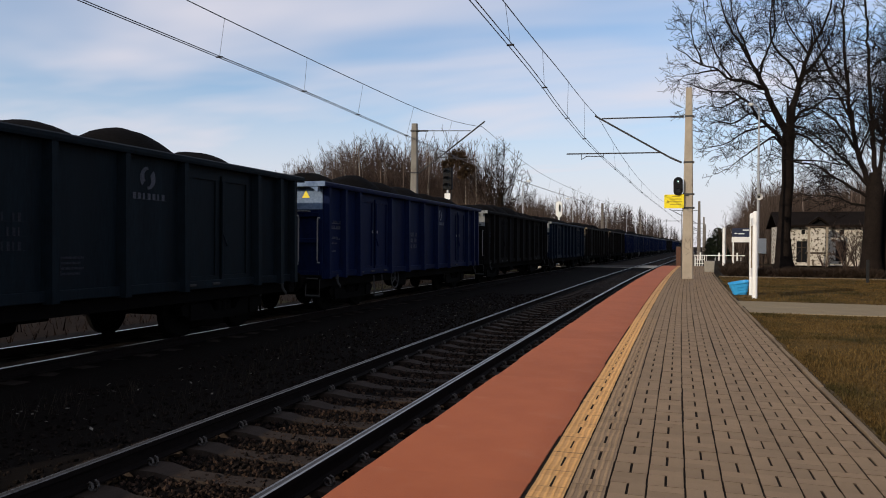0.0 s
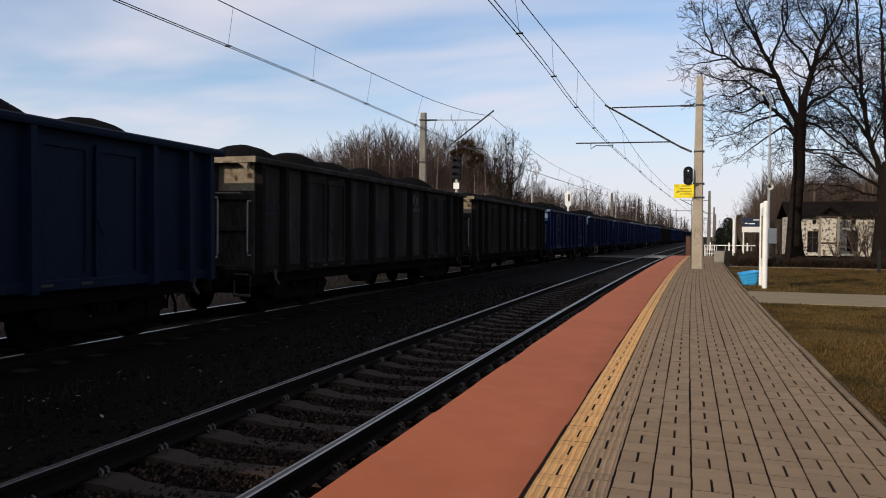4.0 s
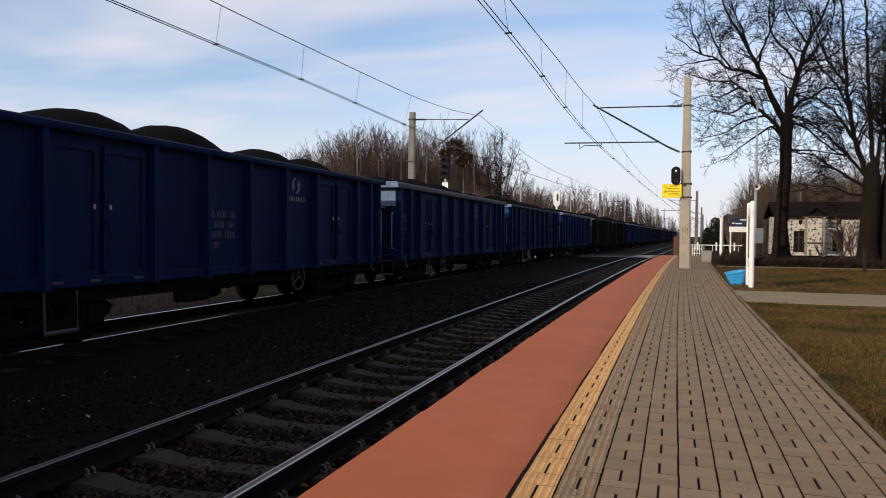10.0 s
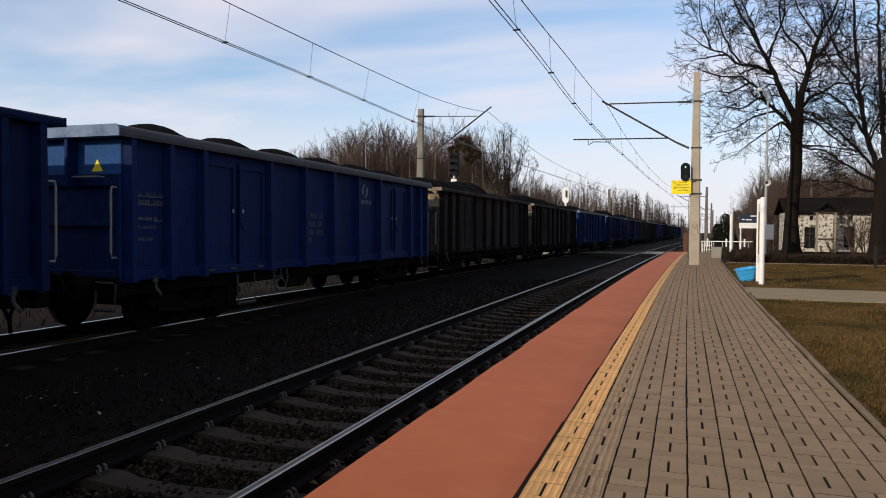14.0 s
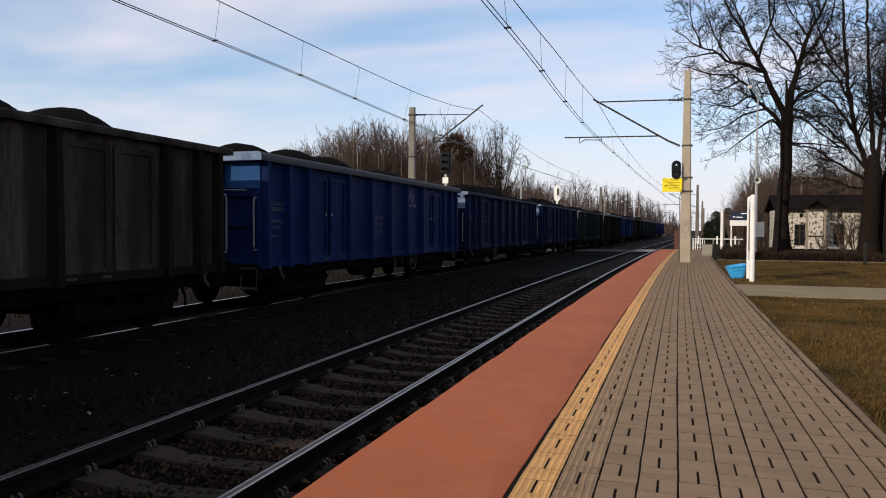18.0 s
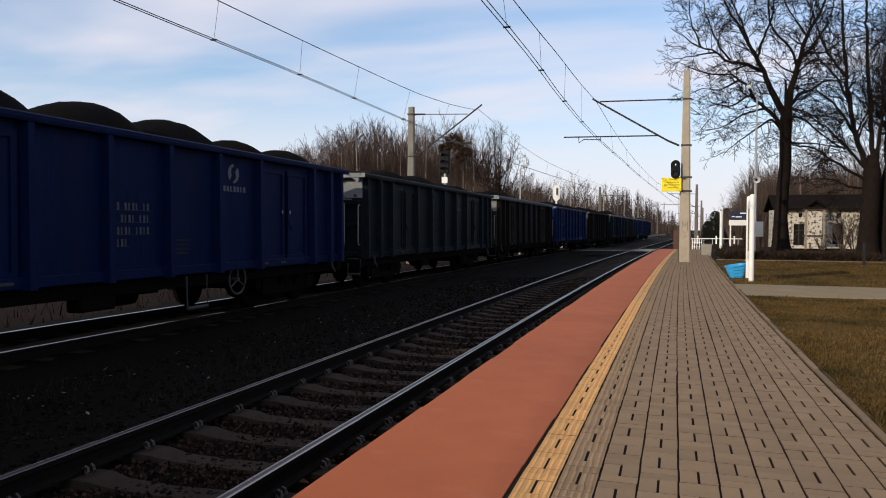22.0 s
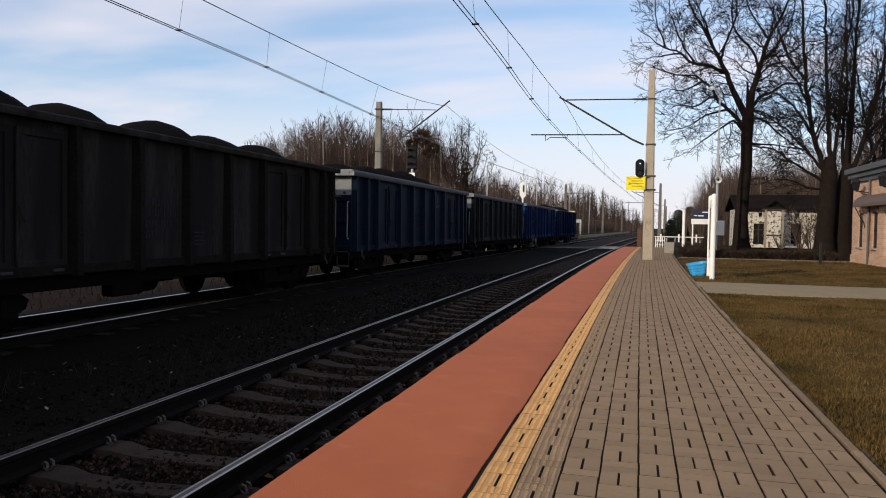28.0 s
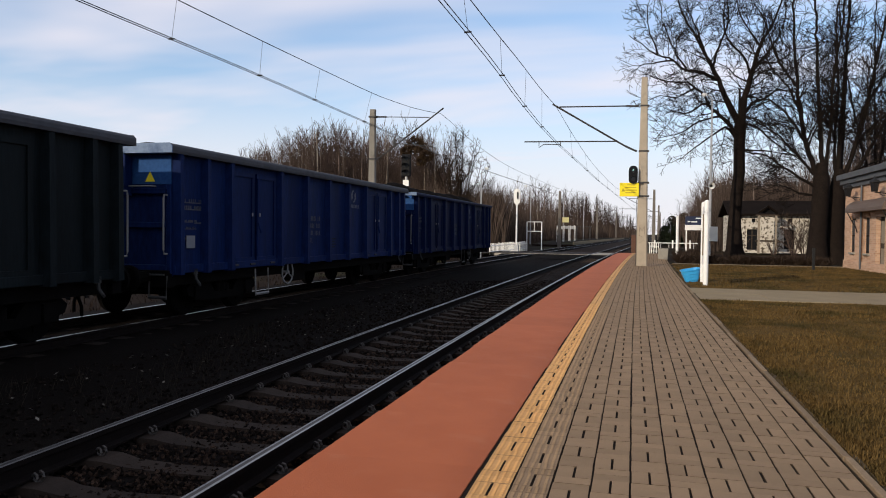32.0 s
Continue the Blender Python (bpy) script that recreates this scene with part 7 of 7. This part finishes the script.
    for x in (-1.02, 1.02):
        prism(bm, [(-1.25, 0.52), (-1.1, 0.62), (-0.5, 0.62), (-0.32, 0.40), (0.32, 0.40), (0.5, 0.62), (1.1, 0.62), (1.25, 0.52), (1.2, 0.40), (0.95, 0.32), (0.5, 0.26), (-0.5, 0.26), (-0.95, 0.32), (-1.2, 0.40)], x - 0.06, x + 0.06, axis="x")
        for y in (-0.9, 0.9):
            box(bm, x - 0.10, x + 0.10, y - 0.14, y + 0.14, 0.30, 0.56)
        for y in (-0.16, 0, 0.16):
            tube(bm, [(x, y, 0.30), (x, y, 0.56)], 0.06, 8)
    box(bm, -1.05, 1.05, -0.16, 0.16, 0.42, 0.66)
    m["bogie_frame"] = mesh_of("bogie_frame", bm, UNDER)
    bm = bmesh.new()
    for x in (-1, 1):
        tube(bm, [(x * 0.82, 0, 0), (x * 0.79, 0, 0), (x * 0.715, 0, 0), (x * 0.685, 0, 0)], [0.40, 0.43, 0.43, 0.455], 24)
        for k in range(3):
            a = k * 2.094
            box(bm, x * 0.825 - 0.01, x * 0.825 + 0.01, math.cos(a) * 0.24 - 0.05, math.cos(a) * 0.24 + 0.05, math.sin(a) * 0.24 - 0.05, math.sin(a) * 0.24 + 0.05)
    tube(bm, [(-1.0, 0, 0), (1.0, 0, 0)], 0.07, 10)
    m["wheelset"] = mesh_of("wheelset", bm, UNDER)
    # hand wheel on the side
    bm = bmesh.new()
    ring = [(0.0, math.cos(k * math.pi / 10) * 0.26, math.sin(k * math.pi / 10) * 0.26) for k in range(21)]
    tube(bm, ring, 0.02, 6, caps=False)
    for k in range(3):
        a = math.pi / 2 + k * 2.094
        tube(bm, [(0, 0, 0), (0, math.cos(a) * 0.26, math.sin(a) * 0.26)], 0.016, 5)
    tube(bm, [(-0.12, 0, 0), (0.03, 0, 0)], 0.035, 8)
    m["brake_wheel"] = mesh_of("brake_wheel", bm, DULL_IRON)
    m["brake_cylinder"] = mesh_of("brake_cylinder", tube(tube(bmesh.new(), [(0.5, -0.45, 0.52), (0.5, 0.25, 0.52)], 0.17, 12), [(0.5, 0.25, 0.52), (0.5, 0.9, 0.52)], 0.03, 6), UNDER)
    m["discharge_gear"] = mesh_of("discharge_gear", boxed(0.95, 1.2, -0.35, 0.35, 0.42, 0.72, bevel=0.03), UNDER)
    m["white_plate"] = mesh_of("white_plate", boxed(0.03, 0.045, -0.15, 0.15, -0.13, 0.13, bevel=0.004), PLATE)
    # the owner's round mark: two opposed sickles, plain shapes only
    for flip in (1, -1):
        bm = bmesh.new()
        arc = [0.5 + k * 0.33 for k in range(8)]
        outer = [(math.cos(a) * 0.23 * flip, math.sin(a) * 0.23 * flip) for a in arc]
        inner = [(math.cos(a) * 0.13 * flip + 0.05 * flip, math.sin(a) * 0.13 * flip) for a in arc]
        prism(bm, outer + inner[::-1], 0.0, 0.004, axis="x")
        m["mark_arc", flip] = mesh_of("mark_arc", bm, LETTER)
    bm = comb(bmesh.new(), [(-0.54 + 0.135 * i, 0.08 if i % 3 else 0.05) for i in range(8)], 0.54, 0.003, 0.12)
    m["name_mark"] = mesh_of("name_mark", bm, LETTER)
    for i, reach in enumerate((0.45, 0.48, 0.48, -0.05)):
        bm = comb(bmesh.new(), [(-0.45 + 0.085 * q, 0.03 + 0.02 * ((q + i) % 2)) for q in range(int((reach + 0.45) / 0.085)) if (q + i) % 5 != 2], reach, 0.003, 0.12)
        m["number_mark", i] = mesh_of("number_mark", bm, NUMBER)
    bm = bmesh.new()
    lines = [(-0.2, 0.03)]
    for row in range(4):
        lines += [(0.2 - 0.06 * (row % 2), -row * 0.07 + 0.03), (0.2 - 0.06 * (row % 2), -row * 0.07)] + ([(-0.185, -row * 0.07), (-0.185, -row * 0.07 - 0.04)] if row < 3 else [])
    prism(bm, lines + [(-0.2, -0.21)], 0.0, 0.004, axis="x")
    m["data_mark"] = mesh_of("data_mark", bm, NUMBER)
    bm = bmesh.new()
    prism(bm, [(-0.13, 0.0), (0.13, 0.0), (0.0, 0.23)], 0.0, 0.006, axis="y")
    m["warning_triangle"] = mesh_of("warning_triangle", bm, YELLOW)
    # thin added sheet in the shape of the sunlit upper wall
    m["sunlit_end_sheet"] = mesh_of("sunlit_end_sheet", boxed(-HALF_W + 0.02, HALF_W - 0.02, 0.0005, 0.012, RIM - 0.60, RIM - 0.102), UNDER)
    # rows of small print on the side, near the end
    for i in range(3):
        bm = comb(bmesh.new(), [(-0.36 + 0.06 * q, 0.02 + 0.016 * ((q * 3 + i) % 3)) for q in range(12) if (q + 2 * i) % 5 != 3], 0.37 - 0.1 * i, 0.02, 0.075)
        m["print_row", i] = mesh_of("print_row", bm, NUMBER)
    return m


# heaps of coal: way along the wagon, height over the rim, reach towards and away from the camera
COAL_HEAPS = {}
COAL_HEAPS[1] = [(1.34, 0.23, 1.58, 2.01), (4.84, 0.23, 2.20, 2.20), (6.84, 0.18, 1.20, 1.20), (8.84, 0.18, 1.20, 1.20), (10.84, 0.18, 1.20, 1.20)]
COAL_HEAPS[2] = [(1.77, 0.11, 2.53, 2.54), (3.77, 0.22, 1.38, 1.47), (5.77, 0.26, 1.68, 1.61), (7.92, 0.26, 2.20, 2.20), (9.92, 0.22, 1.20, 1.20), (11.92, 0.22, 1.20, 1.20)]
COAL_HEAPS[3] = [(0.89, 0.25, 0.90, 0.90), (1.74, 0.33, 1.26, 1.66), (3.99, 0.42, 1.57, 1.40), (5.69, 0.47, 1.86, 1.85), (7.79, 0.52, 2.20, 1.68), (9.59, 0.41, 1.95, 1.60), (11.59, 0.30, 1.20, 1.20)]
COAL_HEAPS[4] = [(1.16, 0.31, 0.97, 1.48), (3.21, 0.40, 1.41, 1.65), (4.86, 0.36, 1.09, 1.48), (7.26, 0.41, 1.63, 1.09), (8.91, 0.34, 1.35, 2.07), (10.91, 0.36, 1.20, 1.20)]
COAL_HEAPS[5] = [(1.82, 0.31, 1.61, 1.64), (3.27, 0.37, 1.49, 2.20), (5.27, 0.36, 1.20, 1.20), (7.27, 0.36, 1.20, 1.20), (9.27, 0.36, 1.20, 1.20), (11.27, 0.36, 1.20, 1.20)]
COAL_HEAPS[6] = [(1.65, 0.28, 1.12, 1.41), (3.55, 0.39, 1.42, 1.77), (4.90, 0.36, 1.13, 1.76), (7.20, 0.30, 1.55, 2.20), (9.20, 0.25, 1.20, 1.20), (11.20, 0.25, 1.20, 1.20)]
COAL_HEAPS[7] = [(2.20, 0.21, 2.20, 1.41), (4.25, 0.37, 1.65, 1.45), (7.00, 0.38, 2.07, 1.79), (9.45, 0.29, 1.55, 2.20), (11.45, 0.30, 1.20, 1.20)]
COAL_HEAPS[8] = [(1.65, 0.33, 1.42, 2.02), (4.00, 0.45, 1.50, 1.58), (6.10, 0.48, 2.10, 1.83), (8.00, 0.47, 2.16, 2.20), (10.00, 0.36, 1.20, 1.20), (12.00, 0.36, 1.20, 1.20)]
COAL_HEAPS[9] = [(1.56, 0.28, 1.34, 1.52), (3.76, 0.45, 1.57, 1.47), (5.76, 0.49, 2.30, 2.06), (7.96, 0.54, 2.20, 2.52), (9.96, 0.30, 1.20, 1.20), (11.96, 0.30, 1.20, 1.20)]
COAL_HEAPS[10] = [(1.18, 0.35, 1.22, 1.62), (3.28, 0.42, 1.77, 1.70), (5.03, 0.42, 2.01, 2.20), (8.83, 0.36, 2.20, 1.93), (10.83, 0.29, 1.20, 1.20)]
COAL_HEAPS[11] = [(1.47, 0.44, 1.33, 1.05), (3.47, 0.51, 1.73, 1.45), (4.72, 0.47, 0.99, 1.76), (7.22, 0.47, 2.04, 1.37), (8.47, 0.40, 1.11, 2.20), (10.47, 0.36, 1.20, 1.20)]
COAL_HEAPS[12] = [(1.56, 0.39, 1.50, 1.50), (3.11, 0.41, 1.30, 1.60), (4.60, 0.42, 1.80, 2.60), (5.90, 0.50, 3.20, 3.00), (7.20, 0.54, 3.20, 2.40), (10.20, 0.28, 1.60, 1.60), (11.70, 0.24, 1.50, 1.50)]
COAL_HEAPS[13] = [(2.00, 0.36, 1.20, 1.20), (4.00, 0.36, 1.20, 1.20), (6.00, 0.36, 1.20, 1.20), (8.00, 0.36, 1.20, 1.20), (10.00, 0.36, 1.20, 1.20), (12.00, 0.36, 1.20, 1.20)]
COAL_HEAPS[14] = [(1.35, 0.41, 1.21, 1.36), (3.40, 0.42, 1.55, 1.66), (4.90, 0.41, 1.31, 1.68), (6.75, 0.38, 1.11, 1.65), (8.70, 0.37, 1.15, 2.47), (10.70, 0.36, 1.20, 1.20)]
COAL_HEAPS[15] = [(1.63, 0.30, 1.30, 1.60), (4.60, 0.42, 2.30, 2.00), (6.90, 0.43, 1.90, 1.80), (8.60, 0.36, 1.60, 1.70), (11.40, 0.32, 1.60, 1.50)]
COAL_HEAPS[16] = [(1.26, 0.23, 0.93, 1.26), (3.66, 0.40, 2.22, 2.19), (5.86, 0.45, 2.13, 2.41), (8.81, 0.37, 1.77, 2.21), (10.81, 0.36, 1.20, 1.20)]
COAL_HEAPS[17] = [(1.26, 0.37, 0.91, 1.94), (4.21, 0.51, 1.74, 1.86), (6.61, 0.54, 2.40, 1.73), (8.51, 0.39, 2.00, 1.63), (10.51, 0.36, 1.20, 1.20)]
COAL_HEAPS[18] = [(1.31, 0.38, 1.26, 1.24), (3.86, 0.49, 2.14, 1.67), (6.41, 0.52, 2.41, 1.71), (8.26, 0.46, 2.40, 2.20), (10.26, 0.30, 1.20, 1.20), (12.26, 0.30, 1.20, 1.20)]
COAL_HEAPS[19] = [(1.19, 0.21, 0.90, 2.20), (3.34, 0.29, 1.19, 1.34), (5.39, 0.30, 1.36, 1.41), (7.29, 0.38, 1.91, 1.99), (9.29, 0.36, 1.20, 1.20), (11.29, 0.36, 1.20, 1.20)]
COAL_HEAPS[21] = [(1.29, 0.34, 1.05, 1.24), (3.29, 0.35, 1.21, 1.25), (4.99, 0.39, 1.43, 1.43), (7.34, 0.38, 1.64, 1.33), (9.14, 0.36, 1.57, 1.72), (11.14, 0.30, 1.20, 1.20)]
COAL_HEAPS[22] = [(1.80, 0.30, 1.09, 1.39), (3.65, 0.40, 1.30, 1.56), (5.50, 0.46, 2.37, 1.35), (7.95, 0.48, 2.20, 2.59), (9.95, 0.36, 1.20, 1.20), (11.95, 0.36, 1.20, 1.20)]
COAL_HEAPS[23] = [(1.52, 0.33, 1.02, 1.37), (4.17, 0.47, 1.90, 1.48), (5.67, 0.42, 1.71, 1.74), (7.67, 0.42, 2.11, 2.20), (9.67, 0.36, 1.20, 1.20), (11.67, 0.36, 1.20, 1.20)]
COAL_HEAPS[24] = [(7.17, 0.29, 1.17, 1.20), (9.02, 0.43, 1.34, 2.20), (11.02, 0.30, 1.20, 1.20)]


def coal_mesh(k):
    """Heaps where the loader dropped its scoops, running down to the walls."""
    rng = random.Random(k)
    L, W = BODY_LEN / 2 - 0.03, HALF_W - 0.02
    heaps = COAL_HEAPS[k] if k in COAL_HEAPS else [(1.3 + 1.95 * i + rng.uniform(-0.2, 0.2), rng.uniform(0.28, 0.42), 1.25, 1.4) for i in range(6)]
    verts, faces = [], []
    nx, ny = 18, 96
    for j in range(ny + 1):
        yy = -L + 2 * L * j / ny
        for i in range(nx + 1):
            xx = -W + 2 * W * i / nx
            z = RIM - 0.05 + 0.045 * max(0.0, 1 - (xx / W) ** 2)
            for y0, h, near, far in heaps:
                d = yy - (y0 - MIDDLE)
                r = math.hypot(d / (0.62 * near if d < 0 else 0.50 * far), xx / 0.88)
                z = max(z, RIM + 1.20 * h * (1 - r * r * 0.8))
            edge = min(1.0, (L - abs(yy)) / 0.5, (W - abs(xx)) / 0.22)
            z = (RIM - 0.08) * (1 - edge) + z * edge
            z += 0.022 * noise.noise((xx * 5 + k, yy * 5, k)) + 0.016 * noise.noise((xx * 14, yy * 14, k))
            verts.append((xx, yy, z))
    for j in range(ny):
        for i in range(nx):
            a = j * (nx + 1) + i
            faces.append((a, a + 1, a + nx + 2, a + nx + 1))
    data = bpy.data.meshes.new("coal_load")
    data.from_pydata(verts, [], faces)
    data.materials.append(COAL)
    data.shade_smooth()
    return data


def paint(ob, material):
    ob.material_slots[0].link = "OBJECT"
    ob.material_slots[0].material = material
    return ob


def build_wagon(m, k, colour, coal):
    rng = random.Random(100 + k)
    coat = WAGON_PAINT[colour]
    clean = colour in ("blue", "bright", "navy")
    ribbing = DARK_RIB if colour in ("brown", "olive", "umber") else coat
    script = LETTER if clean else NUMBER
    E = BODY_LEN / 2
    L = MIDDLE
    w = thing("coal_wagon", pose(0, 0, 0), WAGON_WORDS[colour] + " open wagon heaped with coal, on the rails", "freight wagon", "wagons of the coal train")
    # side walls; the local +x side faces the platform
    for turn in (0, 180):
        side = paint(part("side_wall", m["side_wall"], None, w, at=pose(HALF_W if turn == 0 else -HALF_W, 0, 0, 0, 0, turn)), coat)
        paint(part("top_rim", m["wide_rim" if k in WIDE_RIMS else "top_rim"], None, side, "dusty worn rim", at=pose(0, 0, RIM)), RIM_PALE if k in WIDE_RIMS else coat)
        paint(part("sill", m["sill"], None, side), ribbing)
        for y in RIBS:
            paint(part("stanchion", m["stanchion"], None, side, at=pose(0, y - E, 0)), ribbing)
        if turn == 0:
            for y in (1.80, 2.74, 9.10, 10.04):
                paint(part("door", m["door"], None, side, at=pose(0.002, y - L, 0)), coat)
            for y in (2.69, 9.99):
                paint(part("latch", m["latch"], None, side, at=pose(0.02, y - L, 0)), coat)
                if colour in ("blue", "bright", "navy"):
                    for dy in (-0.15, 0.15):
                        paint(part("door_grip", m["door_grip"], None, side, "small white door catch", at=pose(0.0, y - L + dy, 0.0)), PALE_IRON)
            if colour not in ("grey", "brown", "umber", "green") or k == 2:
                for flip in (1, -1):
                    paint(part("mark_arc", m["mark_arc", flip], None, side, "white half of a round company mark", at=pose(0.004, 8.2 - L, 2.56, 62) @ Matrix.Scale(0.74, 4)), BRIGHT_LETTER if clean else LETTER)
                paint(part("name_mark", m["name_mark"], None, side, "white lettering, drawn as bars", at=pose(0.004, 8.2 - L, 2.24) @ Matrix.Scale(0.78, 4)), BRIGHT_LETTER if clean else LETTER)
            if colour not in ("grey", "green"):
                for i in range(4):
                    paint(part("number_mark", m["number_mark", i], None, side, "worn pale numbers, drawn as bars", at=pose(0.004, 5.62 - L, 1.84 - 0.175 * i) @ Matrix.Scale(0.92, 4)), script)
            part("data_mark", m["data_mark"], None, side, at=pose(0.008, 6.75 - L, 1.38))
            tone = LETTER if clean else NUMBER
            for i, (y, z, grow_by) in enumerate(((0.52, 2.06, 1.0), (0.50, 1.94, 1.05), (0.42, 1.72, 0.62), (0.40, 1.60, 0.62), (0.38, 1.42, 0.6), (0.72, 1.70, 0.4))):
                paint(part("print_row", m["print_row", i % 3], None, side, "rows of small worn print, drawn as bars", at=pose(0.006, y - L, z) @ Matrix.Scale(grow_by, 4)), tone)
            if k == 6:
                part("repainted_panel", mesh_of("repainted_panel", boxed(0.003, 0.006, 6.44 - L, 7.56 - L, 1.95, 2.88), WAGON_PAINT["blue"]), None, side, "patch of fresh blue paint")
            if k in (1, 18):
                part("white_plate", m["white_plate"], None, side, "white label plate", at=pose(0.0, 0.42 - L if k == 1 else 10.75 - L, 1.38 if k == 1 else 1.50) @ Matrix.Scale(0.85, 4))
            if colour in ("blue", "bright", "navy"):
                paint(part("ladder_step", m["ladder_step"], None, side, "hanging step frame", at=pose(0.0, (2.0 if k == 16 else 3.0 if k == 14 or k % 2 else 7.1) - L, 0)), HANDRAIL if k in (1, 14, 17) else DULL_IRON)
            for y in (1.9, 2.55, 3.4, 9.2, 9.85):
                paint(part("door_lever", m["door_lever"], None, side, "dull worn lever", at=pose(0.03, y - L, SILL + 0.07)), DULL_IRON if clean else STEP_IRON)
            for y in (0.55, BODY_LEN - 0.55):
                part("tow_hook", m["tow_hook"], None, side, "small dull tow hook", at=pose(0.0, y - L, 0))
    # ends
    # sunlit tone on the near end's patch, member and gusset only
    sheet_coat = END_COATS[k] if k in END_COATS else SUNLIT_WORN
    for turn in (0, 180):
        end = paint(part("end_wall", m["end_wall"], None, w, at=pose(0, E if turn == 0 else -E, 0, 0, 0, turn)), coat)
        rim_coat = RIM_PALE if turn == 0 and k in WIDE_RIMS else coat if turn == 0 else SUNLIT_PALE_BLUE if sheet_coat == SUNLIT_BLUE else sheet_coat
        paint(part("end_rim", m["wide_end_rim" if k in WIDE_RIMS else "end_rim"], None, end, "end member, painted sunlit on the near end"), rim_coat)
        for z in (SILL + 0.05, SILL + 0.78, SILL + 1.36):
            paint(part("end_beam", m["end_beam"], None, end, at=pose(0, 0, z)), coat)
        for x in (-0.50, 0.50):
            paint(part("end_post", m["end_post"], None, end, "deep upright end post", at=pose(x, 0, 0)), coat)
        for x in (-HALF_W + 0.045, HALF_W - 0.045):
            paint(part("corner_post", m["corner_post"], None, end, at=pose(x, 0, 0)), coat)
        if turn == 180:
            # the end that faces the camera, with the added sunlit patch on its wall
            paint(part("end_sun_patch", m["sunlit_end_sheet"], None, end, "upper end patch painted as if sunlit"), sheet_coat)
            if k not in WIDE_RIMS and k not in (8, 18):
                paint(part("corner_gusset", m["corner_gusset"], None, end, "corner gusset in a painted sunlit tone"), sheet_coat)
            if k in (1, 5, 9, 12, 13, 14, 21, 23):
                sign = part("warning_triangle", m["warning_triangle"], None, end, "faded warning triangle" if k == 21 else "yellow warning triangle", at=pose(-0.88, 0.014, RIM - (0.34 if k in (9, 12, 21, 23) else 0.56)) @ Matrix.Scale(0.6 if k == 21 else 0.75, 4))
                if k == 21:
                    paint(sign, FADED_SIGN)
            part("grab_bar", m["grab_bar"], None, end, "pale grab bar")
            part("stirrup_step", m["step"], None, end, "dull stirrup step", at=pose(-1.12, 0.10, 0.06, 0, 0, 90))
            part("foot_rail", m["foot_rail"], None, end, "dull foot rail")
        for x in (-1.24, 1.24) if turn == 180 else (-1.37, 1.37):
            part("handrail", m["handrail"], None, end, "pale bent handrail", at=pose(x, 0.02, 0))
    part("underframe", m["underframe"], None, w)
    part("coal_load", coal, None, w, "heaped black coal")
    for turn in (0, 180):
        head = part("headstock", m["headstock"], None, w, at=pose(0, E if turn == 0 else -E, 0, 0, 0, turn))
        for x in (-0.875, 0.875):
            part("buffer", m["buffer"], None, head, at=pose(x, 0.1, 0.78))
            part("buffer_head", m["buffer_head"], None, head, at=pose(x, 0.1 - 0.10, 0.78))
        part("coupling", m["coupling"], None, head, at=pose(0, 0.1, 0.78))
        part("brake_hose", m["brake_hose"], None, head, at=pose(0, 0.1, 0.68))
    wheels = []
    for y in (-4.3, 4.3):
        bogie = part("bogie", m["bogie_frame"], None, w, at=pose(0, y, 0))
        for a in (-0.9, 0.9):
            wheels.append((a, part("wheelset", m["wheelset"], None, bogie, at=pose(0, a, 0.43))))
    part("brake_cylinder", m["brake_cylinder"], None, w)
    if colour in ("blue", "bright", "navy"):
        paint(part("brake_wheel", m["brake_wheel"], None, w, "three-spoked hand wheel", at=pose(HALF_W + 0.02, (8.3 if k % 2 == 0 and k != 14 else 4.2) - L, 0.66)), HANDRAIL if k in (1, 14, 17) else DULL_IRON)
    part("discharge_gear", m["discharge_gear"], None, w, at=pose(0, -1.2, 0))
    return w, wheels


# where the last wagon's near end stands on the line, second by second
TAIL_PLACE = [338.07, 326.47, 315.11, 303.88, 292.87, 282.04, 271.35, 260.81, 250.49, 240.36, 230.37, 220.49, 210.67, 200.95, 191.27, 181.63, 172.05, 162.52, 153.08, 143.68, 134.32, 125.03, 115.81, 106.65, 97.51, 88.42, 79.32, 70.2, 61.12, 52.09, 43.1, 34.16, 25.29]
WAGONS, WHEELSETS = [], []


def make_train():
    meshes = wagon_meshes()
    for k, colour in enumerate(TRAIN):
        w, wheels = build_wagon(meshes, k, colour, coal_mesh(k))
        WAGONS.append(w)
        WHEELSETS.extend(wheels)


def motions():
    for k, w in enumerate(WAGONS):
        rows = []
        for t, tail in enumerate(TAIL_PLACE):
            s = tail - PITCH * k + MIDDLE
            p = line(TRACK2, s, RAIL2_Z)
            rows.append((float(t), Matrix.Translation(p) @ pose(0, 0, 0, 0, 0, heading(s))))
        walk(w, rows)
    # the wheels roll with the way covered; one turn serves all wheelsets of a kind
    for a in (-0.9, 0.9):
        alike = [w for b, w in WHEELSETS if b == a]
        rows = []
        for i in range(961):
            t = i / 30
            place = float(np.interp(t, range(33), TAIL_PLACE))
            rows.append((t, Matrix.Translation((0, a, 0.43)) @ Matrix.Rotation((TAIL_PLACE[0] - place) / 0.43, 4, "X")))
        walk(alike[0], rows)
        keys = alike[0].animation_data
        for w in alike[1:]:
            w.rotation_mode = "QUATERNION"
            w.animation_data_create()
            w.animation_data.action = keys.action
            w.animation_data.action_slot = keys.action_slot


make_ground()
make_ballast()
make_far_verge()
make_tracks()
make_overhead()
make_fixtures()
old_house()
brick_station()
big_trees()
make_woods()
make_lawn()
make_train()
make_platform()
motions()
